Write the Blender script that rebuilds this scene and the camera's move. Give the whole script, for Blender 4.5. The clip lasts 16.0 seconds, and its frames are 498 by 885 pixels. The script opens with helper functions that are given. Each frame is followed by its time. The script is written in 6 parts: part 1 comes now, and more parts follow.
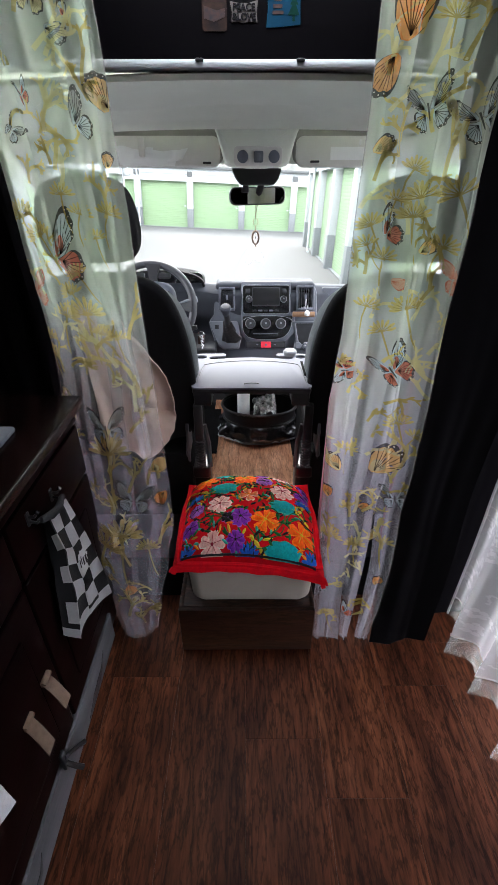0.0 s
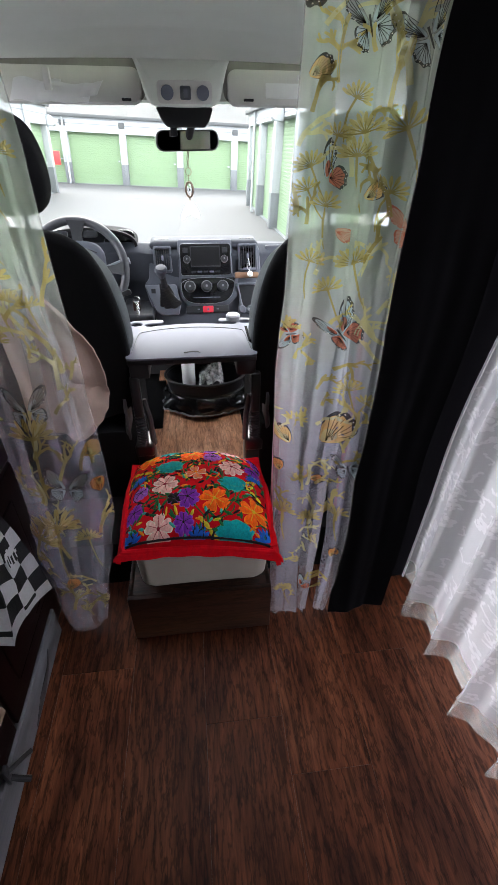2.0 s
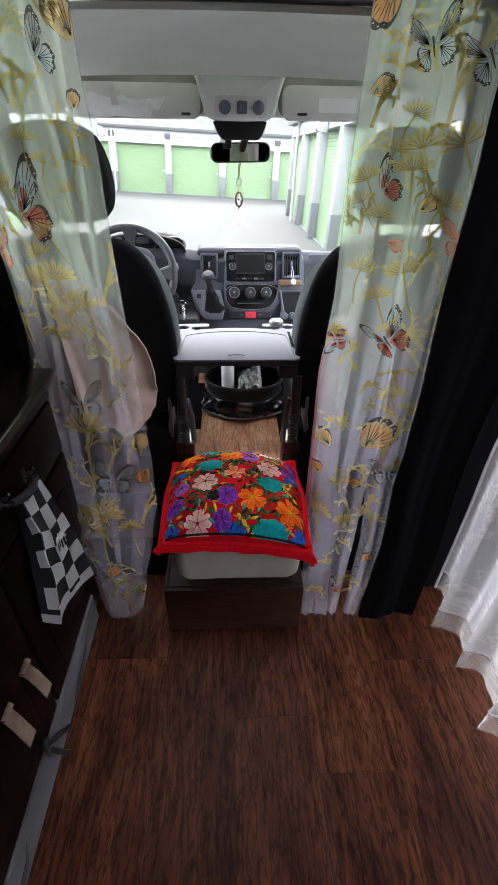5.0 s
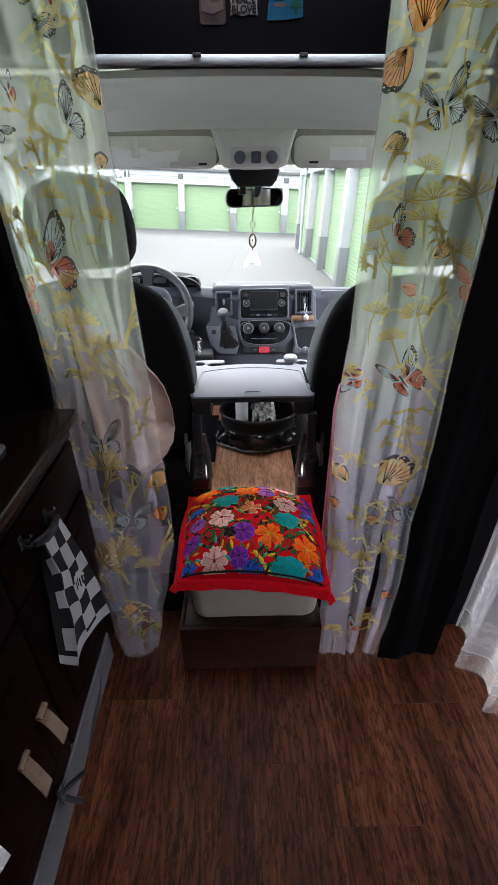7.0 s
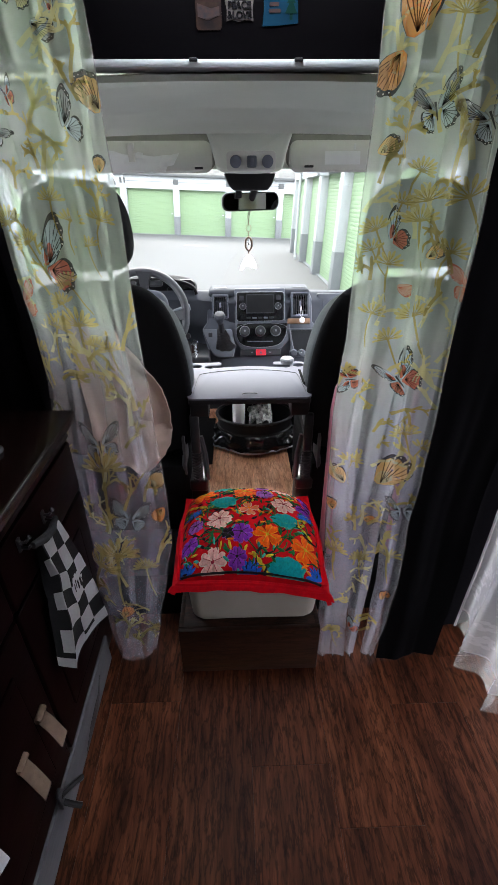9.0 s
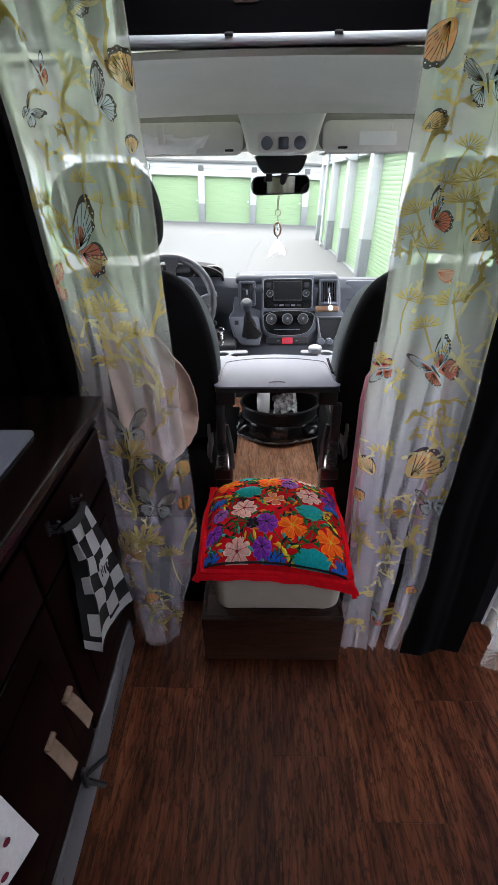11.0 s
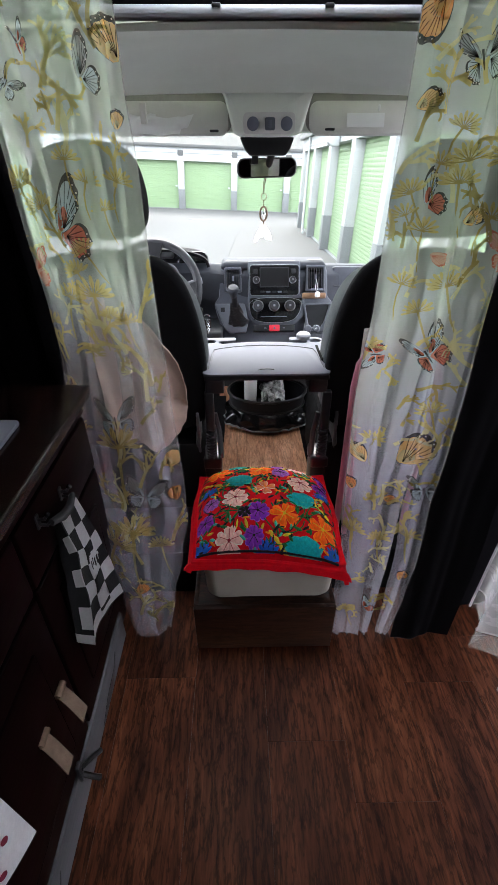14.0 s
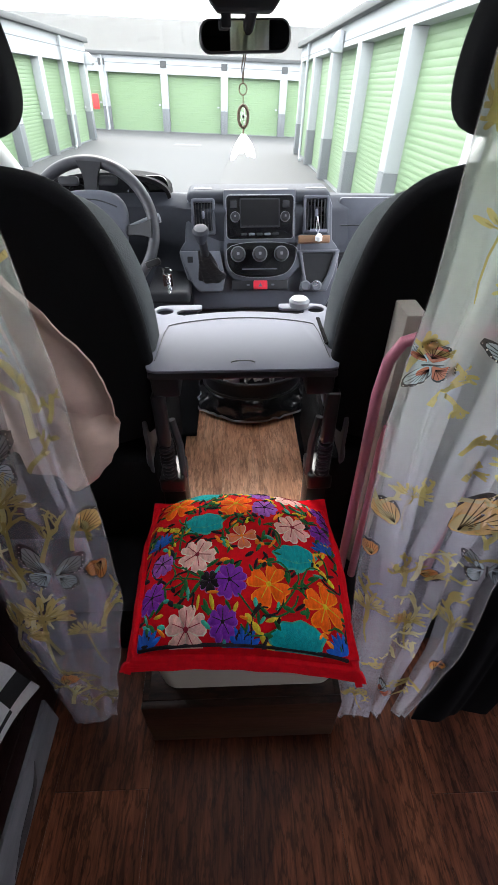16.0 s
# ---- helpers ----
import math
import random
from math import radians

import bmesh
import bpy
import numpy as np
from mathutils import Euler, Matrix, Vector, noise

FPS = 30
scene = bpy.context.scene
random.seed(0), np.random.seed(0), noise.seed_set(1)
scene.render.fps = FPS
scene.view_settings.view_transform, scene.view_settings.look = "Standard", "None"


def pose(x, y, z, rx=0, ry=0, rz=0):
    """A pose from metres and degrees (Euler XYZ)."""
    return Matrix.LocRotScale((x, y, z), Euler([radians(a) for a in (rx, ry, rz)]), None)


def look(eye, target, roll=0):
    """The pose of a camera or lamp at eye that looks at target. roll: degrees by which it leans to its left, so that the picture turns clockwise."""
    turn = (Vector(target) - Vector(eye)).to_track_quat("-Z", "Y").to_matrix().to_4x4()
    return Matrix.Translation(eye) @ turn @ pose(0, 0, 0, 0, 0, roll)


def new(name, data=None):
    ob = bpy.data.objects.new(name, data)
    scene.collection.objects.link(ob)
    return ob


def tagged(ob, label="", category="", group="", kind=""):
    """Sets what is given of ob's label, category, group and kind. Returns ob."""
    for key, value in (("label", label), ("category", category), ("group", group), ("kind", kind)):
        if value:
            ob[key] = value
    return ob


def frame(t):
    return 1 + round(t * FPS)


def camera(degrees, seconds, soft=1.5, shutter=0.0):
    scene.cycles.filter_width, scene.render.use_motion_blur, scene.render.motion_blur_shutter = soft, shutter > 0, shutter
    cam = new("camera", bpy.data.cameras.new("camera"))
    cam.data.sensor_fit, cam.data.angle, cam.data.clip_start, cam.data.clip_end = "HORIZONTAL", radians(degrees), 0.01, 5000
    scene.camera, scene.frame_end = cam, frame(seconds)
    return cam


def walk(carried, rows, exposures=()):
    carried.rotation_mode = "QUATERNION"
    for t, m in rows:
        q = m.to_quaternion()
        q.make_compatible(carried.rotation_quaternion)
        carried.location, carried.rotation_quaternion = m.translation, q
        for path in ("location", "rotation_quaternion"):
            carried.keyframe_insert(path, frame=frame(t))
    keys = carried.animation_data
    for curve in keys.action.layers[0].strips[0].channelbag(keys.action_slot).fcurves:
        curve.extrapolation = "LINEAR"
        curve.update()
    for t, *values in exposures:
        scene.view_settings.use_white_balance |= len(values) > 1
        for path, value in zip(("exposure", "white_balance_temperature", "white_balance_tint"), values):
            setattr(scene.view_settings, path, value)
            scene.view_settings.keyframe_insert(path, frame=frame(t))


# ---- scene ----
cam = camera(58.6, 16.0)
PATH = [
    (0, (-0.013, 0.16, 1.371), (-0.008, 1.869, 0.332), -0.0),
    (0.5, (-0.009, 0.18, 1.37), (0.058, 1.869, 0.301), 0.3),
    (1, (-0.007, 0.206, 1.348), (0.152, 1.862, 0.237), 1.0),
    (1.5, (0.018, 0.233, 1.343), (0.231, 1.855, 0.193), 1.0),
    (2, (0.019, 0.248, 1.335), (0.221, 1.865, 0.175), 0.7),
    (2.5, (0.003, 0.235, 1.331), (0.147, 1.862, 0.177), 0.4),
    (3, (-0.016, 0.225, 1.329), (0.065, 1.857, 0.177), 0.5),
    (5.5, (-0.023, 0.211, 1.342), (0.056, 1.858, 0.21), 0.9),
    (6, (-0.032, 0.215, 1.337), (0.032, 1.865, 0.209), 0.4),
    (6.5, (-0.034, 0.221, 1.337), (0.013, 1.897, 0.247), 0.0),
    (7, (-0.036, 0.22, 1.369), (-0.005, 1.932, 0.335), -0.3),
    (7.5, (-0.044, 0.218, 1.378), (-0.001, 1.949, 0.378), -0.5),
    (8, (-0.037, 0.211, 1.374), (0.023, 1.941, 0.371), -0.6),
    (10.5, (-0.053, 0.22, 1.355), (-0.065, 1.924, 0.307), -0.4),
    (11, (-0.059, 0.226, 1.354), (-0.102, 1.924, 0.297), -0.8),
    (11.5, (-0.067, 0.231, 1.346), (-0.132, 1.921, 0.278), -0.8),
    (12, (-0.072, 0.231, 1.344), (-0.134, 1.911, 0.261), -0.7),
    (12.5, (-0.068, 0.233, 1.343), (-0.106, 1.91, 0.254), -0.6),
    (13, (-0.068, 0.234, 1.348), (-0.088, 1.918, 0.27), -0.7),
    (13.5, (-0.075, 0.229, 1.351), (-0.084, 1.918, 0.281), -0.7),
    (14, (-0.079, 0.236, 1.343), (-0.049, 1.909, 0.246), -0.2),
    (14.5, (-0.058, 0.275, 1.318), (0.015, 1.92, 0.183), 0.4),
    (15, (-0.037, 0.375, 1.296), (0.06, 1.985, 0.113), 0.8),
    (15.5, (-0.002, 0.611, 1.252), (0.071, 2.179, 0.012), 0.3),
    (16, (-0.013, 0.716, 1.237), (0.035, 2.24, -0.056), -0.1),
]
walk(cam, [(t, look(eye, target, roll)) for t, eye, target, roll in PATH],
     exposures=((0, 3.18), (1.4, 3.28), (2.2, 3.04), (5.5, 3.08), (7, 2.98), (14, 3.02), (15, 2.98), (16, 2.88)))

# ---- world, sun and light ----
EXT = Matrix.Translation((0, 0, -0.6)) @ pose(0, 0, 0, -1.5, 2.3, 0)  # the yard slopes a little under the van
world = bpy.data.worlds.new("overcast_sky")
scene.world = world
world.use_nodes = True
wn = world.node_tree
sky = wn.nodes.new("ShaderNodeTexSky")
sky.sky_type, sky.sun_disc = "NISHITA", False
sky.sun_elevation, sky.sun_rotation = radians(43), radians(-6)
sky.air_density, sky.dust_density, sky.ozone_density = 1.0, 4.0, 1.0
wash = wn.nodes.new("ShaderNodeMix")
wash.data_type = "RGBA"
wash.inputs["Factor"].default_value = 0.75
wash.inputs["B"].default_value = (16.6, 17.0, 18.1, 1)
wn.links.new(sky.outputs["Color"], wash.inputs["A"])
wn.links.new(wash.outputs["Result"], wn.nodes["Background"].inputs["Color"])
wn.nodes["Background"].inputs["Strength"].default_value = 0.12
sun = new("sun", bpy.data.lights.new("sun", "SUN"))
sun.data.energy, sun.data.angle, sun.data.color = 0.9, radians(24), (1.0, 0.97, 0.93)
sun.matrix_world = look((-1.0, 9, 8.6), (0, 0, 0))


# ---- materials ----
def mat(name, color, rough=0.6, metal=0.0, color2=None, scale=20.0, stretch=(1, 1, 1), bump=0.0, fine=0.0, bscale=None, per=0.0, coat=0.0, spec=0.5):
    m = bpy.data.materials.new(name)
    m.use_nodes = True
    t = m.node_tree
    b = t.nodes["Principled BSDF"]
    b.inputs["Roughness"].default_value = rough
    b.inputs["Metallic"].default_value = metal
    b.inputs["Coat Weight"].default_value = coat
    b.inputs["Specular IOR Level"].default_value = spec
    co = t.nodes.new("ShaderNodeTexCoord")
    mp = t.nodes.new("ShaderNodeMapping")
    mp.inputs["Scale"].default_value = stretch
    t.links.new(co.outputs["Object"], mp.inputs["Vector"])
    n = t.nodes.new("ShaderNodeTexNoise")
    n.inputs["Scale"].default_value, n.inputs["Detail"].default_value, n.inputs["Roughness"].default_value = scale, 6, 0.65
    t.links.new(mp.outputs["Vector"], n.inputs["Vector"])
    r = t.nodes.new("ShaderNodeValToRGB")
    r.color_ramp.elements[0].position, r.color_ramp.elements[1].position = 0.32, 0.68
    c2 = color2 or tuple(c * 0.8 for c in color)
    r.color_ramp.elements[0].color, r.color_ramp.elements[1].color = (*c2, 1), (*color, 1)
    t.links.new(n.outputs["Fac"], r.inputs["Fac"])
    out = r.outputs["Color"]
    if per:
        oi = t.nodes.new("ShaderNodeObjectInfo")
        mr = t.nodes.new("ShaderNodeMapRange")
        mr.inputs["To Min"].default_value, mr.inputs["To Max"].default_value = 1 - per, 1 + per
        t.links.new(oi.outputs["Random"], mr.inputs["Value"])
        hs = t.nodes.new("ShaderNodeHueSaturation")
        t.links.new(mr.outputs["Result"], hs.inputs["Value"])
        t.links.new(out, hs.inputs["Color"])
        out = hs.outputs["Color"]
    t.links.new(out, b.inputs["Base Color"])
    if bump or fine:
        n2 = t.nodes.new("ShaderNodeTexNoise")
        n2.inputs["Scale"].default_value, n2.inputs["Detail"].default_value = bscale or scale * 6, 4
        t.links.new(mp.outputs["Vector"], n2.inputs["Vector"])
        bp = t.nodes.new("ShaderNodeBump")
        bp.inputs["Strength"].default_value, bp.inputs["Distance"].default_value = bump or fine, 0.004
        t.links.new(n2.outputs["Fac"], bp.inputs["Height"])
        t.links.new(bp.outputs["Normal"], b.inputs["Normal"])
        rr = t.nodes.new("ShaderNodeMapRange")
        rr.inputs["To Min"].default_value, rr.inputs["To Max"].default_value = max(rough - 0.08, 0.02), min(rough + 0.08, 1)
        t.links.new(n.outputs["Fac"], rr.inputs["Value"])
        t.links.new(rr.outputs["Result"], b.inputs["Roughness"])
    return m


def wood(name, dark, mid, light, along="y", rough=0.42, per=0.2, spec=0.22, bold=0.95):
    """Grained hickory board, the grain along one axis."""
    m = bpy.data.materials.new(name)
    m.use_nodes = True
    t = m.node_tree
    b = t.nodes["Principled BSDF"]
    co = t.nodes.new("ShaderNodeTexCoord")
    oi = t.nodes.new("ShaderNodeObjectInfo")
    off = t.nodes.new("ShaderNodeVectorMath")
    off.operation = "SCALE"
    cmb = t.nodes.new("ShaderNodeCombineXYZ")
    for k in "XYZ":
        t.links.new(oi.outputs["Random"], cmb.inputs[k])
    off.inputs["Scale"].default_value = 37.0
    t.links.new(cmb.outputs["Vector"], off.inputs[0])
    add = t.nodes.new("ShaderNodeVectorMath")
    t.links.new(co.outputs["Object"], add.inputs[0])
    t.links.new(off.outputs["Vector"], add.inputs[1])

    def nz(sc, st, det=6, dist=0.0):
        mp = t.nodes.new("ShaderNodeMapping")
        mp.inputs["Scale"].default_value = st if along == "y" else (st[1], st[0], st[2])
        t.links.new(add.outputs["Vector"], mp.inputs["Vector"])
        n = t.nodes.new("ShaderNodeTexNoise")
        n.inputs["Scale"].default_value, n.inputs["Detail"].default_value, n.inputs["Distortion"].default_value = sc, det, dist
        t.links.new(mp.outputs["Vector"], n.inputs["Vector"])
        return n.outputs["Fac"]

    broad, grain, fibre = nz(2.2, (3.0, 0.8, 2), 4, 1.2), nz(21.0, (4.2, 0.42, 3), 8, 0.9), nz(95.0, (4.0, 0.30, 3), 4, 0.2)
    wmap = t.nodes.new("ShaderNodeMapping")
    wmap.inputs["Scale"].default_value = (1, 0.24, 1) if along == "y" else (0.24, 1, 1)
    t.links.new(add.outputs["Vector"], wmap.inputs["Vector"])
    wave = t.nodes.new("ShaderNodeTexWave")
    wave.bands_direction = "X" if along == "y" else "Y"
    for k, q in (("Scale", 7.0), ("Distortion", 22.0), ("Detail", 5.0), ("Detail Scale", 2.2), ("Detail Roughness", 0.66)):
        wave.inputs[k].default_value = q
    t.links.new(wmap.outputs["Vector"], wave.inputs["Vector"])

    def ramp(f, stops):
        r = t.nodes.new("ShaderNodeValToRGB")
        while len(r.color_ramp.elements) < len(stops):
            r.color_ramp.elements.new(0.5)
        for e, (p, c) in zip(r.color_ramp.elements, stops):
            e.position, e.color = p, (*c, 1)
        t.links.new(f, r.inputs["Fac"])
        return r.outputs["Color"]

    def mix(kind, fac, a, c):
        x = t.nodes.new("ShaderNodeMix")
        x.data_type, x.blend_type = "RGBA", kind
        x.inputs["Factor"].default_value = fac
        t.links.new(a, x.inputs["A"])
        t.links.new(c, x.inputs["B"])
        return x.outputs["Result"]

    base = ramp(broad, [(0.3, dark), (0.5, mid), (0.7, light)])
    lines = ramp(grain, [(0.36, (0.34, 0.31, 0.29)), (0.45, (0.78, 0.76, 0.74)), (0.55, (1, 1, 1)), (0.66, (1.32, 1.28, 1.24))])
    fib = ramp(fibre, [(0.35, (0.62, 0.6, 0.58)), (0.6, (1.1, 1.1, 1.1))])
    rings = ramp(wave.outputs["Fac"], [(0.0, (0.26, 0.22, 0.20)), (0.16, (0.72, 0.68, 0.66)), (0.34, (1, 1, 1)), (0.9, (1.12, 1.10, 1.07))])
    c = mix("MULTIPLY", bold, base, lines)
    c = mix("MULTIPLY", 0.8 * bold, c, rings)
    c = mix("MULTIPLY", 0.55, c, fib)
    mr = t.nodes.new("ShaderNodeMapRange")
    mr.inputs["To Min"].default_value, mr.inputs["To Max"].default_value = 1 - per, 1 + per
    t.links.new(oi.outputs["Random"], mr.inputs["Value"])
    hs = t.nodes.new("ShaderNodeHueSaturation")
    t.links.new(mr.outputs["Result"], hs.inputs["Value"])
    t.links.new(c, hs.inputs["Color"])
    t.links.new(hs.outputs["Color"], b.inputs["Base Color"])
    bp = t.nodes.new("ShaderNodeBump")
    bp.inputs["Strength"].default_value, bp.inputs["Distance"].default_value = 0.35, 0.002
    t.links.new(grain, bp.inputs["Height"])
    t.links.new(bp.outputs["Normal"], b.inputs["Normal"])
    b.inputs["Roughness"].default_value = rough
    b.inputs["Specular IOR Level"].default_value = spec
    return m


def cloth_sheer(name, color, cover, thread=2600.0, low=None, foot=None):
    """A thin woven veil: part of the light goes straight through, the rest is scattered by the threads."""
    m = bpy.data.materials.new(name)
    m.use_nodes = True
    t = m.node_tree
    t.nodes.remove(t.nodes["Principled BSDF"])
    out = t.nodes["Material Output"]
    di, tr, tp = (t.nodes.new("ShaderNodeBsdf" + k) for k in ("Diffuse", "Translucent", "Transparent"))
    co = t.nodes.new("ShaderNodeTexCoord")
    n = t.nodes.new("ShaderNodeTexNoise")
    n.inputs["Scale"].default_value, n.inputs["Detail"].default_value = 5.0, 5
    t.links.new(co.outputs["Object"], n.inputs["Vector"])
    r = t.nodes.new("ShaderNodeValToRGB")
    r.color_ramp.elements[0].position, r.color_ramp.elements[1].position = 0.35, 0.65
    r.color_ramp.elements[0].color, r.color_ramp.elements[1].color = (*(low or color), 1), (*color, 1)
    t.links.new(n.outputs["Fac"], r.inputs["Fac"])
    cloth_tone, fade = r.outputs["Color"], None
    if foot:
        # painted backlight: greener, denser cloth at the top, another colour and thinner cover towards the foot
        xyz = t.nodes.new("ShaderNodeSeparateXYZ")
        t.links.new(co.outputs["Object"], xyz.inputs[0])
        fade = t.nodes.new("ShaderNodeMapRange")
        fade.inputs["From Min"].default_value, fade.inputs["From Max"].default_value = 0.66, 1.20
        t.links.new(xyz.outputs["Z"], fade.inputs["Value"])
        om = t.nodes.new("ShaderNodeMix")
        om.data_type = "RGBA"
        om.inputs["A"].default_value = (*foot[0], 1)
        t.links.new(fade.outputs["Result"], om.inputs["Factor"])
        t.links.new(cloth_tone, om.inputs["B"])
        cloth_tone = om.outputs["Result"]
    for d in (di, tr):
        t.links.new(cloth_tone, d.inputs["Color"])
    mx, my = t.nodes.new("ShaderNodeMixShader"), t.nodes.new("ShaderNodeMixShader")
    mx.inputs["Fac"].default_value = 0.84
    t.links.new(di.outputs[0], mx.inputs[1])
    t.links.new(tr.outputs[0], mx.inputs[2])
    w = t.nodes.new("ShaderNodeTexNoise")
    w.inputs["Scale"].default_value = thread
    t.links.new(co.outputs["Object"], w.inputs["Vector"])
    mr = t.nodes.new("ShaderNodeMapRange")
    mr.inputs["To Min"].default_value, mr.inputs["To Max"].default_value = cover - 0.12, cover + 0.12
    t.links.new(w.outputs["Fac"], mr.inputs["Value"])
    cov = mr.outputs["Result"]
    if foot:
        thin = t.nodes.new("ShaderNodeMapRange")
        thin.inputs["To Min"].default_value, thin.inputs["To Max"].default_value = foot[1] / cover, 1.0
        t.links.new(fade.outputs["Result"], thin.inputs["Value"])
        mul = t.nodes.new("ShaderNodeMath")
        mul.operation = "MULTIPLY"
        t.links.new(cov, mul.inputs[0])
        t.links.new(thin.outputs["Result"], mul.inputs[1])
        cov = mul.outputs["Value"]
    t.links.new(cov, my.inputs["Fac"])
    t.links.new(tp.outputs[0], my.inputs[1])
    t.links.new(mx.outputs[0], my.inputs[2])
    t.links.new(my.outputs[0], out.inputs["Surface"])
    return m


def glass(name, tint=(1, 1, 1), rough=0.0):
    m = bpy.data.materials.new(name)
    m.use_nodes = True
    t = m.node_tree
    t.nodes.remove(t.nodes["Principled BSDF"])
    tp, gl, mx = (t.nodes.new("ShaderNode" + k) for k in ("BsdfTransparent", "BsdfGlossy", "MixShader"))
    tp.inputs["Color"].default_value = (*tint, 1)
    gl.inputs["Roughness"].default_value = rough
    mx.inputs["Fac"].default_value = 0.09
    t.links.new(tp.outputs[0], mx.inputs[1])
    t.links.new(gl.outputs[0], mx.inputs[2])
    t.links.new(mx.outputs[0], t.nodes["Material Output"].inputs["Surface"])
    return m


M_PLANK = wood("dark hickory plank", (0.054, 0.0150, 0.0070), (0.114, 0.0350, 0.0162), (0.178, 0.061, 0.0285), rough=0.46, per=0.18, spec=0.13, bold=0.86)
# colour raised to paint in the light that falls on the cab aisle
M_CABWOOD_LIT = wood("warm hickory plank in light", (0.34, 0.145, 0.078), (0.54, 0.265, 0.150), (0.68, 0.385, 0.245), rough=0.58, per=0.02, spec=0.28, bold=0.5)
# hickory darkened well below the floor's: the step's shadow is in the colour
M_STEPWOOD_SHADED = wood("shaded hickory board", (0.016, 0.0062, 0.0042), (0.032, 0.0125, 0.007), (0.060, 0.024, 0.013), along="x", per=0.05)
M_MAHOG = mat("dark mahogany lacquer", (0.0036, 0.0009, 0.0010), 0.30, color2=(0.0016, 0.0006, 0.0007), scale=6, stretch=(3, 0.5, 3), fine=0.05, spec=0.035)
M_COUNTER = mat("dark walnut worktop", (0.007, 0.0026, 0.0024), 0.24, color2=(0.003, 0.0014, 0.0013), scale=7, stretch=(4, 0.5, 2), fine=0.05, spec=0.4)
M_BLACKCLOTH = mat("black blackout cloth", (0.0036, 0.0031, 0.0040), 0.95, color2=(0.0026, 0.0023, 0.0030), scale=300, fine=0.15, spec=0.04)
M_BLACKPLAS = mat("black plastic", (0.010, 0.010, 0.0115), 0.34, scale=60, fine=0.08, bscale=900)
M_GLOSSBLACK = mat("gloss black plastic", (0.010, 0.010, 0.012), 0.12, scale=30)
M_SEAT = mat("black seat fabric", (0.009, 0.009, 0.010), 0.95, color2=(0.006, 0.006, 0.007), scale=420, fine=0.3, spec=0.12)
M_BOLSTER = mat("charcoal seat bolster fabric", (0.105, 0.115, 0.120), 0.9, color2=(0.080, 0.088, 0.092), scale=380, fine=0.3, spec=0.2)
M_DASH = mat("blue grey dashboard plastic", (0.072, 0.079, 0.100), 0.58, color2=(0.063, 0.069, 0.088), scale=40, fine=0.12, bscale=1200, spec=0.35)
# darker copy of the dashboard plastic, dimmed to offset strong sky light
M_DASHDIM = mat("dimmed grey dashboard plastic", (0.040, 0.044, 0.055), 0.75, color2=(0.034, 0.037, 0.047), scale=40, fine=0.15, bscale=900, spec=0.2)
M_DASHLT = mat("light grey dashboard plastic", (0.105, 0.114, 0.138), 0.5, color2=(0.092, 0.100, 0.122), scale=40, fine=0.08, bscale=1200)
M_DASHDK = mat("dark dashboard plastic", (0.018, 0.019, 0.023), 0.58, scale=40, fine=0.1, bscale=900, spec=0.3)
M_KNOB = mat("worn dark grey knob", (0.045, 0.047, 0.055), 0.5, color2=(0.03, 0.031, 0.036), scale=40, fine=0.1, spec=0.35)
M_CHROME = mat("satin chrome", (0.55, 0.56, 0.58), 0.25, 1.0, scale=30)
M_SILVER = mat("satin silver plastic", (0.27, 0.28, 0.30), 0.35, 0.25, scale=30)
M_SCREEN = mat("dark radio screen", (0.016, 0.016, 0.018), 0.35, scale=20, spec=0.25)
M_RED = mat("red hazard switch plastic", (0.75, 0.03, 0.06), 0.35, scale=40)
M_BOARD = mat("pale grey board plastic", (0.180, 0.188, 0.228), 0.6, color2=(0.168, 0.176, 0.214), scale=9, fine=0.06, bscale=500, spec=0.2)
M_TRAY = mat("pale grey tray plastic", (0.150, 0.157, 0.196), 0.6, color2=(0.140, 0.147, 0.184), scale=9, fine=0.06, bscale=500, spec=0.2)
M_LINER = mat("grey green headliner fabric", (0.76, 0.79, 0.72), 0.95, color2=(0.71, 0.74, 0.67), scale=5, fine=0.2, bscale=700)
M_VISOR = mat("pale grey visor vinyl", (0.66, 0.645, 0.62), 0.8, color2=(0.61, 0.595, 0.57), scale=12, fine=0.15, bscale=500)
M_PAPER = mat("white paper", (0.80, 0.80, 0.80), 0.8, color2=(0.74, 0.74, 0.75), scale=8)
M_RAIL = mat("pale aluminium rail", (0.60, 0.62, 0.66), 0.5, 0.2, scale=30, stretch=(0.1, 1, 1))
M_TUB = mat("cream plastic tub", (0.42, 0.385, 0.33), 0.5, color2=(0.37, 0.34, 0.29), scale=7, fine=0.04)
M_REDCLOTH = mat("red cotton cloth", (0.62, 0.004, 0.012), 0.9, color2=(0.44, 0.004, 0.011), scale=60, fine=0.3, bscale=900, spec=0.08)
M_SPRING = mat("oiled steel", (0.035, 0.035, 0.040), 0.5, 0.3, scale=80)
M_HINGE = mat("dark grey hinge plastic", (0.055, 0.057, 0.063), 0.32, scale=50, fine=0.08)
M_PINK = mat("dusty pink enamel", (0.58, 0.20, 0.27), 0.4, color2=(0.50, 0.17, 0.23), scale=9)
M_BEIGE = mat("beige cotton cloth", (0.62, 0.45, 0.37), 0.9, color2=(0.54, 0.39, 0.32), scale=25, fine=0.3, bscale=900)
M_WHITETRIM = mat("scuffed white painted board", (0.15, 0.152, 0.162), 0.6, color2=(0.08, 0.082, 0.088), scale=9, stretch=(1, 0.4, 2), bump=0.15)
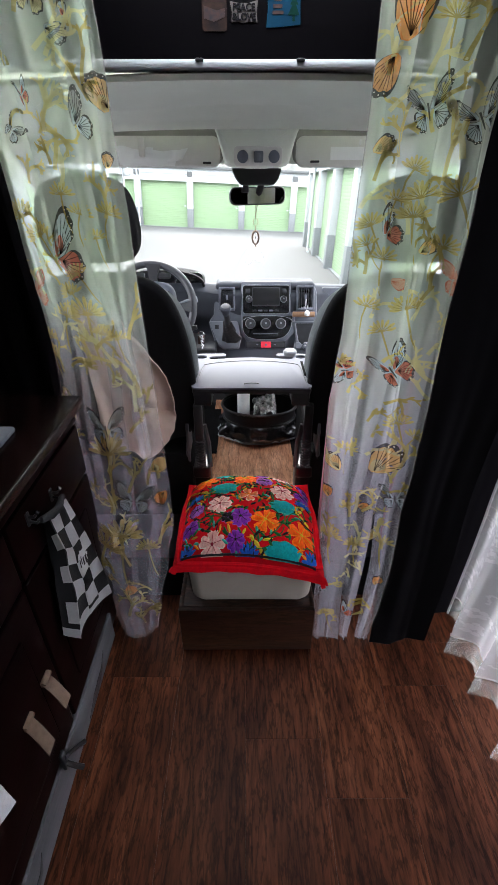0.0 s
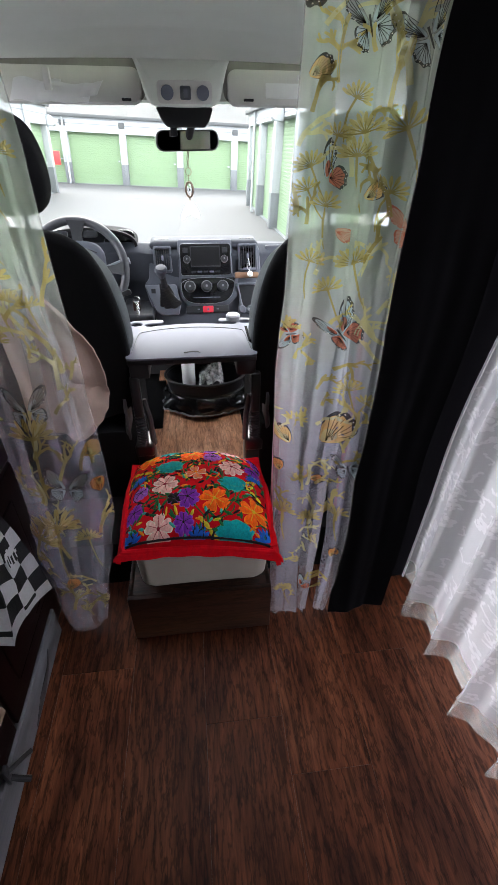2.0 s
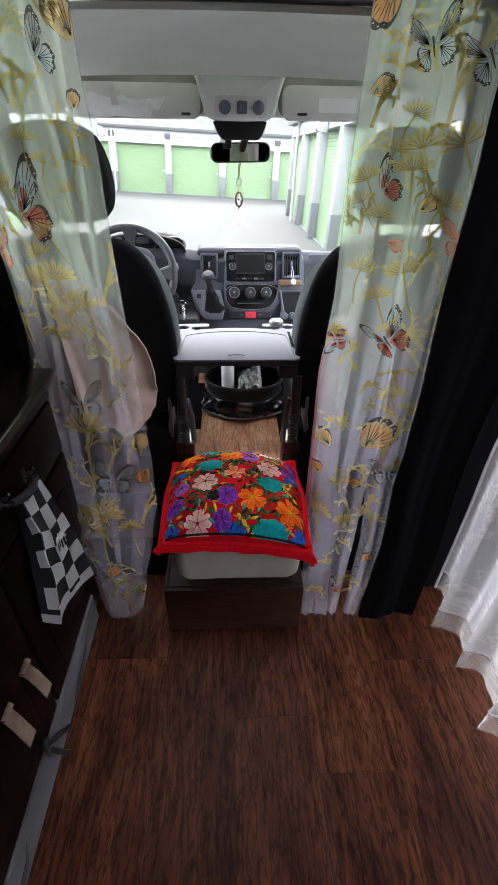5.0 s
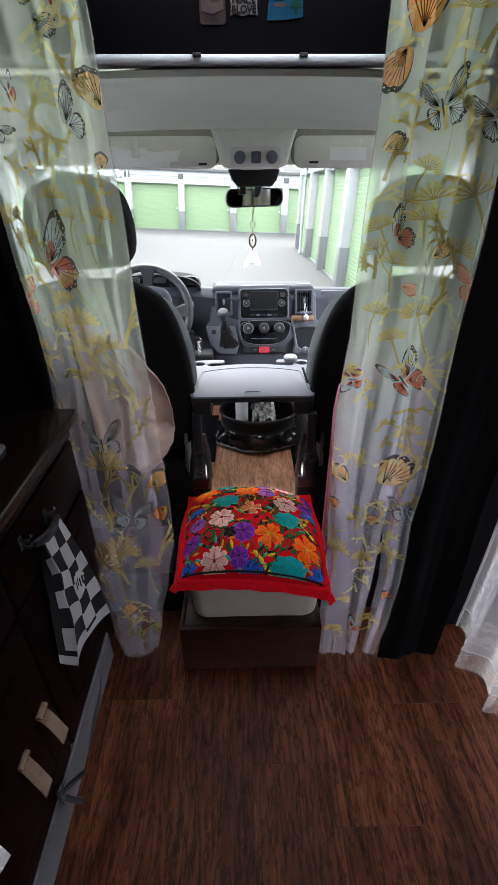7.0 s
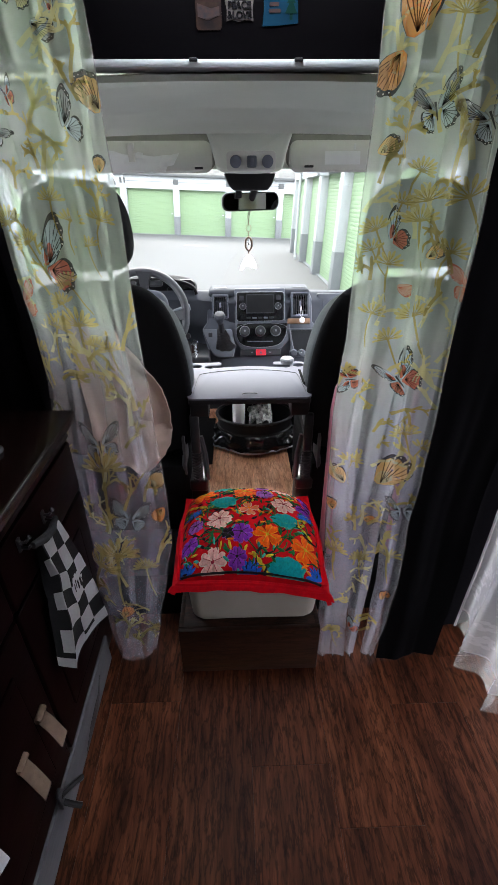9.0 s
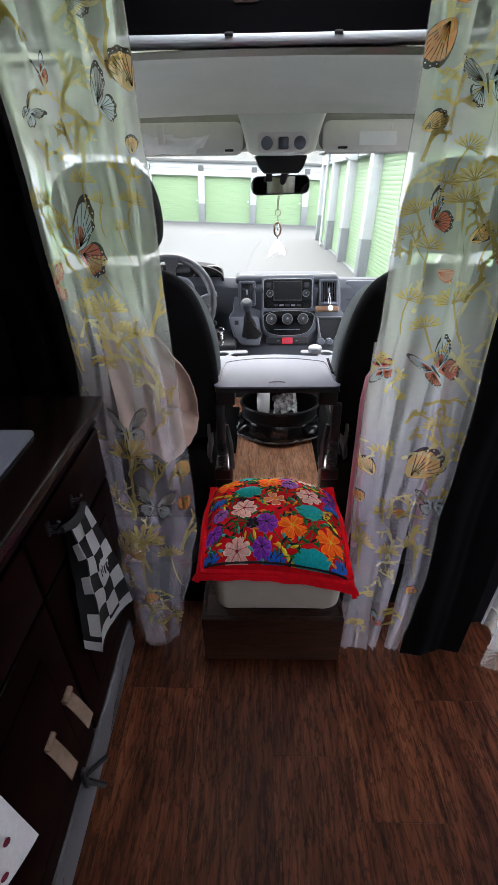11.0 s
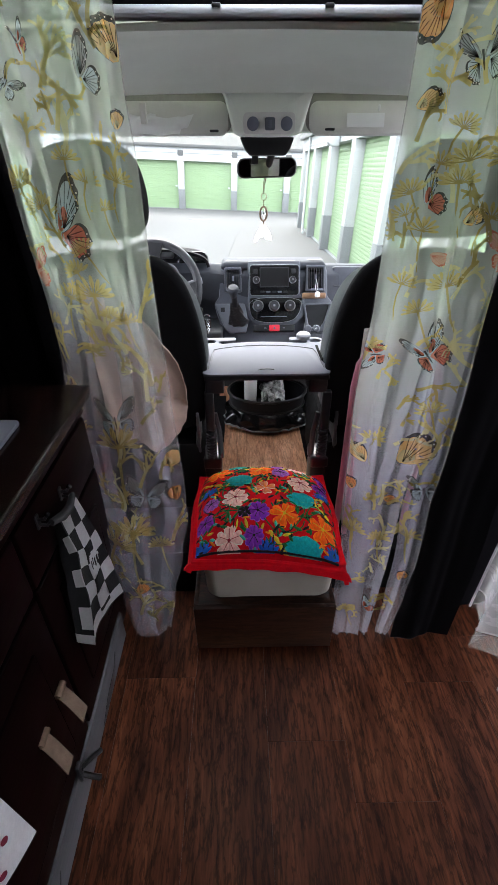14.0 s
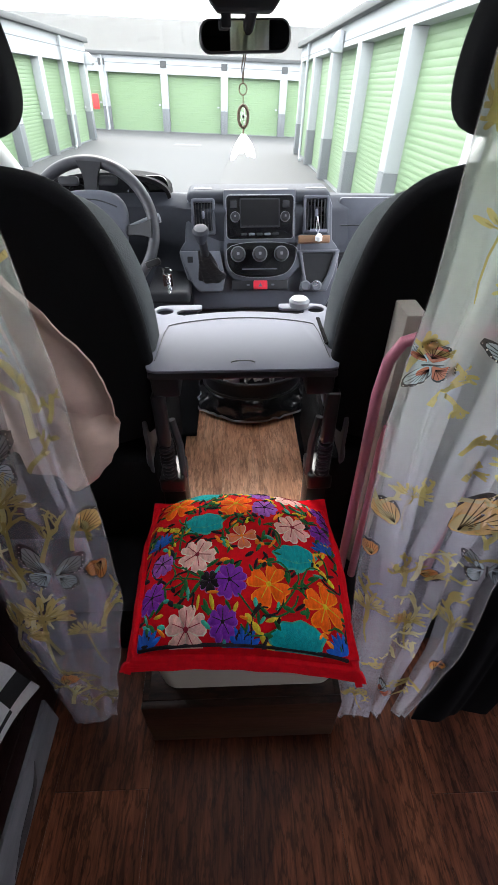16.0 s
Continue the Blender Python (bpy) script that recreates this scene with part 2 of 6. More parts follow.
M_LEATHER = mat("worn tan leather", (0.22, 0.145, 0.10), 0.7, color2=(0.14, 0.09, 0.062), scale=40, bump=0.3)
M_TOWELK = mat("black towel cotton", (0.016, 0.016, 0.018), 0.95, scale=200, bump=0.4, bscale=1200)
M_TOWELW = mat("white towel cotton", (0.74, 0.73, 0.74), 0.95, color2=(0.66, 0.65, 0.66), scale=120, bump=0.4, bscale=1200)
M_DOT = mat("dark red dot print", (0.22, 0.01, 0.04), 0.9, scale=90)
# the voiles' top colour and cover carry the windscreen's backlight
M_VEIL = cloth_sheer("printed voile", (0.88, 0.95, 0.80), 0.33, low=(0.80, 0.90, 0.72), foot=((0.88, 0.83, 0.96), 0.19))
M_VEILWHITE = cloth_sheer("pale printed voile", (0.89, 0.95, 0.82), 0.36, low=(0.82, 0.90, 0.74), foot=((0.93, 0.90, 0.99), 0.26))
M_LACE = cloth_sheer("white lace net", (0.80, 0.775, 0.77), 0.58, thread=1200)
M_LACEMOTIF = cloth_sheer("dense lace stitching", (0.86, 0.83, 0.83), 0.66)
M_HEM = cloth_sheer("fine net hem", (0.66, 0.62, 0.58), 0.27)
M_CAMO = mat("patterned cloth", (0.55, 0.55, 0.52), 0.9, color2=(0.03, 0.03, 0.03), scale=55)
M_BAG = mat("glossy black bin liner", (0.012, 0.012, 0.014), 0.22, scale=30, bump=0.6, bscale=45)
M_GLASS = glass("windscreen glass", (0.70, 0.73, 0.71))
M_TINT = glass("tinted door glass", (0.40, 0.40, 0.42))
M_MIRROR = mat("mirror silver", (0.9, 0.9, 0.9), 0.02, 1.0, scale=5)
M_PLAINWALL = mat("dark wall lining", (0.030, 0.028, 0.028), 0.9, color2=(0.024, 0.022, 0.022), scale=14, fine=0.1)
M_KICK = mat("black rubber mat", (0.006, 0.006, 0.0065), 0.9, scale=60, bump=0.5, bscale=300, spec=0.08)
M_CARD = mat("brown cardboard", (0.23, 0.13, 0.075), 0.85, color2=(0.19, 0.105, 0.06), scale=20)
M_FEATHER = cloth_sheer("white feather", (0.93, 0.94, 0.96), 0.78)
M_STRING = mat("brown string", (0.12, 0.08, 0.05), 0.9, scale=200)
# yard
M_CONC = mat("pale worn concrete", (0.060, 0.058, 0.059), 0.9, color2=(0.049, 0.048, 0.049), scale=0.6, bump=0.2, bscale=40)
M_WHITEWALL = mat("white painted plaster", (0.34, 0.35, 0.36), 0.8, color2=(0.31, 0.32, 0.33), scale=2.5, bump=0.1, bscale=60)
M_GREYWALL = mat("grey painted plinth", (0.138, 0.144, 0.152), 0.8, color2=(0.122, 0.128, 0.135), scale=3, bump=0.1, bscale=60)
M_GREEN = mat("light green shutter steel", (0.165, 0.240, 0.132), 0.6, color2=(0.153, 0.225, 0.123), scale=2, fine=0.05)
M_ROOF = mat("grey roof sheet", (0.066, 0.067, 0.068), 0.7, color2=(0.056, 0.058, 0.060), scale=1.5, fine=0.1)
M_SIGNRED = mat("red sign enamel", (0.75, 0.05, 0.05), 0.4, scale=20)
M_LAMPGREY = mat("grey lamp housing", (0.42, 0.43, 0.45), 0.5, scale=20)


# ---- building helpers ----
def thing(name, at, label, category, group="", kind=""):
    ob = new(name)
    ob.empty_display_size = 0.05
    ob.location = at
    return tagged(ob, label, category, group, kind)


def mesh_of(bm, name, mats, smooth=True):
    me = bpy.data.meshes.new(name)
    bmesh.ops.recalc_face_normals(bm, faces=bm.faces)
    bm.to_mesh(me)
    bm.free()
    for m in mats if isinstance(mats, (list, tuple)) else [mats]:
        me.materials.append(m)
    if smooth:
        me.shade_smooth()
        me.set_sharp_from_angle(angle=radians(38))
    return me


def part(name, bm, mats, parent, label="", smooth=True):
    """One mesh, built in world places, under a thing or under a part."""
    ob = new(name, mesh_of(bm, name, mats, smooth))
    ob.parent = parent
    if parent.type == "EMPTY":
        ob.location = -Vector(parent.location)
    if label:
        tagged(ob, label)
    return ob


def solo(name, bm, mats, label="", category="", group="", kind="", smooth=True):
    return tagged(new(name, mesh_of(bm, name, mats, smooth)), label, category, group, kind)


def box(x0, x1, y0, y1, z0, z1, bevel=0.0, seg=2, bm=None, m=None):
    b = bmesh.new()
    bmesh.ops.create_cube(b, size=1)
    bmesh.ops.scale(b, vec=(x1 - x0, y1 - y0, z1 - z0), verts=b.verts)
    bmesh.ops.translate(b, vec=((x0 + x1) / 2, (y0 + y1) / 2, (z0 + z1) / 2), verts=b.verts)
    if bevel:
        bmesh.ops.bevel(b, geom=b.edges[:], offset=bevel, segments=seg, profile=0.5, affect="EDGES")
    return join(bm, b, m)


def join(bm, b, m=None):
    if m is not None:
        bmesh.ops.transform(b, matrix=m, verts=b.verts)
    if bm is None:
        return b
    me = bpy.data.meshes.new("tmp")
    b.to_mesh(me)
    b.free()
    bm.from_mesh(me)
    bpy.data.meshes.remove(me)
    return bm


def tube(points, r, n=8, bm=None, closed=False, caps=True):
    """A round bar along a line of points; r is a number or one for each point."""
    bm = bm or bmesh.new()
    pts = [Vector(p) for p in points]
    k = len(pts)
    rings, up = [], None
    for i, p in enumerate(pts):
        a = pts[(i - 1) % k] if closed or i else p
        c = pts[(i + 1) % k] if closed or i < k - 1 else p
        d = (c - a).normalized()
        if up is None:
            up = d.orthogonal().normalized()
        up = (up - d * up.dot(d)).normalized()
        side = d.cross(up)
        rr = r[i] if isinstance(r, (list, tuple)) else r
        rings.append([bm.verts.new(p + (up * math.cos(2 * math.pi * j / n) + side * math.sin(2 * math.pi * j / n)) * rr) for j in range(n)])
    for i in range(k if closed else k - 1):
        a, c = rings[i], rings[(i + 1) % k]
        for j in range(n):
            bm.faces.new((a[j], a[(j + 1) % n], c[(j + 1) % n], c[j]))
    if caps and not closed:
        bm.faces.new(rings[0][::-1])
        bm.faces.new(rings[-1])
    return bm


def lathe(profile, n=24, m=None, bm=None):
    """A turned body: (radius, height) from bottom to top about z, then the pose m."""
    b = bmesh.new()
    rings = []
    for r, z in profile:
        rings.append([b.verts.new((r * math.cos(2 * math.pi * j / n), r * math.sin(2 * math.pi * j / n), z)) for j in range(n)])
    for a, c in zip(rings, rings[1:]):
        for j in range(n):
            b.faces.new((a[j], a[(j + 1) % n], c[(j + 1) % n], c[j]))
    b.faces.new(rings[0][::-1])
    b.faces.new(rings[-1])
    return join(bm, b, m)


def prism(outline, depth, m=None, bm=None, bevel=0.0, seg=2, holes=()):
    """A flat shape in x, y, thickened from 0 down to -depth, then the pose m."""
    b = bmesh.new()
    edges = []
    for loop in (outline, *holes):
        vs = [b.verts.new((x, y, 0)) for x, y in loop]
        edges += [b.edges.new((vs[i], vs[(i + 1) % len(vs)])) for i in range(len(vs))]
    if holes:
        bmesh.ops.triangle_fill(b, edges=edges, use_beauty=True)
    else:
        b.faces.new(b.verts[:])
    top = b.faces[:]
    ext = bmesh.ops.extrude_face_region(b, geom=top)
    bmesh.ops.translate(b, vec=(0, 0, -depth), verts=[v for v in ext["geom"] if isinstance(v, bmesh.types.BMVert)])
    bmesh.ops.recalc_face_normals(b, faces=b.faces)
    if bevel:
        es = [e for e in b.edges if len(e.link_faces) == 2 and e.calc_face_angle() > 0.7]
        bmesh.ops.bevel(b, geom=es, offset=bevel, segments=seg, profile=0.5, affect="EDGES")
    return join(bm, b, m)


def rounded(x0, x1, y0, y1, r, n=6):
    out = []
    for cx, cy, a0 in ((x1 - r, y1 - r, 0), (x0 + r, y1 - r, 90), (x0 + r, y0 + r, 180), (x1 - r, y0 + r, 270)):
        for i in range(n + 1):
            a = radians(a0 + 90 * i / n)
            out.append((cx + r * math.cos(a), cy + r * math.sin(a)))
    return out


def sheet(f, nu, nv, bm=None, thick=0.0):
    """A cloth or panel: f(u, v) gives the place, u and v from 0 to 1."""
    bm = bm or bmesh.new()
    g = [[bm.verts.new(f(i / nu, j / nv)) for i in range(nu + 1)] for j in range(nv + 1)]
    fs = [bm.faces.new((g[j][i], g[j][i + 1], g[j + 1][i + 1], g[j + 1][i])) for j in range(nv) for i in range(nu)]
    if thick:
        bmesh.ops.recalc_face_normals(bm, faces=fs)
        bmesh.ops.solidify(bm, geom=fs, thickness=thick)
    return bm


def lerp(a, b, k):
    return a + (b - a) * k


def table(rows, v):
    """Between rows of (v, value), v rising."""
    if v <= rows[0][0]:
        return rows[0][1]
    for (a, p), (b, q) in zip(rows, rows[1:]):
        if v <= b:
            k = (v - a) / (b - a)
            k = k * k * (3 - 2 * k)
            return p + (q - p) * k
    return rows[-1][1]


def soft(loop, rounds=2):
    """Rounds the corners of a closed outline."""
    for _ in range(rounds):
        out = []
        for (a, b), (c, d) in zip(loop, loop[1:] + loop[:1]):
            out += [(0.75 * a + 0.25 * c, 0.75 * b + 0.25 * d), (0.25 * a + 0.75 * c, 0.25 * b + 0.75 * d)]
        loop = out
    return loop

# ---- the van's shell ----
STRUCT = dict(kind="structure")
bm = box(-0.95, 0.95, -1.7, 2.6, -0.06, -0.012)
floor = solo("floor", bm, M_KICK, "dark hickory plank floor of a camper van", "floor", **STRUCT)
V0, V1, VW = 1.14, 1.445, 0.27  # unseen roof opening, added to bring daylight onto the cushion
bm = box(-0.95, 0.95, -1.7, V0, 1.86, 1.92)
box(-0.95, 0.95, V1, 1.50, 1.86, 1.92, bm=bm)
box(-0.95, -VW, V0, V1, 1.86, 1.92, bm=bm)
box(VW, 0.95, V0, V1, 1.86, 1.92, bm=bm)
solo("ceiling", bm, M_PLAINWALL, "dark lined ceiling with an added opening for light", "ceiling", **STRUCT)
solo("wall_rear", box(-0.95, 0.95, -1.76, -1.70, -0.06, 1.92), M_PLAINWALL, "dark lined rear wall", "wall", **STRUCT)
solo("wall_left", box(-1.01, -0.95, -1.76, 1.42, -0.06, 1.92), M_PLAINWALL, "dark lined side wall", "wall", **STRUCT)
bm = box(0.95, 1.01, -1.76, -0.35, -0.06, 1.92)
box(0.95, 1.01, 1.16, 1.42, -0.06, 1.92, bm=bm)
box(0.95, 1.01, -0.35, 1.16, 1.72, 1.92, bm=bm)
box(0.95, 1.01, -0.35, 1.16, -0.06, 0.0, bm=bm)
solo("wall_right", bm, M_PLAINWALL, "side wall with an open sliding door", "wall", **STRUCT)
pane = solo("window_door", box(0.975, 0.981, -0.349, 1.159, 0.001, 1.719), M_TINT, "tinted glass of the sliding door", "window", **STRUCT)
pane.visible_shadow = False
# cab sides with window openings
for s, nm in ((-1, "wall_cab_left"), (1, "wall_cab_right")):
    bm = bmesh.new()
    a, b = (-1.01, -0.95) if s < 0 else (0.95, 1.01)
    box(a, b, 1.42, 3.2, -0.06, 0.76, bm=bm)
    box(a, b, 1.42, 1.46, 0.76, 1.92, bm=bm)
    box(a, b, 1.46, 3.2, 1.50, 1.92, bm=bm)
    solo(nm, bm, M_DASHDK, "dark cab door with its window", "wall", **STRUCT)
solo("wall_front", box(-0.95, 0.95, 3.06, 3.12, -0.06, 0.74), M_BLACKPLAS, "black bulkhead below the windscreen", "wall", **STRUCT)
for s, nm in ((-1, "trim_pillar_left"), (1, "trim_pillar_right")):
    out = 0.06 if s > 0 else 0.0
    bm = tube([(s * 0.93 + out, 3.05, 0.76), (s * 0.91 + out, 2.6, 1.11), (s * 0.86 + out, 2.22, 1.40), (s * 0.84 + out, 2.05, 1.47)], [0.045, 0.045, 0.05, 0.05], 10)
    solo(nm, bm, M_VISOR, "pale grey windscreen pillar trim", "pillar trim", **STRUCT)
wind = solo("window_windscreen", sheet(lambda u, v: Vector((lerp(-0.93, 0.93, u), lerp(3.05, 2.2, v) - 0.10 * (2 * u - 1) ** 2, lerp(0.75, 1.43, v))), 12, 6), M_GLASS, "clear raked windscreen", "windscreen", **STRUCT)
wind.visible_shadow = False

# headliner over the cab, with the shelf above it
PROFILE = ((0.0, 1.462, 1.565), (0.06, 1.50, 1.572), (0.25, 1.65, 1.582), (0.5, 1.80, 1.570), (0.72, 1.92, 1.556), (0.88, 2.01, 1.530), (1.0, 2.05, 1.512))


def liner(u, v):
    y = table([(a, b) for a, b, c in PROFILE], v)
    z = table([(a, c) for a, b, c in PROFILE], v)
    x = lerp(-0.95, 0.95, u)
    bow = 0.035 * (x / 0.95) ** 2
    dome = 0.014 * math.exp(-((x - 0.02) / 0.30) ** 4) * math.sin(math.pi * min(1, v * 1.05))
    return Vector((x, y - bow * 1.2 * v, z - bow + dome))


solo("ceiling_cab", sheet(liner, 40, 28, thick=0.012), M_LINER, "grey green moulded headliner over the cab", "headliner", **STRUCT)
solo("ceiling_cab_front", box(-0.95, 0.95, 2.12, 2.32, 1.402, 1.56), M_LINER, "pale header above the windscreen", "headliner", **STRUCT)
solo("ceiling_cab_top", box(-0.95, 0.95, 1.50, 2.30, 1.66, 1.92), M_LINER, "closed roof above the cab", "roof", **STRUCT)

shelf = thing("overhead_shelf", (0, 1.45, 1.55), "black overhead shelf front with a pale metal edge", "shelf")
part("front_panel", box(-0.94, 0.94, 1.452, 1.49, 1.586, 1.86, 0.003), M_BLACKCLOTH, shelf, "black cloth-covered panel")
part("edge_rail", box(-0.94, 0.94, 1.436, 1.50, 1.571, 1.5855, 0.004), M_RAIL, shelf, "pale grey metal edge rail")
for x in (-0.119, 0.105):
    part("clip", box(x - 0.009, x + 0.009, 1.431, 1.440, 1.580, 1.587, 0.002), M_BLACKPLAS, shelf, "small black clip")


def text_mesh(words, size, m, name):
    cu = bpy.data.curves.new(name, "FONT")
    cu.body, cu.size, cu.align_x, cu.align_y = words, size, "CENTER", "CENTER"
    cu.extrude, cu.offset = 0.0006, size * 0.035
    ob = bpy.data.objects.new(name, cu)
    scene.collection.objects.link(ob)
    bpy.context.view_layer.update()
    me = bpy.data.meshes.new_from_object(ob.evaluated_get(bpy.context.evaluated_depsgraph_get()))
    bpy.data.objects.remove(ob)
    me.transform(m)
    return me


# stickers on the shelf front
FACE = Matrix(((1, 0, 0, 0), (0, 0, -1, 1.4495), (0, 1, 0, 0), (0, 0, 0, 1)))
M_ST_DARK = mat("sticker print dark", (0.02, 0.025, 0.033), 0.5, color2=(0.06, 0.035, 0.03), scale=50, spec=0.05)
M_ST_SKY = mat("sticker print dusk", (0.036, 0.020, 0.015), 0.5, color2=(0.010, 0.010, 0.012), scale=35, spec=0.05)
M_ST_BLUE = mat("sticker print blue", (0.0045, 0.032, 0.062), 0.5, color2=(0.0035, 0.024, 0.050), scale=30, spec=0.05)
M_ST_WHITE = mat("sticker white", (0.095, 0.085, 0.082), 0.5, scale=30, spec=0.05)
M_ST_GREEN = mat("sticker green", (0.003, 0.024, 0.018), 0.5, scale=30, spec=0.05)
st = thing("sticker", (-0.083, 1.45, 1.63), "portrait photo sticker of a dusky lake", "sticker", "stickers on the shelf")
part("backing", prism(rounded(-0.110, -0.057, 1.634, 1.703, 0.006), 0.001, FACE), M_ST_SKY, st)
part("lake", prism([(-0.106, 1.655), (-0.085, 1.649), (-0.061, 1.657), (-0.061, 1.671), (-0.078, 1.667), (-0.106, 1.675)], 0.001, Matrix.Translation((0, -0.001, 0)) @ FACE), M_ST_DARK, st)
st = thing("sticker", (-0.02, 1.45, 1.64), "black and white lettered sticker", "sticker", "stickers on the shelf")
part("backing", prism([(-0.050, 1.682), (-0.030, 1.679), (-0.010, 1.679), (0.010, 1.684), (0.007, 1.664), (0.009, 1.648), (-0.01, 1.650), (-0.022, 1.647), (-0.036, 1.650), (-0.047, 1.648), (-0.046, 1.665)], 0.001, FACE), M_ST_WHITE, st)
for words, z in (("PEACE", 1.6715), ("&LOVE", 1.6565)):
    me = text_mesh(words, 0.0165, Matrix.Translation((-0.020, -0.0012, z)) @ FACE, "lettering")
    me.materials.append(M_GLOSSBLACK)
    ob = new("lettering", me)
    ob.parent, ob.location = st, -Vector(st.location)
st = thing("sticker", (0.065, 1.45, 1.64), "blue sticker with a fir tree", "sticker", "stickers on the shelf")
part("backing", prism([(0.030, 1.702), (0.040, 1.697), (0.06, 1.698), (0.080, 1.702), (0.102, 1.703), (0.100, 1.680), (0.102, 1.645), (0.06, 1.641), (0.028, 1.640), (0.031, 1.67)], 0.001, FACE), M_ST_BLUE, st)
for i, (x, w, z) in enumerate(((0.052, 0.016, 1.685), (0.052, 0.020, 1.674), (0.053, 0.024, 1.664))):
    part("printed_line", prism(rounded(x - w / 2, x + w / 2, z - 0.003, z + 0.003, 0.002), 0.0008, Matrix.Translation((0, -0.001, 0)) @ FACE), M_ST_DARK, st)
part("tree_print", prism([(0.087, 1.692), (0.078, 1.676), (0.083, 1.676), (0.074, 1.660), (0.084, 1.660), (0.084, 1.650), (0.090, 1.650), (0.090, 1.660), (0.099, 1.660), (0.091, 1.676), (0.096, 1.676)], 0.0008, Matrix.Translation((0, -0.001, 0)) @ FACE), M_ST_GREEN, st)


# ---- cab: visors, console, mirror ----
M_GAPSHADE = mat("grey brown gap shade", (0.28, 0.27, 0.25), 0.95, color2=(0.24, 0.23, 0.215), scale=20, fine=0.1)


def visor(name, x0, x1, label):
    v = thing(name, ((x0 + x1) / 2, 2.09, 1.40), label, "sun visor", "sun visors")
    m = Matrix(((1, 0, 0, 0), (0, 0.32, -0.95, 2.066), (0, 0.95, 0.32, 1.392), (0, 0, 0, 1)))
    part("pad", prism(rounded(x0, x1, 0, 0.100, 0.030), 0.022, m, bevel=0.006), M_VISOR, v)
    # dark plate added as the shaded gap round the visor
    part("gap_shade", prism(rounded(x0 - 0.012, x1 + 0.012, 0.004, 0.135, 0.034), 0.006, Matrix.Translation((0, 0.012, 0)) @ m, bevel=0.002), M_GAPSHADE, v, "dark plate painting the shade behind the visor")
    return v, m


v, m = visor("sun_visor", -0.56, -0.112, "pale grey sun visor with folded papers tucked behind it")
part("clip", prism(rounded(-0.175, -0.145, 0.008, 0.014, 0.003), 0.006, Matrix.Translation((0, -0.006, 0)) @ m), M_DASHDK, v, "small dark visor clip")
part("strap", box(-0.397, -0.377, 2.030, 2.048, 1.420, 1.476, 0.002), M_VISOR, v)
v, m = visor("sun_visor", 0.163, 0.60, "pale grey sun visor with a white label")
part("clip", prism(rounded(0.215, 0.248, 0.012, 0.018, 0.003), 0.006, Matrix.Translation((0, -0.006, 0)) @ m), M_DASHDK, v, "small dark visor clip")
lab = part("label", prism(rounded(0.288, 0.415, 0.020, 0.062, 0.002), 0.0015, Matrix.Translation((0, -0.003, 0)) @ m), M_PAPER, v, "white paper label")
part("hanging_tag", box(0.385, 0.392, 2.058, 2.062, 1.455, 1.472, 0.001), M_PAPER, v)
random.seed(5)
papers = thing("folded_papers", (-0.36, 2.04, 1.39), "crumpled white papers held by the visor", "papers")
for k, (x0, x1, z0, z1) in enumerate(((-0.50, -0.36, 1.392, 1.448), (-0.42, -0.265, 1.392, 1.440), (-0.29, -0.235, 1.408, 1.444))):
    part("paper", sheet(lambda u, v, k=k: Vector((lerp(x0, x1, u) + 0.02 * (v - 0.5), 2.040 - 0.003 * k + 0.02 * v + 0.006 * noise.noise((u * 3 + k, v * 3, k)), lerp(z0, z1, v) + 0.012 * noise.noise((u * 2.5, k * 3.1, 0)))), 8, 5, thick=0.0012), M_PAPER, papers)

con = thing("overhead_console", (0.02, 2.10, 1.38), "pale grey overhead console with reading lights", "overhead console")
part("housing", prism(soft([(-0.094, 1.384), (0.134, 1.384), (0.142, 1.42), (0.165, 1.500), (0.19, 1.53), (-0.15, 1.53), (-0.125, 1.500), (-0.102, 1.42)]), 0.12, Matrix(((1, 0, 0, 0), (0, 0, -1, 2.052), (0, 1, 0, 0), (0, 0, 0, 1))), bevel=0.012, seg=3), M_LINER, con)
CF = Matrix(((1, 0, 0, 0), (0, 0, -1, 2.050), (0, 1, 0, 0), (0, 0, 0, 1)))
part("light_panel", prism(rounded(-0.062, 0.112, 1.392, 1.452, 0.014), 0.006, CF, bevel=0.003), M_VISOR, con)
for x in (-0.030, 0.082):
    part("lens", lathe([(0.0, 0.004), (0.012, 0.0035), (0.020, 0.0)][::-1], 20, Matrix(((1, 0, 0, x), (0, 0, -1, 2.044), (0, 1, 0, 1.420), (0, 0, 0, 1)))), M_TRAY, con, "round clear reading lens")
part("switch", prism(rounded(0.010, 0.044, 1.402, 1.438, 0.006), 0.006, Matrix.Translation((0, -0.006, 0)) @ CF, bevel=0.002), M_DASHLT, con)
part("switch_cap", prism(rounded(0.021, 0.033, 1.408, 1.430, 0.003), 0.004, Matrix.Translation((0, -0.011, 0)) @ CF, bevel=0.001), M_TRAY, con)

mir = thing("rear_view_mirror", (0.027, 2.16, 1.26), "black rear-view mirror on a windscreen stalk", "mirror")
part("sensor_housing", prism([(-0.075, 1.386), (0.118, 1.386), (0.104, 1.350), (0.088, 1.330), (-0.040, 1.330), (-0.058, 1.350)], 0.08, Matrix(((1, 0, 0, 0), (0, 0, -1, 2.10), (0, 1, 0, 0), (0, 0, 0, 1))), bevel=0.008), M_BLACKPLAS, mir)
part("stalk", tube([(0.045, 2.14, 1.345), (0.038, 2.15, 1.325), (0.03, 2.170, 1.300)], 0.014, 10), M_BLACKPLAS, mir)
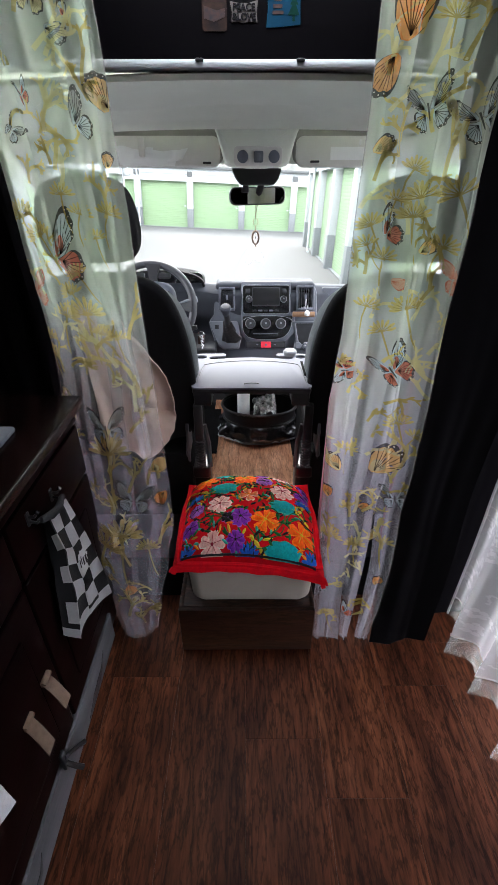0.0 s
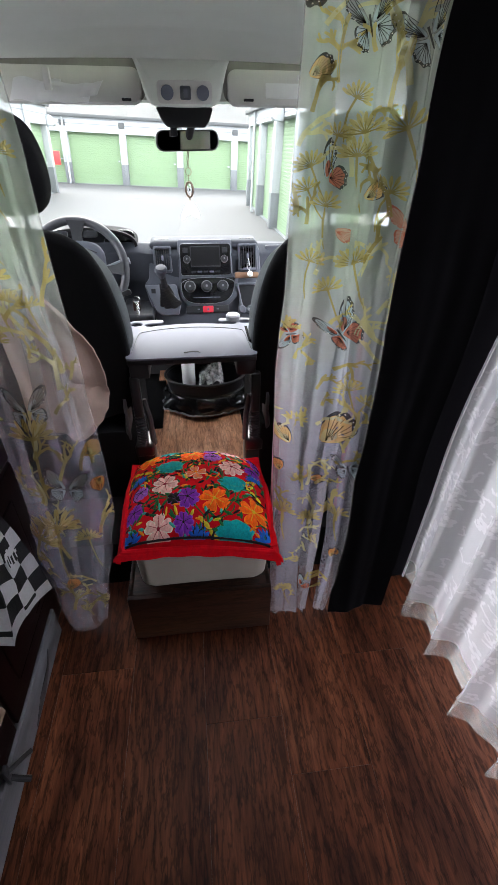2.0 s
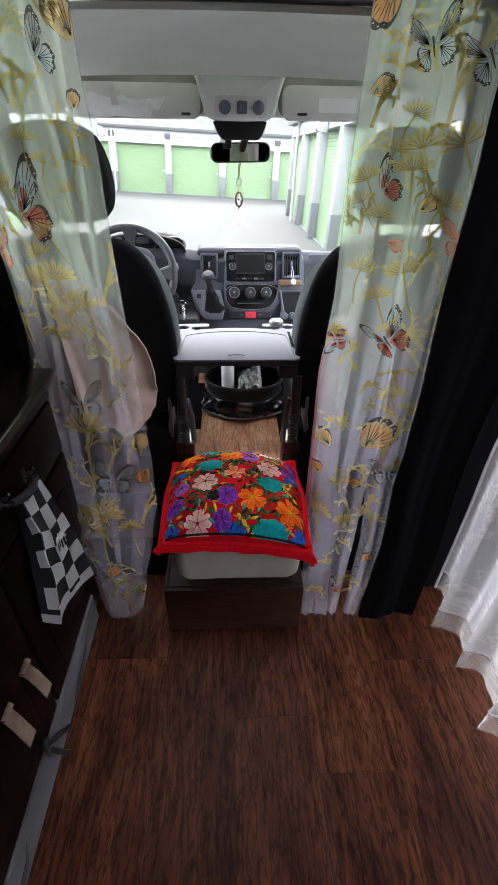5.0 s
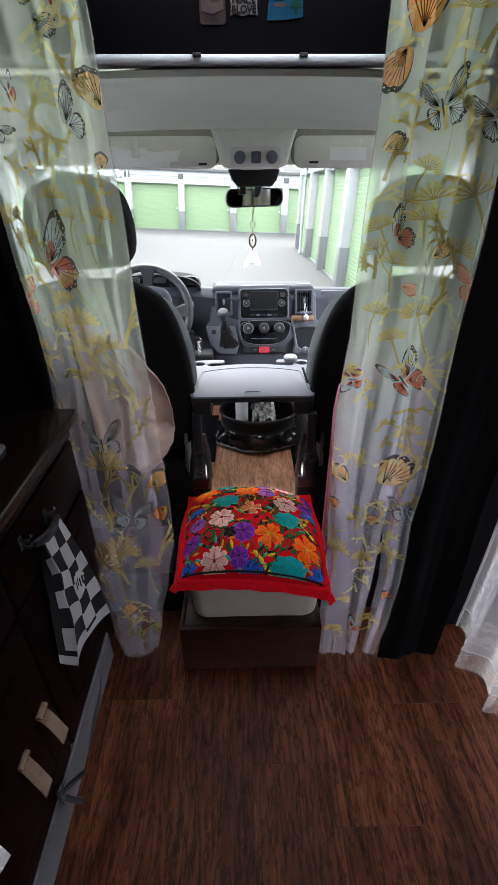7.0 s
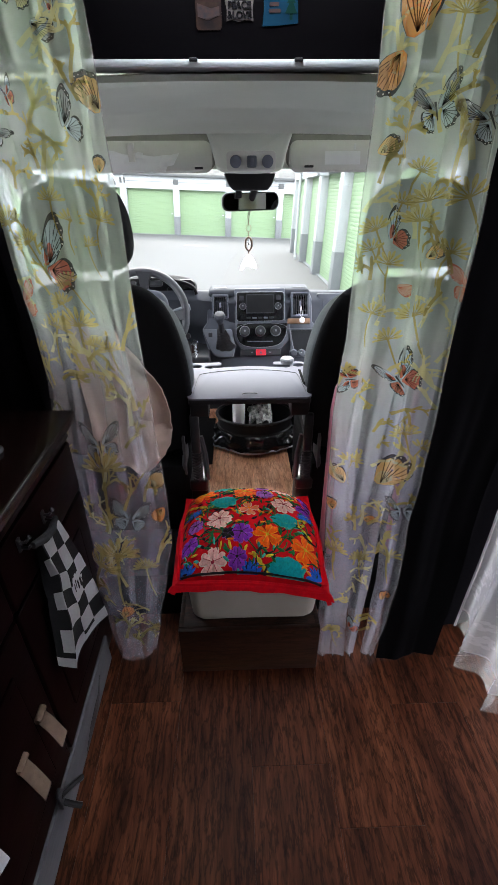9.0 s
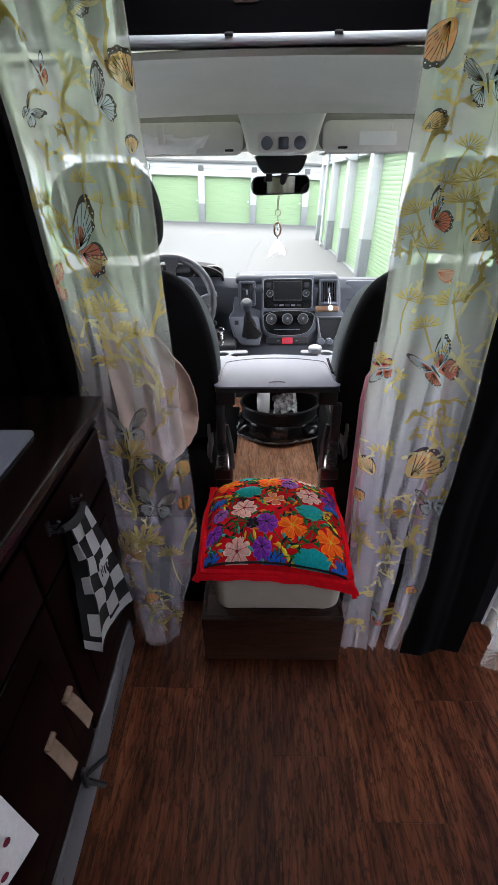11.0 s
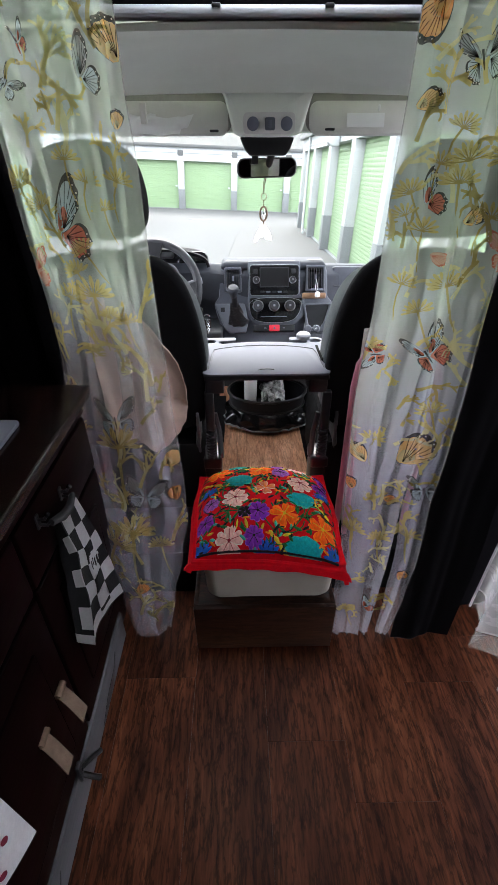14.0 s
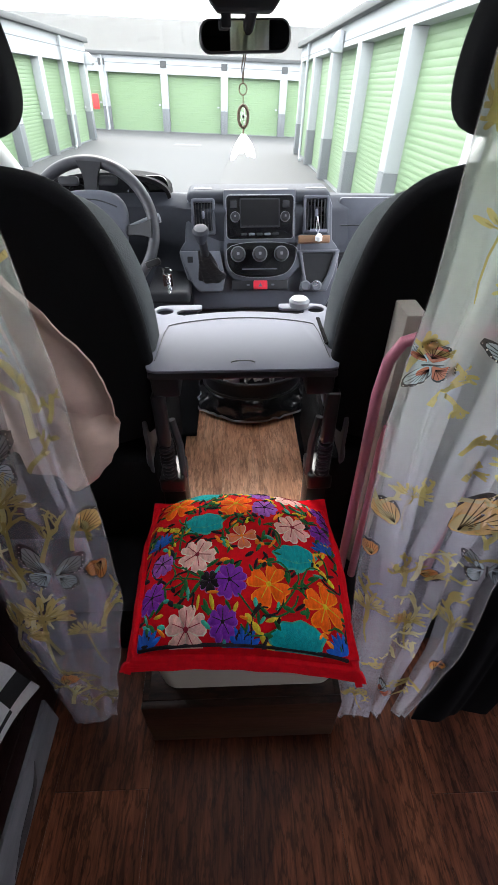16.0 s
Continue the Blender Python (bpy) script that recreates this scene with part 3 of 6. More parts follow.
part("sensor_leg", box(-0.032, -0.008, 2.12, 2.15, 1.305, 1.345, 0.004), M_BLACKPLAS, mir)
MM = pose(0.027, 2.160, 1.293, 87, -1, 7)
part("case", prism(rounded(-0.112, 0.112, -0.032, 0.032, 0.026), 0.03, MM, bevel=0.007, seg=3), M_BLACKPLAS, mir)
part("mirror_glass", prism(rounded(-0.106, 0.106, -0.027, 0.027, 0.022), 0.002, MM @ Matrix.Translation((0, 0, 0.0025))), M_MIRROR, mir, "silvered mirror glass")

# dream catcher
dc = thing("dream_catcher", (0.022, 2.307, 1.03), "small dream catcher with white feathers on a string", "hanging charm")
DX, DY = 0.022, 2.307
part("string", tube([(0.033, 2.165, 1.29), (DX + 0.003, DY, 1.235), (DX, DY, 1.20)], 0.0016, 6), M_STRING, dc)
part("string", tube([(0.030, 2.165, 1.29), (DX - 0.003, DY, 1.235), (DX, DY, 1.20)], 0.0016, 6), M_STRING, dc)
for z, rx, rz, r in ((1.188, 0.011, 0.013, 0.0016), (1.126, 0.014, 0.026, 0.0042)):
    part("hoop", tube([(DX + rx * math.cos(a), DY, z + rz * math.sin(a)) for a in np.linspace(0, 2 * math.pi, 25)[:-1]], r, 8, closed=True), M_STRING if r < 0.003 else M_LEATHER, dc)
part("web", tube([(DX + 0.011 * math.cos(a), DY, 1.126 + 0.022 * math.sin(a)) for a in [i * 2.5 for i in range(9)]], 0.0008, 4), M_FEATHER, dc)
part("bead", lathe([(0.001, -0.004), (0.004, 0), (0.001, 0.004)], 10, Matrix.Translation((DX, DY, 1.126))), M_GLOSSBLACK, dc)
part("cord", tube([(DX, DY, 1.175), (DX, DY, 1.152)], 0.0014, 6), M_STRING, dc)
part("cord", tube([(DX, DY, 1.10), (DX, DY, 1.082)], 0.0025, 6), M_LEATHER, dc)
for k, (dx, ln, w, tip) in enumerate(((-0.022, 0.066, 0.013, -0.035), (0.016, 0.060, 0.014, 0.030), (-0.004, 0.050, 0.012, -0.006), (0.004, 0.058, 0.010, 0.014))):
    def feather(u, v, dx=dx, ln=ln, w=w, tip=tip, k=k):
        s = w * math.sin(math.pi * min(1, 0.12 + 0.80 * v)) ** 0.7
        return Vector((DX + tip * v + (u - 0.5) * 2 * s, DY - 0.006 + 0.004 * k + 0.005 * math.sin(u * 3) * v, 1.084 - ln * v + 0.004 * noise.noise((u * 6, v * 9, k))))
    part("feather", sheet(feather, 6, 8, thick=0.0008), M_FEATHER, dc)


# ---- dashboard ----
dash = thing("dashboard", (0.07, 2.4, 0.30), "blue grey van dashboard with centre stack", "dashboard")
SLOPE = 0.45


def face_y(z):
    return 2.19 + (z - 0.62) * SLOPE


SC = 1 / math.sqrt(1 + SLOPE * SLOPE)
# x across, up the leaning face, out of it
DF = Matrix(((1, 0, 0, 0), (0, SLOPE * SC, -SC, 2.19), (0, SC, SLOPE * SC, 0.62), (0, 0, 0, 1)))


def fz(z):
    """Distance up the leaning face for a height."""
    return (z - 0.62) / SC


def on_face(outline, depth, out=0.0, bevel=0.0, holes=()):
    return prism([(x, fz(z)) for x, z in outline], depth, DF @ Matrix.Translation((0, 0, out)), bevel=bevel, holes=[[(x, fz(z)) for x, z in h] for h in holes])


def dash_body(u, v):
    x = lerp(-0.95, 0.95, u)
    prof = ((0.0, 2.62, 0.28), (0.12, 2.42, 0.44), (0.25, 2.38, 0.62), (0.40, 2.36, 0.76), (0.52, 2.385, 0.865), (0.62, 2.43, 0.898), (0.78, 2.56, 0.880), (1.0, 3.04, 0.752))
    y, z = table([(a, b) for a, b, c in prof], v), table([(a, c) for a, b, c in prof], v)
    swell = math.exp(-abs((x - 0.07) / 0.31) ** 5) * min(1, max(0, (1 - v) * 2.2)) * min(1, v * 4)
    hood = math.exp(-((x + 0.36) / 0.20) ** 4) * math.exp(-((v - 0.58) / 0.16) ** 2)
    return Vector((x, y + 0.10 * (x / 0.95) ** 2 * (1 - v) - 0.085 * swell - 0.02 * hood, z - 0.02 * (x / 0.95) ** 2 + 0.030 * swell * v + 0.018 * hood))


part("body", sheet(dash_body, 60, 44, thick=0.01), M_DASHDIM, dash, "grey dash top, its colour dimmed against the sky light")
part("centre_console", on_face([(-0.165, 0.66), (-0.155, 0.60), (0.30, 0.60), (0.335, 0.66), (0.345, 0.77), (0.318, 0.80), (0.316, 0.895), (0.308, 0.915), (0.285, 0.928), (0.19, 0.932), (0.180, 0.942), (-0.035, 0.942), (-0.045, 0.932), (-0.140, 0.928), (-0.163, 0.915), (-0.172, 0.895), (-0.176, 0.80), (-0.20, 0.77)], 0.16, -0.012, bevel=0.014), M_DASH, dash)
part("console_top", box(-0.165, 0.308, 2.325, 2.46, 0.885, 0.931, 0.022, 4), M_DASHDIM, dash)
part("centre_frame", on_face([(-0.044, 0.935), (-0.044, 0.79), (-0.046, 0.72), (-0.02, 0.688), (0.04, 0.672), (0.11, 0.672), (0.17, 0.688), (0.208, 0.72), (0.210, 0.79), (0.190, 0.80), (0.190, 0.935)], 0.03, 0.004, bevel=0.006), M_DASH, dash, "grey raised frame")
radio = part("radio", on_face(rounded(-0.035, 0.183, 0.800, 0.917, 0.012), 0.02, 0.010, bevel=0.004), M_GLOSSBLACK, dash, "black radio with a screen and two knobs")
part("screen", on_face(rounded(0.012, 0.134, 0.835, 0.905, 0.003), 0.004, 0.0135), M_SCREEN, radio, "dark glass screen")
part("screen_rim", on_face(rounded(0.008, 0.138, 0.831, 0.909, 0.004), 0.004, 0.0122, holes=[rounded(0.0125, 0.1335, 0.8355, 0.9045, 0.003)[::-1]]), M_KNOB, radio)


def knob(x, z, r, h, parent, out=0.008, name="knob"):
    m = DF @ Matrix.Translation((x, fz(z), out))
    k = part(name, lathe([(r, 0), (r, h * 0.5), (r * 0.86, h), (r * 0.3, h * 1.02)], 28, m), M_BLACKPLAS, parent)
    part("ring", lathe([(r * 1.06, 0), (r * 1.10, h * 0.3), (r * 1.0, h * 0.55)], 28, m), M_SILVER, k, "satin silver ring")
    part("face_disc", lathe([(r * 0.80, 0), (r * 0.78, 0.0012)], 24, m @ Matrix.Translation((0, 0, h * 1.01))), M_KNOB, k, "dark grey face")
    part("face_mark", prism(rounded(-r * 0.20, r * 0.20, -r * 0.20, r * 0.20, r * 0.08), 0.001, m @ Matrix.Translation((0, 0, h * 1.01 + 0.0025))), M_SILVER, k)
    return k


for x in (-0.007, 0.155):
    knob(x, 0.859, 0.0145, 0.018, radio, 0.010)
for x in (-0.012, 0.158):
    for z in (0.893,):
        part("key", on_face(rounded(x - 0.011, x + 0.011, z - 0.010, z + 0.010, 0.003), 0.003, 0.0128, bevel=0.001), M_DASHDK, radio)
for i in range(5):
    part("key", on_face(rounded(0.010 + i * 0.026, 0.030 + i * 0.026, 0.809, 0.816, 0.002), 0.003, 0.0125, bevel=0.001), M_DASHLT if i % 2 else M_DASHDK, radio)
hv = part("climate_panel", on_face([(-0.036, 0.790), (-0.038, 0.735), (-0.02, 0.703), (0.03, 0.692), (0.115, 0.692), (0.165, 0.703), (0.190, 0.735), (0.200, 0.790)], 0.02, 0.009, bevel=0.006), M_GLOSSBLACK, dash, "gloss black climate panel with three dials")
part("trim_line", tube([DF @ Vector((x, fz(z), 0.0105)) for x, z in soft([(-0.036, 0.791), (-0.039, 0.735), (-0.02, 0.702), (0.03, 0.690), (0.115, 0.690), (0.165, 0.702), (0.191, 0.735), (0.201, 0.791)], 2)], 0.0009, 6, closed=True), M_SILVER, hv, "thin silver trim line")
part("trim_line", tube([DF @ Vector((x, fz(z), 0.0115)) for x, z in rounded(-0.036, 0.184, 0.799, 0.918, 0.012)], 0.0008, 6, closed=True), M_SILVER, radio, "thin silver trim line")
for x in (0.0, 0.072, 0.143):
    knob(x, 0.757, 0.0225, 0.020, hv, 0.010, "dial")
part("slot", on_face(rounded(0.012, 0.130, 0.7135, 0.7165, 0.001), 0.002, 0.0105), M_DASHLT, hv)
sw = part("switch_strip", on_face(rounded(-0.022, 0.166, 0.655, 0.683, 0.005), 0.02, 0.008, bevel=0.003), M_DASHDK, dash)
part("hazard_switch", on_face(rounded(0.050, 0.097, 0.656, 0.682, 0.003), 0.006, 0.0115, bevel=0.0015), M_RED, sw, "bright red hazard switch")
part("hazard_mark", on_face([(0.0665, 0.664), (0.0805, 0.664), (0.0735, 0.676)], 0.001, 0.0125), M_TRAY, sw)
for x in (0.032, 0.116):
    part("switch_mark", on_face(rounded(x - 0.005, x + 0.005, 0.667, 0.672, 0.001), 0.001, 0.009), M_DASHLT, sw)


def vent(x0, x1, z0, z1):
    v = part("air_vent", on_face(rounded(x0 - 0.010, x1 + 0.010, z0 - 0.010, z1 + 0.010, 0.008), 0.03, 0.004, bevel=0.004, holes=[rounded(x0, x1, z0, z1, 0.003)[::-1]]), M_DASH, dash)
    part("dark_core", on_face(rounded(x0, x1, z0, z1, 0.003), 0.003, -0.011), M_GLOSSBLACK, v)
    n = 6
    for i in range(n):
        x = lerp(x0, x1, (i + 0.5) / n)
        part("slat", on_face([(x - 0.0014, z0), (x + 0.0014, z0), (x + 0.0014, z1), (x - 0.0014, z1)], 0.012, 0.004), M_KNOB, v)
    for i in range(1, 4):
        z = lerp(z0, z1, i / 4)
        part("cross_slat", on_face([(x0, z - 0.001), (x1, z - 0.001), (x1, z + 0.001), (x0, z + 0.001)], 0.008, -0.004), M_DASHDK, v)
    xm, zm = (x0 + x1) / 2, (z0 + z1) / 2 + 0.004
    part("vent_tab", on_face(rounded(xm - 0.0045, xm + 0.0045, zm - 0.010, zm + 0.010, 0.004), 0.010, 0.010, bevel=0.002), M_TRAY, v, "pale vent tab")
    for i in range(5):
        xx = lerp(x0, x1, (i + 0.5) / 5)
        part("demist_slot", box(xx - 0.004, xx + 0.004, 2.355, 2.366, 0.9315, 0.9335), M_GLOSSBLACK, v)


vent(-0.140, -0.082, 0.824, 0.902)
vent(0.226, 0.292, 0.824, 0.908)
# gear lever and its panel
part("gear_panel", on_face([(-0.196, 0.768), (-0.060, 0.768), (-0.052, 0.73), (-0.045, 0.690), (-0.055, 0.652), (-0.13, 0.650), (-0.150, 0.665)], 0.03, 0.010, bevel=0.006), M_DASHLT, dash, "lighter grey gear lever panel")
part("gear_marks", on_face(rounded(-0.168, -0.150, 0.735, 0.752, 0.002), 0.001, 0.0115), M_DASHDK, dash)
gx = -0.092
M_GEARBOOT = mat("creased black leatherette", (0.03, 0.03, 0.033), 0.3, scale=30, bump=0.7, bscale=60)


def boot(u, v):
    a = 2 * math.pi * u
    r = lerp(0.044, 0.016, v ** 0.8) * (1 + 0.12 * math.sin(6 * a + 9 * v))
    cx, cy, cz = lerp(-0.088, gx - 0.012, v), lerp(face_y(0.695) - 0.012, 2.115, v), lerp(0.695, 0.810, v)
    return Vector((cx + r * math.cos(a), cy - 0.25 * r * math.sin(a), cz + r * 1.0 * math.sin(a) * lerp(1, 0.5, v)))


lev = part("gear_boot", sheet(boot, 48, 16), M_GEARBOOT, dash, "black pleated gear lever boot")
part("gear_stick", tube([(gx - 0.010, 2.125, 0.800), (gx - 0.014, 2.100, 0.850)], 0.013, 12), M_DASHDK, dash)
part("gear_knob", lathe([(0.011, -0.03), (0.016, -0.018), (0.023, 0.0), (0.024, 0.010), (0.019, 0.019), (0.008, 0.023)], 24, pose(gx - 0.016, 2.088, 0.868, 14, 0, 0) @ Matrix.Diagonal((1, 1.2, 0.9, 1))), M_DASHDIM, dash, "dark grey gear knob with a worn top")
# storage pocket and cup holders
part("pocket", on_face([(0.196, 0.768), (0.340, 0.768), (0.322, 0.70), (0.300, 0.650), (0.205, 0.650), (0.215, 0.70), (0.208, 0.735)], 0.02, 0.010, bevel=0.005, holes=[[(0.214, 0.760), (0.225, 0.70), (0.232, 0.672), (0.285, 0.672), (0.302, 0.70), (0.322, 0.760)]]), M_DASHLT, dash, "lighter grey storage pocket")
part("pocket_back", on_face([(0.210, 0.762), (0.325, 0.762), (0.300, 0.665), (0.225, 0.665)], 0.004, 0.0), M_DASHDK, dash)
for x in (0.225, 0.262):
    part("socket_cap", lathe([(0.017, 0), (0.0175, 0.010), (0.013, 0.014)], 20, DF @ Matrix.Translation((x, fz(0.664), 0.010))), M_DASHLT, dash, "round grey socket cap")
part("cap_ring", tube([(0.256 + 0.008 * math.cos(a), face_y(0.664) - 0.028, 0.683 + 0.008 * math.sin(a)) for a in np.linspace(0, 6.28, 17)[:-1]], 0.0016, 6, closed=True), M_CHROME, dash)
part("glovebox_lid", prism(rounded(0.345, 0.80, 0.745, 0.900, 0.012), 0.02, Matrix(((1, 0, 0, 0), (0, 0.18, -0.98, 2.352 - 0.18 * 0.82), (0, 0.98, 0.18, 0.02), (0, 0, 0, 1))), bevel=0.005), M_DASH, dash, "grey glovebox lid")
part("glove_seam", box(0.35, 0.80, 2.333, 2.337, 0.822, 0.825), M_DASHDK, dash)
part("lower_tray", box(0.30, 0.80, 2.30, 2.45, 0.690, 0.735, 0.006), M_DASHDK, dash)
part("lower_console", box(-0.15, 0.31, 2.215, 2.50, 0.40, 0.615, 0.02, 3), M_DASHDK, dash)
part("driver_shelf", box(-0.30, -0.16, 2.13, 2.40, 0.640, 0.680, 0.012, 3), M_DASHDK, dash)
# instrument cluster
part("binnacle", sheet(lambda u, v: Vector((-0.43 + 0.215 * math.cos(math.pi * u) * lerp(1, 0.9, v), lerp(2.36, 2.60, v), 0.885 + 0.095 * math.sin(math.pi * u) ** 0.6 * lerp(1, 0.7, v))), 24, 6, thick=0.012), M_SEAT, dash, "dark instrument hood")
part("gauge_panel", prism(rounded(-0.63, -0.23, 0.85, 0.96, 0.03), 0.01, Matrix(((1, 0, 0, 0), (0, 0, -1, 2.42), (0, 1, 0, 0), (0, 0, 0, 1)))), M_GLOSSBLACK, dash)
for x in (-0.53, -0.33):
    part("gauge", tube([(x + 0.036 * math.cos(a), 2.415, 0.905 + 0.036 * math.sin(a)) for a in np.linspace(0, 6.28, 33)[:-1]], 0.0025, 6, closed=True), M_CHROME, dash)
card = thing("cardboard_box", (0.42, 2.40, 0.55), "brown cardboard box in the dash shelf", "cardboard box")
part("body", box(0.335, 0.60, 2.32, 2.48, 0.560, 0.688, 0.003), M_CARD, card)
card2 = thing("leather_pouch", (0.262, 2.28, 0.785), "brown leather pouch under the air vent", "pouch")
part("body", on_face(rounded(0.198, 0.302, 0.785, 0.806, 0.004), 0.02, 0.026, bevel=0.004), M_CARD, card2)
charm = thing("vent_charm", (0.262, 2.27, 0.80), "small white bead charm hanging from the vent", "charm")
part("cord", tube([(0.259, face_y(0.868) - 0.03, 0.868), (0.255, face_y(0.84) - 0.03, 0.830), (0.262, face_y(0.82) - 0.032, 0.822), (0.266, face_y(0.84) - 0.03, 0.835), (0.260, face_y(0.868) - 0.03, 0.868)], 0.0012, 6), M_FEATHER, charm)
part("bead", lathe([(0.002, -0.012), (0.011, -0.008), (0.012, 0.004), (0.006, 0.012)], 14, Matrix.Translation((0.264, face_y(0.81) - 0.032, 0.810))), M_PAPER, charm)
part("tag", on_face(rounded(0.236, 0.292, 0.815, 0.824, 0.003), 0.004, 0.02, bevel=0.001), M_TRAY, charm)

# ---- steering wheel ----
WC = Vector((-0.447, 2.195, 0.852))
WM = pose(*WC, 65 - 0, 0, 0)
wheel = thing("steering_wheel", (-0.458, 2.3, 0.75), "dark grey four-spoke steering wheel", "steering wheel")
part("rim", tube([WM @ Vector((0.189 * math.cos(a), 0.189 * math.sin(a), 0)) for a in np.linspace(0, 2 * math.pi, 65)[:-1]], 0.0165, 14, closed=True), M_KNOB, wheel, "worn grey leather rim")
HUB = [(-0.112, 0.02), (-0.108, 0.075), (-0.075, 0.108), (0.0, 0.116), (0.075, 0.108), (0.108, 0.075), (0.112, 0.02), (0.10, -0.05), (0.075, -0.105), (0.0, -0.128), (-0.075, -0.105), (-0.10, -0.05)]
part("hub", prism(soft(HUB), 0.05, WM @ Matrix.Translation((0, 0, 0.012)), bevel=0.018, seg=4), M_DASH, wheel, "grey horn pad")
part("hub_seam", tube([WM @ Vector((-0.085 + 0.17 * t, 0.062 + 0.022 * math.sin(math.pi * t), 0.0125)) for t in np.linspace(0, 1, 13)], 0.002, 6), M_DASHDK, wheel)
part("emblem", prism([(-0.020, 0.022), (0.020, 0.022), (0.022, 0.0), (0.012, -0.020), (0.0, -0.028), (-0.012, -0.020), (-0.022, 0.0)], 0.004, WM @ Matrix.Translation((0.02, 0.008, 0.0155)), bevel=0.001), M_CHROME, wheel, "plain chrome shield")
for a0, w in ((0, 0.034), (180, 0.034), (86, 0.046), (270, 0.036)):
    a = radians(a0)
    d = Vector((math.cos(a), math.sin(a), 0))
    e = Vector((-d.y, d.x, 0))
    part("spoke", sheet(lambda u, v: WM @ (d * lerp(0.085, 0.187, v) + e * (w * (u - 0.5) * (1.15 - 0.55 * math.sin(math.pi * v) + 0.45 * v)) + Vector((0, 0, lerp(-0.022, 0.004, v)))), 4, 8, thick=0.016), M_DASHDK, wheel)
for sx in (-1, 1):
    part("thumb_pad", prism(rounded(sx * 0.058 - 0.030, sx * 0.058 + 0.030, 0.126, 0.150, 0.008), 0.014, WM @ Matrix.Translation((0, 0, 0.002)), bevel=0.003), M_DASHDK, wheel)
part("column", tube([WM @ Vector((0, 0, -0.05)), WM @ Vector((0, 0.0, -0.30))], [0.055, 0.07], 14), M_DASHDK, wheel)
part("indicator_stalk", tube([WM @ Vector((0.05, 0.0, -0.07)), WM @ Vector((0.15, 0.035, -0.06)), WM @ Vector((0.20, 0.045, -0.055))], [0.009, 0.010, 0.014], 10), M_DASHLT, wheel, "pale column stalk")
key = thing("ignition_key", (-0.26, 2.12, 0.76), "black key with a metal ring and charm in the ignition", "key")
part("key_head", prism(rounded(-0.024, 0.024, -0.010, 0.010, 0.006), 0.010, pose(-0.262, 2.112, 0.778, 80, -18, 0), bevel=0.003), M_BLACKPLAS, key)
part("ring", tube([(-0.222 + 0.013 * math.cos(a), 2.112, 0.752 + 0.013 * math.sin(a)) for a in np.linspace(0, 6.28, 21)[:-1]], 0.0018, 6, closed=True), M_CHROME, key)
random.seed(3)
for i in range(7):
    part("chain_link", tube([(-0.222 + 0.004 * math.cos(a) + 0.003 * (i % 2), 2.112 + 0.003 * math.sin(a), 0.738 - 0.008 * i + 0.006 * math.sin(a)) for a in np.linspace(0, 6.28, 13)[:-1]], 0.0016, 5, closed=True), M_CHROME, key)
part("photo_fob", box(-0.238, -0.208, 2.114, 2.120, 0.705, 0.742, 0.002), M_ST_SKY, key, "small amber photo fob")

# ---- seats ----
def seat(s, label):
    """A high-backed cab seat; s is -1 for the driver's side, 1 for the passenger's."""
    cx = s * 0.45
    st = thing("cab_seat", (cx, 1.75, 0.2), label, "seat", "cab seats")
    out = []
    for x, z in ((0.245, 0.52), (0.262, 0.70), (0.262, 0.82), (0.250, 0.92), (0.225, 1.02), (0.185, 1.085), (0.120, 1.118), (0.0, 1.128)):
        out.append((x, z))
    loop = [(cx + x, z) for x, z in out] + [(cx - x, z) for x, z in out[-2::-1]]
    loop = soft(loop)
    lean = Matrix(((1, 0, 0, 0), (0, -0.10, -0.995, 1.515 + 0.08), (0, 0.995, -0.10, 0.004), (0, 0, 0, 1)))
    part("backrest_cover", prism(loop, 0.05, lean, bevel=0.02, seg=4), M_SEAT, st, "black padded seat back")
    inner = [(x, z if z < 0.85 else 0.85 + (z - 0.85) * 0.78) for x, z in loop]
    part("backrest", prism(inner, 0.12, lean @ Matrix.Translation((0, 0, -0.045)), bevel=0.028, seg=4), M_BOLSTER, st, "charcoal seat side bolster")
    hd = [(cx + x, z) for x, z in ((0.10, 1.150), (0.128, 1.175), (0.138, 1.22), (0.132, 1.29), (0.110, 1.34), (0.06, 1.362), (0.0, 1.366))]
    hd = hd + [(2 * cx - x, z) for x, z in hd[-2::-1]]
    part("headrest", prism(soft(hd), 0.11, lean @ Matrix.Translation((0, 0, 0.008)), bevel=0.035, seg=5), M_SEAT, st, "black padded headrest")
    for dx in (-0.06, 0.06):
        part("headrest_post", tube([(cx + dx, 1.545, 1.09), (cx + dx, 1.535, 1.19)], 0.007, 10), M_CHROME, st)
    part("seat_cushion", box(cx - 0.245, cx + 0.245, 1.60, 2.08, 0.50, 0.64, 0.05, 4), M_SEAT, st)
    part("seat_base", box(cx - 0.235, cx + 0.235, 1.52, 2.02, 0.20, 0.50, 0.02), M_KICK, st)
    return st


seat(-1, "black and charcoal driver's seat behind a sheer curtain")
seat(1, "black and charcoal passenger seat behind a sheer curtain")
for s in (-1, 1):
    solo("wall_pedestal", box(min(s * 0.205, s * 0.94), max(s * 0.205, s * 0.94), 1.30, 2.55, 0.0, 0.198), M_KICK, "black rubber-covered seat step", "seat step", **STRUCT)


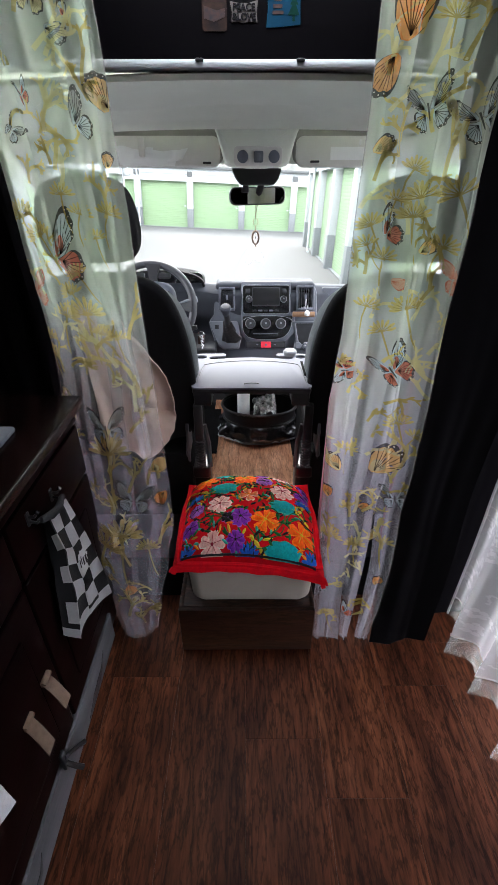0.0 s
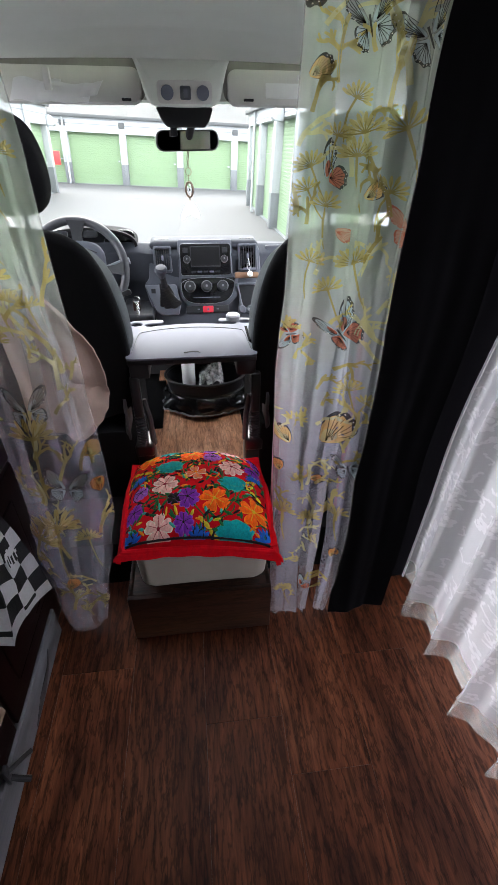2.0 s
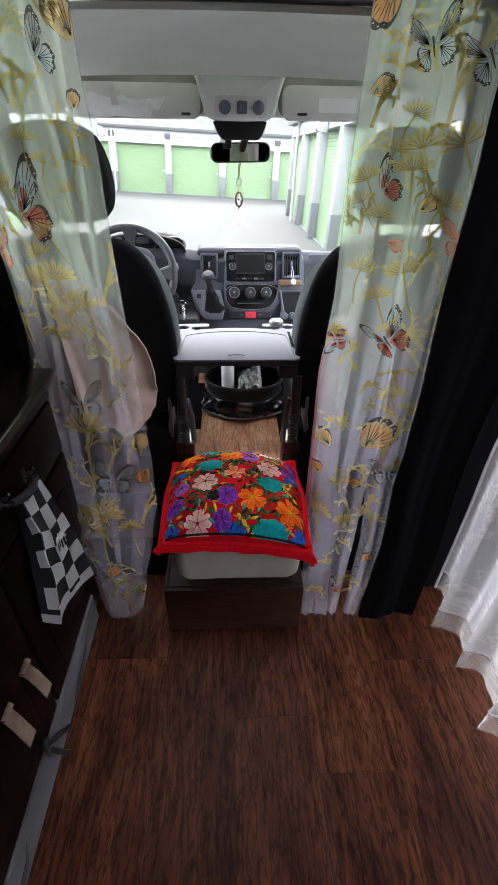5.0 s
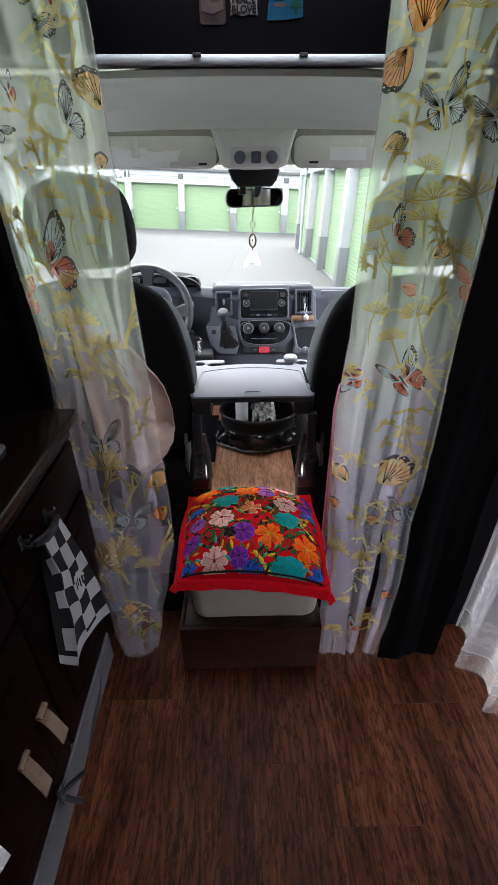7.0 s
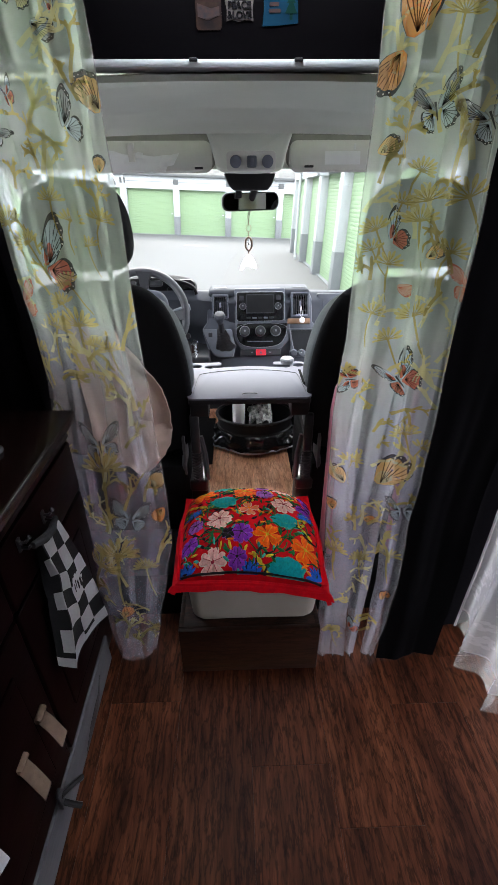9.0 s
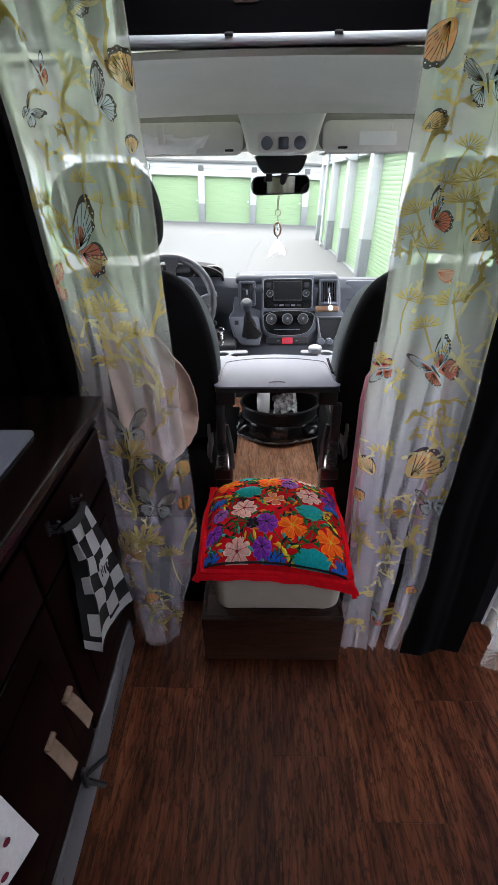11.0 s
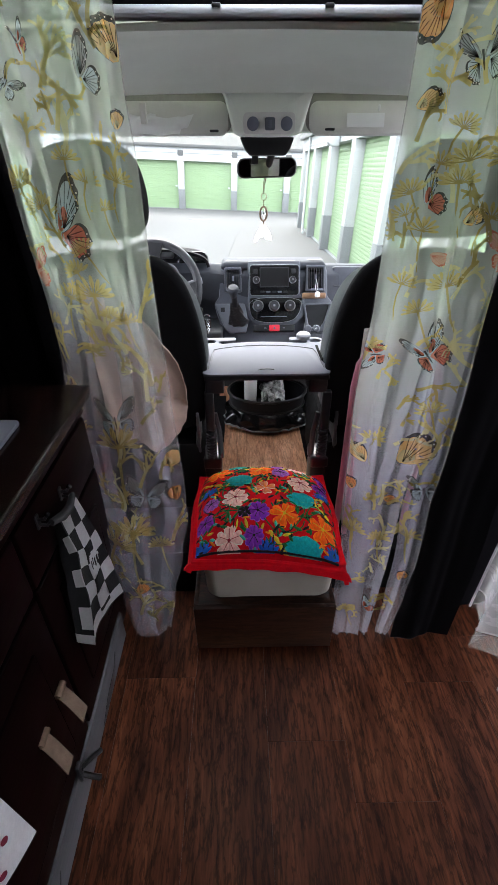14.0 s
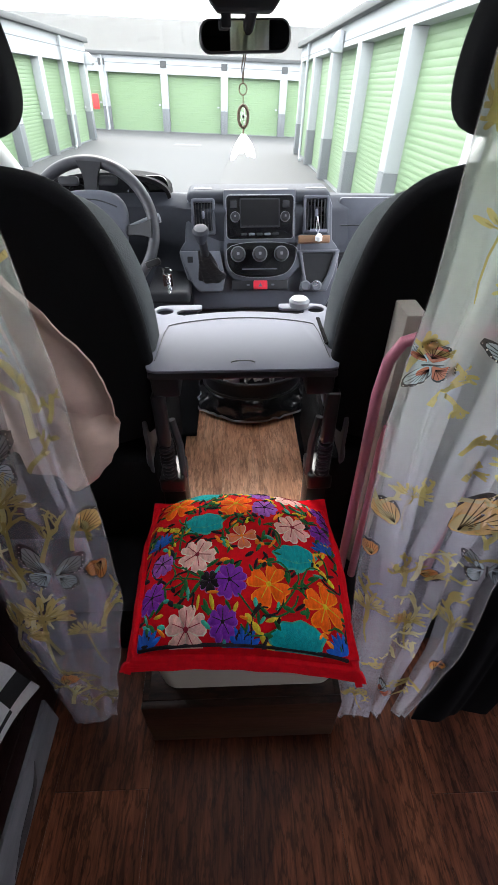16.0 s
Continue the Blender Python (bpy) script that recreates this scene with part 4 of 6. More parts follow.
# folding tray supports with coil springs
def support(s):
    x = s * 0.185 + (0.012 if s > 0 else 0)
    a = thing("armrest_bracket", (x, 1.55, 0.2), "black folding armrest bracket with a coil spring", "bracket", "armrest brackets")
    part("foot", box(x - 0.033, x + 0.033, 1.52, 1.62, 0.385, 0.435, 0.010, 3), M_BLACKPLAS, a)
    part("post", box(x - 0.030, x + 0.030, 1.535, 1.61, 0.20, 0.39, 0.006), M_BLACKPLAS, a)
    part("side_plate", prism(rounded(-0.045, 0.045, 0.0, 0.19, 0.04), 0.010, Matrix(((0, 0, -s, x + s * 0.038), (1, 0, 0, 1.565), (0, 1, 0, 0.435), (0, 0, 0, 1))), bevel=0.003), M_HINGE, a, "grey hinge plate")
    part("disc", lathe([(0.036, 0), (0.036, 0.010), (0.028, 0.014)], 24, pose(x + s * 0.040, 1.555, 0.495, 0, s * 90, 0)), M_HINGE, a)
    part("arm", box(x - 0.015, x + 0.015, 1.505, 1.532, 0.555, 0.700, 0.007, 3), M_BLACKPLAS, a)
    part("arm_link", tube([(x, 1.530, 0.430), (x, 1.522, 0.60)], 0.010, 10), M_SPRING, a)
    part("coil_spring", tube([(x + 0.0155 * math.cos(k * 0.6), 1.522 + 0.0155 * math.sin(k * 0.6), 0.440 + 0.125 * k / 116) for k in range(117)], 0.0036, 6), M_SPRING, a, "dark steel coil spring")
    part("grip", tube([(x - s * 0.03, 1.55, 0.420), (x - s * 0.026, 1.56, 0.52), (x - s * 0.012, 1.57, 0.59)], 0.010, 8), M_HINGE, a)
    return a


support(-1)
support(1)

# ---- lap tray between the seats ----
tray = thing("lap_tray", (0, 1.62, 0.70), "pale grey plastic tray table with cup notches", "tray table")
TL = Matrix(((1, 0, 0, 0), (0, 1, 0, 0), (0, 0, 1, 0.768), (0, 0, 0, 1)))
outer = [(-0.180, 1.497), (0.180, 1.497), (0.196, 1.503), (0.201, 1.52), (0.222, 1.76), (0.220, 1.80), (0.208, 1.818), (0.185, 1.822), (0.105, 1.824), (0.098, 1.818), (0.098, 1.800), (0.106, 1.792), (0.150, 1.790), (0.160, 1.780), (0.156, 1.766), (0.140, 1.760), (0.125, 1.764), (0.06, 1.776), (0.0, 1.780), (-0.06, 1.776), (-0.125, 1.764), (-0.140, 1.760), (-0.156, 1.766), (-0.160, 1.780), (-0.150, 1.790), (-0.106, 1.792), (-0.098, 1.800), (-0.098, 1.818), (-0.105, 1.824), (-0.185, 1.822), (-0.208, 1.818), (-0.220, 1.80), (-0.222, 1.76), (-0.201, 1.52), (-0.196, 1.503)]
cup = [(0.021 * math.cos(a), 0.018 * math.sin(a)) for a in np.linspace(0, 6.2832, 25)[:-1]]
holes = [[(x + sx * 0.190, y + 1.785) for x, y in cup] for sx in (-1, 1)]
part("top", prism(outer, 0.007, TL, bevel=0.002, holes=holes), M_TRAY, tray)
groove = []
for t in np.linspace(0, 1, 25):
    groove.append(Vector((lerp(-0.172, 0.172, t), 1.700 + 0.040 * math.sin(math.pi * t) ** 0.75, 0.7690)))
groove = [Vector((-0.184, 1.54, 0.7690)), Vector((-0.178, 1.66, 0.7690))] + groove + [Vector((0.178, 1.66, 0.7690)), Vector((0.184, 1.54, 0.7690))]
part("groove", tube(groove, 0.0011, 6), M_KNOB, tray)
part("thumb_notch", tube([(0.024 * math.cos(a), 1.522 + 0.007 * math.sin(a), 0.7712) for a in np.linspace(0, math.pi, 13)], 0.0016, 6), M_HINGE, tray)
part("pen_slot", box(0.183, 0.192, 1.60, 1.735, 0.7668, 0.7695, 0.001), M_KICK, tray, "dark pen slot")
part("pen", tube([(0.188, 1.59, 0.7745), (0.187, 1.63, 0.7745), (0.186, 1.66, 0.7745)], 0.0045, 8), M_KICK, tray)
part("underside", prism([(-0.196, 1.4985), (0.196, 1.4985), (0.214, 1.70), (0.20, 1.755), (-0.20, 1.755), (-0.214, 1.70)], 0.016, Matrix.Translation((0, 0, 0.7605)), bevel=0.004), M_BLACKPLAS, tray, "black tray underside")
for sx in (-1, 1):
    part("bracket_block", box(sx * 0.165 - 0.03, sx * 0.165 + 0.03, 1.51, 1.60, 0.694, 0.7442, 0.006), M_BLACKPLAS, tray)
part("cup_stopper", lathe([(0.025, 0), (0.026, 0.014), (0.020, 0.020), (0.004, 0.021)], 24, Matrix.Translation((0.150, 1.806, 0.7685))), M_SILVER, tray, "round pale grey stopper")

# ---- raised cab floor, step and the bin under the dash ----
step = thing("step_box", (-0.02, 1.2, 0), "wood boxed step up to the cab, darkened as in shadow", "step")
part("front_board", box(-0.232, 0.197, 1.073, 1.090, 0.0, 0.200, 0.003), M_STEPWOOD_SHADED, step)
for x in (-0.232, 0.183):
    part("side_board", box(x, x + 0.014, 1.0905, 1.45, 0.0, 0.200, 0.002), M_STEPWOOD_SHADED, step)
part("top_board", box(-0.228, 0.193, 1.0905, 1.32, 0.183, 0.199, 0.001), M_STEPWOOD_SHADED, step)
cabf = solo("floor_cab", box(-0.204, 0.204, 1.32, 2.60, 0.10, 0.192), M_CABWOOD_LIT, "warm brown wood plank floor of the cab aisle", "floor", **STRUCT)
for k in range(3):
    ob = new("plank", mesh_of(box(-0.203 + 0.1355 * k, -0.0685 + 0.1355 * k, 1.322, 2.56, 0.190, 0.2, 0.0004, 1), "plank", M_CABWOOD_LIT))
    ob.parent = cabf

bag = thing("waste_bin", (0.04, 2.12, 0.2), "black bin with a crumpled glossy liner", "waste bin")


def bin_wall(u, v):
    a = 2 * math.pi * u
    r = lerp(0.165, 0.190, v)
    return Vector((0.045 + r * math.cos(a), 2.20 + 0.75 * r * math.sin(a), lerp(0.202, 0.365, v)))


part("bucket", sheet(bin_wall, 40, 6, thick=0.004), M_DASHDK, bag)
part("bucket_rim", tube([bin_wall(u, 1.0) for u in np.linspace(0, 1, 41)[:-1]], 0.007, 8, closed=True), M_BLACKPLAS, bag)
part("bucket_band", tube([bin_wall(u, 0.62) + Vector((0.004 * math.cos(6.283 * u), 0.004 * math.sin(6.283 * u), 0)) for u in np.linspace(0, 1, 41)[:-1]], 0.005, 8, closed=True), M_BLACKPLAS, bag)


def liner_skirt(u, v):
    a = 2 * math.pi * u
    n1 = noise.noise((3 * math.cos(a), 3 * math.sin(a), v * 2))
    r = lerp(0.180, 0.214 + 0.034 * n1, v ** 0.6)
    return Vector((0.045 + r * math.cos(a), 2.20 + 0.78 * r * math.sin(a), lerp(0.300, 0.222 + 0.012 * n1, v) + 0.013 * v * noise.noise((9 * math.cos(a), 9 * math.sin(a), 5 * v))))


part("bin_liner", sheet(liner_skirt, 72, 10, thick=0.001), M_BAG, bag, "crumpled glossy black liner")
# silver tube stands in for the highlight along the liner's edge
part("liner_glint", tube([liner_skirt(u, 1.0) for u in np.linspace(0, 1, 73)[:-1]], 0.0045, 6, closed=True), M_SILVER, bag, "silver strip painted as the liner edge's highlight")
part("bin_bottom", lathe([(0.16, 0), (0.16, 0.01)], 32, Matrix.Translation((0.045, 2.20, 0.25)) @ Matrix.Diagonal((1, 0.75, 1, 1))), M_BLACKPLAS, bag)
bot = thing("bottle", (-0.035, 2.22, 0.26), "white plastic bottle standing in the bin", "bottle")
part("body", lathe([(0.030, 0), (0.032, 0.01), (0.032, 0.20), (0.028, 0.215)], 24, Matrix.Translation((-0.035, 2.22, 0.261))), M_PAPER, bot)
rag = thing("patterned_cloth", (0.07, 2.2, 0.26), "black and white patterned cloth bundled in the bin", "cloth")
part("body", sheet(lambda u, v: Vector((lerp(0.02, 0.125, u) + 0.03 * noise.noise((u * 4, v * 4, 1)), lerp(2.14, 2.30, v), 0.335 + 0.05 * math.sin(3.1 * u) * math.sin(3.1 * v) + 0.03 * noise.noise((u * 6, v * 6, 4)))), 24, 24, thick=0.004), M_CAMO, rag)

# mat in the driver's footwell side of the aisle
solo("floor_mat", box(-0.30, -0.165, 1.98, 2.45, 0.2005, 0.206, 0.002), M_KICK, "black rubber floor mat edge", "floor mat", **STRUCT)

# ---- tub and embroidered cushion ----
tub = thing("storage_tub", (-0.003, 1.28, 0.2), "cream plastic tub used as a stool", "storage tub")


def tub_wall(u, v):
    pts = rounded(-0.192 - 0.008 * v, 0.186 + 0.008 * v, 1.108 - 0.010 * v, 1.455, 0.04, 8)
    k = u * len(pts)
    i = int(k) % len(pts)
    a, b = Vector(pts[i]), Vector(pts[(i + 1) % len(pts)])
    p = a.lerp(b, k - int(k))
    inset = 0.010 * (1 - min(1, v * 8)) ** 2
    c = Vector((-0.003, 1.28))
    p = p + (c - p).normalized() * inset
    return Vector((p.x, p.y, lerp(0.2005, 0.352, v)))


part("body", sheet(tub_wall, 144, 10, thick=0.003), M_TUB, tub)
part("bottom", prism(rounded(-0.185, 0.178, 1.116, 1.445, 0.04, 8), 0.004, Matrix.Translation((0, 0, 0.206))), M_TUB, tub)
part("lid", prism(rounded(-0.204, 0.198, 1.098, 1.46, 0.04, 8), 0.012, Matrix.Translation((0, 0, 0.352)), bevel=0.004), M_TUB, tub)

CUX, CUY, CW, CD = -0.012, 1.295, 0.222, 0.207


def puff(u, v):
    """The cushion's top; u and v from -1 to 1."""
    a, b = max(0.0, 1 - abs(u) ** 2.6), max(0.0, 1 - abs(v) ** 2.6)
    x = CUX + CW * u * (1 - 0.03 * (1 - v * v)) + 0.012 * v * u
    y = CUY + CD * v * (1 - 0.04 * (1 - u * u)) - 0.012 * u
    back = max(0.0, v)
    x -= 0.028 * back * back * u
    y -= 0.030 * back * u * u
    z = 0.372 - 0.012 * back * u * u - 0.020 * max(0, u) * max(0, -v) + 0.104 * (a ** 0.55) * (b ** 0.5) + 0.004 * noise.noise((u * 3, v * 3, 2)) * a * b
    return Vector((x, y, z))


cush = thing("cushion", (CUX, CUY, 0.352), "red cushion embroidered with bright flowers on the tub", "cushion")
part("cover", sheet(lambda u, v: puff(2 * u - 1, 2 * v - 1), 48, 48), M_REDCLOTH, cush, "red cotton cover")
part("base", sheet(lambda u, v: Vector((CUX + CW * (2 * u - 1), CUY + CD * (2 * v - 1), 0.358 + 0.012 * (abs(2 * u - 1) ** 4 + abs(2 * v - 1) ** 4) / 2)), 12, 12, thick=0.004), M_REDCLOTH, cush)
# the red flange along the four sides
def flange(side):
    def f(u, v):
        t = 2 * u - 1
        e = {"front": (t, -1), "back": (t, 1), "left": (-1, t), "right": (1, t)}[side]
        p = puff(*e)
        out = {"front": Vector((0.026 * t, -0.016, -0.012)), "back": Vector((0.0, 0.004, -0.020)), "left": Vector((-0.019, 0.016 * t, -0.018)), "right": Vector((0.019, 0.018 * t, -0.018))}[side]
        if side in ("left", "right"):
            out = out * (1 - 0.45 * max(0.0, t))
        w = 0.009 * math.sin(math.pi * v)
        drop = 0.008 * noise.noise((t * 4, v, 7)) - (0.014 * max(0, t) ** 3 if side == "front" else 0) * v
        if side == "right":
            drop -= 0.014 * max(0, -t) ** 3 * v
        return p + out * (v * 1.02) + Vector((0, 0, w + drop * v))
    return f


for s in ("front", "back", "left", "right"):
    part("flange", sheet(flange(s), 40, 6, thick=0.013), M_REDCLOTH, cush, "plain red border")

part("piping", tube([puff(u, v) + Vector((0, 0, 0.003)) for u, v in [(t, -1) for t in np.linspace(-1, 1, 30)] + [(1, t) for t in np.linspace(-1, 1, 30)[1:]] + [(t, 1) for t in np.linspace(1, -1, 30)[1:]] + [(-1, t) for t in np.linspace(1, -1, 30)[1:-1]]], 0.009, 8, closed=True), M_REDCLOTH, cush, "rolled red edge")
M_THREAD = {k: mat("embroidery " + k, c, 0.7, color2=tuple(x * 0.62 for x in c), scale=160, stretch=(1, 0.3, 1), bump=0.6, bscale=700, spec=0.15) for k, c in dict(
    orange=(1.0, 0.135, 0.002), teal=(0.0, 0.34, 0.36), mint=(0.05, 0.42, 0.32), pink=(0.88, 0.50, 0.44), purple=(0.22, 0.025, 0.40), violet=(0.34, 0.10, 0.48), blue=(0.01, 0.11, 0.52), yellow=(0.78, 0.55, 0.03),
    green=(0.015, 0.13, 0.035), peach=(0.85, 0.25, 0.13), dark=(0.015, 0.010, 0.014), wine=(0.30, 0.015, 0.04), cream=(0.85, 0.78, 0.62), fire=(1.0, 0.27, 0.01)).items()}


def uv_at(x, y):
    u, v = (x - CUX) / CW, (y - CUY) / CD
    for _ in range(4):
        p = puff(max(-0.97, min(0.97, u)), max(-0.97, min(0.97, v)))
        u += (x - p.x) / CW
        v += (y - p.y) / CD
    return max(-0.97, min(0.97, u)), max(-0.97, min(0.97, v))


def lay(x, y, up):
    u, v = uv_at(x, y)
    return puff(u, v) + Vector((0, 0, up))


def stitched(bm, outline, cx, cy, up, dome, mi, rings=3):
    """A padded satin-stitch patch on the cushion: the outline (dx, dy) about its middle."""
    n = len(outline)
    loops = []
    for k in range(rings):
        s = 1 - k / rings
        loops.append([bm.verts.new(lay(cx + dx * s, cy + dy * s, up + dome * (1 - s * s))) for dx, dy in outline])
    mid = bm.verts.new(lay(cx, cy, up + dome))
    for a, b in zip(loops, loops[1:]):
        for i in range(n):
            bm.faces.new((a[i], a[(i + 1) % n], b[(i + 1) % n], b[i])).material_index = mi
    for i in range(n):
        bm.faces.new((loops[-1][i], loops[-1][(i + 1) % n], mid)).material_index = mi


def petal(r, w, a, off):
    """One heart-shaped petal outline pointing along a, about its own middle."""
    pts = []
    for x, y in ((-0.52, 0.0), (-0.30, 0.42), (0.0, 0.82), (0.28, 1.0), (0.46, 0.82), (0.52, 0.45), (0.40, 0.0), (0.52, -0.45), (0.46, -0.82), (0.28, -1.0), (0.0, -0.82), (-0.30, -0.42)):
        l, q = r * x, w * y
        pts.append((l * math.cos(a) - q * math.sin(a), l * math.sin(a) + q * math.cos(a)))
    return pts, (off * math.cos(a), off * math.sin(a))


def vein(bm, p, q, up, r, mi):
    a, b = Vector(p), Vector(q)
    n0 = len(bm.faces)
    tube([lay(*(a.lerp(b, k / 3)), up) for k in range(4)], r, 5, bm)
    bm.faces.ensure_lookup_table()
    for f in bm.faces[n0:]:
        f.material_index = mi


BLOOMS = []


def clear(x, y, gap=1.0):
    """Whether a spot lies between the flowers."""
    return all(math.hypot(x - a, y - b) > r * gap for a, b, r in BLOOMS)


def flower(kind, x, y, size, petals, colors, turn=0.0, wide=0.45):
    """An embroidered flower with outlined padded petals and stitched veins."""
    bm = bmesh.new()
    size = size * 0.90
    BLOOMS.append((x, y, size * 1.02))
    for i in range(petals):
        a = turn + 2 * math.pi * i / petals
        o, c = petal(size * 0.98, size * wide, a, size * 0.56)
        stitched(bm, [(p * 1.12, q * 1.12) for p, q in o], x + c[0], y + c[1], 0.0012, 0.001, 1, 2)
        stitched(bm, o, x + c[0], y + c[1], 0.0026, 0.0035, 0)
        vein(bm, (x, y), (x + c[0] * 1.45, y + c[1] * 1.45), 0.0062, 0.0009, 2)
    stitched(bm, [(size * 0.14 * math.cos(t), size * 0.14 * math.sin(t)) for t in np.linspace(0, 6.283, 9)[:-1]], x, y, 0.005, 0.003, 2, 2)
    return part(kind, bm, [M_THREAD[c] for c in colors], cush, colors[0] + " embroidered flower")


for k, (x, y) in enumerate(((-0.158, 1.425), (-0.022, 1.405), (0.040, 1.195), (0.150, 1.165))):
    flower("flower", x, y, 0.042, 4, ("orange", "fire", "yellow"), 0.75 + 0.15 * k, 0.50)
for k, (x, y) in enumerate(((0.105, 1.452), (0.100, 1.330), (-0.102, 1.265), (-0.120, 1.128))):
    flower("flower", x, y, 0.039, 5, ("pink", "cream", "wine"), 0.3 + 0.4 * k, 0.44)
flower("flower", -0.010, 1.305, 0.032, 4, ("peach", "cream", "fire"), 0.2)
FAN = [(0.044 * math.cos(t) * (1 + 0.10 * math.sin(7 * t)), 0.027 * math.sin(t) * (1.25 if math.sin(t) < 0 else 0.85) * (1 + 0.08 * math.cos(9 * t))) for t in np.linspace(0, 6.283, 41)[:-1]]
for k, (x, y, s) in enumerate(((-0.098, 1.463, 0.85), (-0.092, 1.352, 0.95), (0.100, 1.262, 0.95), (0.090, 1.108, 1.12))):
    bm = bmesh.new()
    BLOOMS.append((x, y, 0.036 * s))
    stitched(bm, [(p * s * 1.10, q * s * 1.12) for p, q in FAN], x, y, 0.0012, 0.001, 1, 2)
    stitched(bm, [(p * s, q * s) for p, q in FAN], x, y, 0.0028, 0.0045, 0, 4)
    for a in np.linspace(0.3, 2.84, 5):
        vein(bm, (x, y - 0.022 * s), (x + 0.036 * s * math.cos(a), y - 0.022 * s + 0.034 * s * math.sin(a)), 0.0058, 0.0006, 1)
    part("flower", bm, [M_THREAD["teal"], M_THREAD["mint"]], cush, "teal embroidered fan flower")
for x, y, s, c in ((0.040, 1.455, 0.026, "violet"), (0.043, 1.392, 0.030, "violet"), (0.178, 1.420, 0.026, "purple"), (0.165, 1.335, 0.026, "purple"), (-0.176, 1.262, 0.026, "violet"), (-0.192, 1.195, 0.030, "purple"), (-0.036, 1.205, 0.034, "purple"), (-0.075, 1.205, 0.022, "dark"), (-0.050, 1.135, 0.028, "purple"), (0.185, 1.385, 0.02, "purple")):
    flower("flower", x, y, s, 5, (c, "violet", "dark"), x * 20, 0.48)
random.seed(11)


def leaf(x, y, l, w, a, c, c2="dark"):
    bm = bmesh.new()
    o = [(l * math.cos(t) * math.cos(a) - w * math.sin(t) * abs(math.sin(t)) ** 0.4 * math.sin(a), l * math.cos(t) * math.sin(a) + w * math.sin(t) * abs(math.sin(t)) ** 0.4 * math.cos(a)) for t in np.linspace(0, 6.283, 13)[:-1]]
    stitched(bm, o, x, y, 0.0022, 0.0028, 0, 2)
    return bm


for x, y in ((0.02, 1.476), (-0.185, 1.315), (0.172, 1.292), (-0.012, 1.102), (-0.200, 1.115), (0.180, 1.100)):
    bm = bmesh.new()
    for k in range(7):
        a = 0.45 + k * 0.40 + (0.0 if x < 0 else 0.2)
        join(bm, leaf(x + 0.017 * math.cos(a), y + 0.017 * math.sin(a) - 0.006, 0.019, 0.0052, a, "blue"))
    part("leaf_spray", bm, M_THREAD["blue"], cush, "blue embroidered leaf spray")
for x, y, a in ((-0.02, 1.472, -0.5), (-0.172, 1.352, -0.6), (0.148, 1.238, -0.7), (0.020, 1.118, -0.8)):
    for k in range(4):
        d = (k - 1.5) * 0.019
        part("petal_link", leaf(x + d * math.cos(a), y + d * math.sin(a), 0.011, 0.006, a, "yellow"), M_THREAD["yellow"], cush, "yellow embroidered bud")
for k in range(520):
    x, y = CUX + random.uniform(-0.93, 0.93) * CW, CUY + random.uniform(-0.93, 0.90) * CD
    if not clear(x, y):
        continue
    part("leaf", leaf(x, y, random.uniform(0.007, 0.016), random.uniform(0.0028, 0.005), random.uniform(0, 6.28), "green"), M_THREAD[random.choice(("green", "green", "green", "green", "dark", "dark", "mint", "dark", "yellow", "fire"))], cush)
for k in range(110):
    x, y = CUX + random.uniform(-0.8, 0.8) * CW, CUY + random.uniform(-0.85, 0.8) * CD
    a, pts = random.uniform(0, 6.28), []
    if not clear(x, y, 0.9):
        continue
    bm = bmesh.new()
    for i in range(9):
        if not clear(x, y, 0.85):
            break
        pts.append(lay(x, y, 0.002))
        x, y, a = x + 0.009 * math.cos(a), y + 0.009 * math.sin(a), a + random.uniform(-0.1, 0.55)
    if len(pts) < 3:
        bm.free()
        continue
    part("stem", tube(pts, 0.0019, 5, bm), M_THREAD[random.choice(("green", "dark", "green"))], cush)
# dark hem line of stitching along the front edge
part("hem_stitch", tube([puff(t, -0.955) + Vector((0, 0, 0.002)) for t in np.linspace(-0.95, 0.95, 40)], 0.004, 6), M_THREAD["dark"], cush)

# ---- curtains ----
def drape(xl, xr, y, z0, z1, folds, amp, seed, lean=None):
    """The place on a heavy hanging curtain: u across, v up; xl and xr are rows of (v, x)."""
    def f(u, v):
        x0, x1 = table(xl, v), table(xr, v)
        ph = folds * 2 * math.pi * (u + 0.10 * math.sin(5.1 * u + seed) + 0.03 * math.sin(13 * u)) + seed
        wob = 1.6 * noise.noise((seed, v * 2.2, u * 2))
        a = amp * (0.75 + 0.35 * noise.noise((seed + 4, u * 5, v * 1.5)))
        yy = (table(lean, v) if lean else y) + a * math.sin(ph + wob) + 0.3 * a * math.sin(2.3 * ph + 1 + wob * 2)
        return Vector((lerp(x0, x1, u) + 0.35 * a * math.cos(ph + wob), yy, lerp(z0, z1, v)))
    return f


PRINTS = {k: cloth_sheer("print " + k, c, cv) for k, (c, cv) in dict(
    outline=((0.07, 0.035, 0.022), 0.82), orange=((0.86, 0.36, 0.10), 0.66), amber=((0.93, 0.58, 0.20), 0.58), slate=((0.36, 0.38, 0.36), 0.62), rust=((0.56, 0.16, 0.09), 0.72), sky=((0.62, 0.74, 0.76), 0.50),
    straw=((0.62, 0.50, 0.17), 0.64), olive=((0.42, 0.33, 0.10), 0.68), pale=((0.76, 0.68, 0.34), 0.58), peach=((0.92, 0.52, 0.36), 0.52), dot=((0.90, 0.84, 0.72), 0.70)).items()}


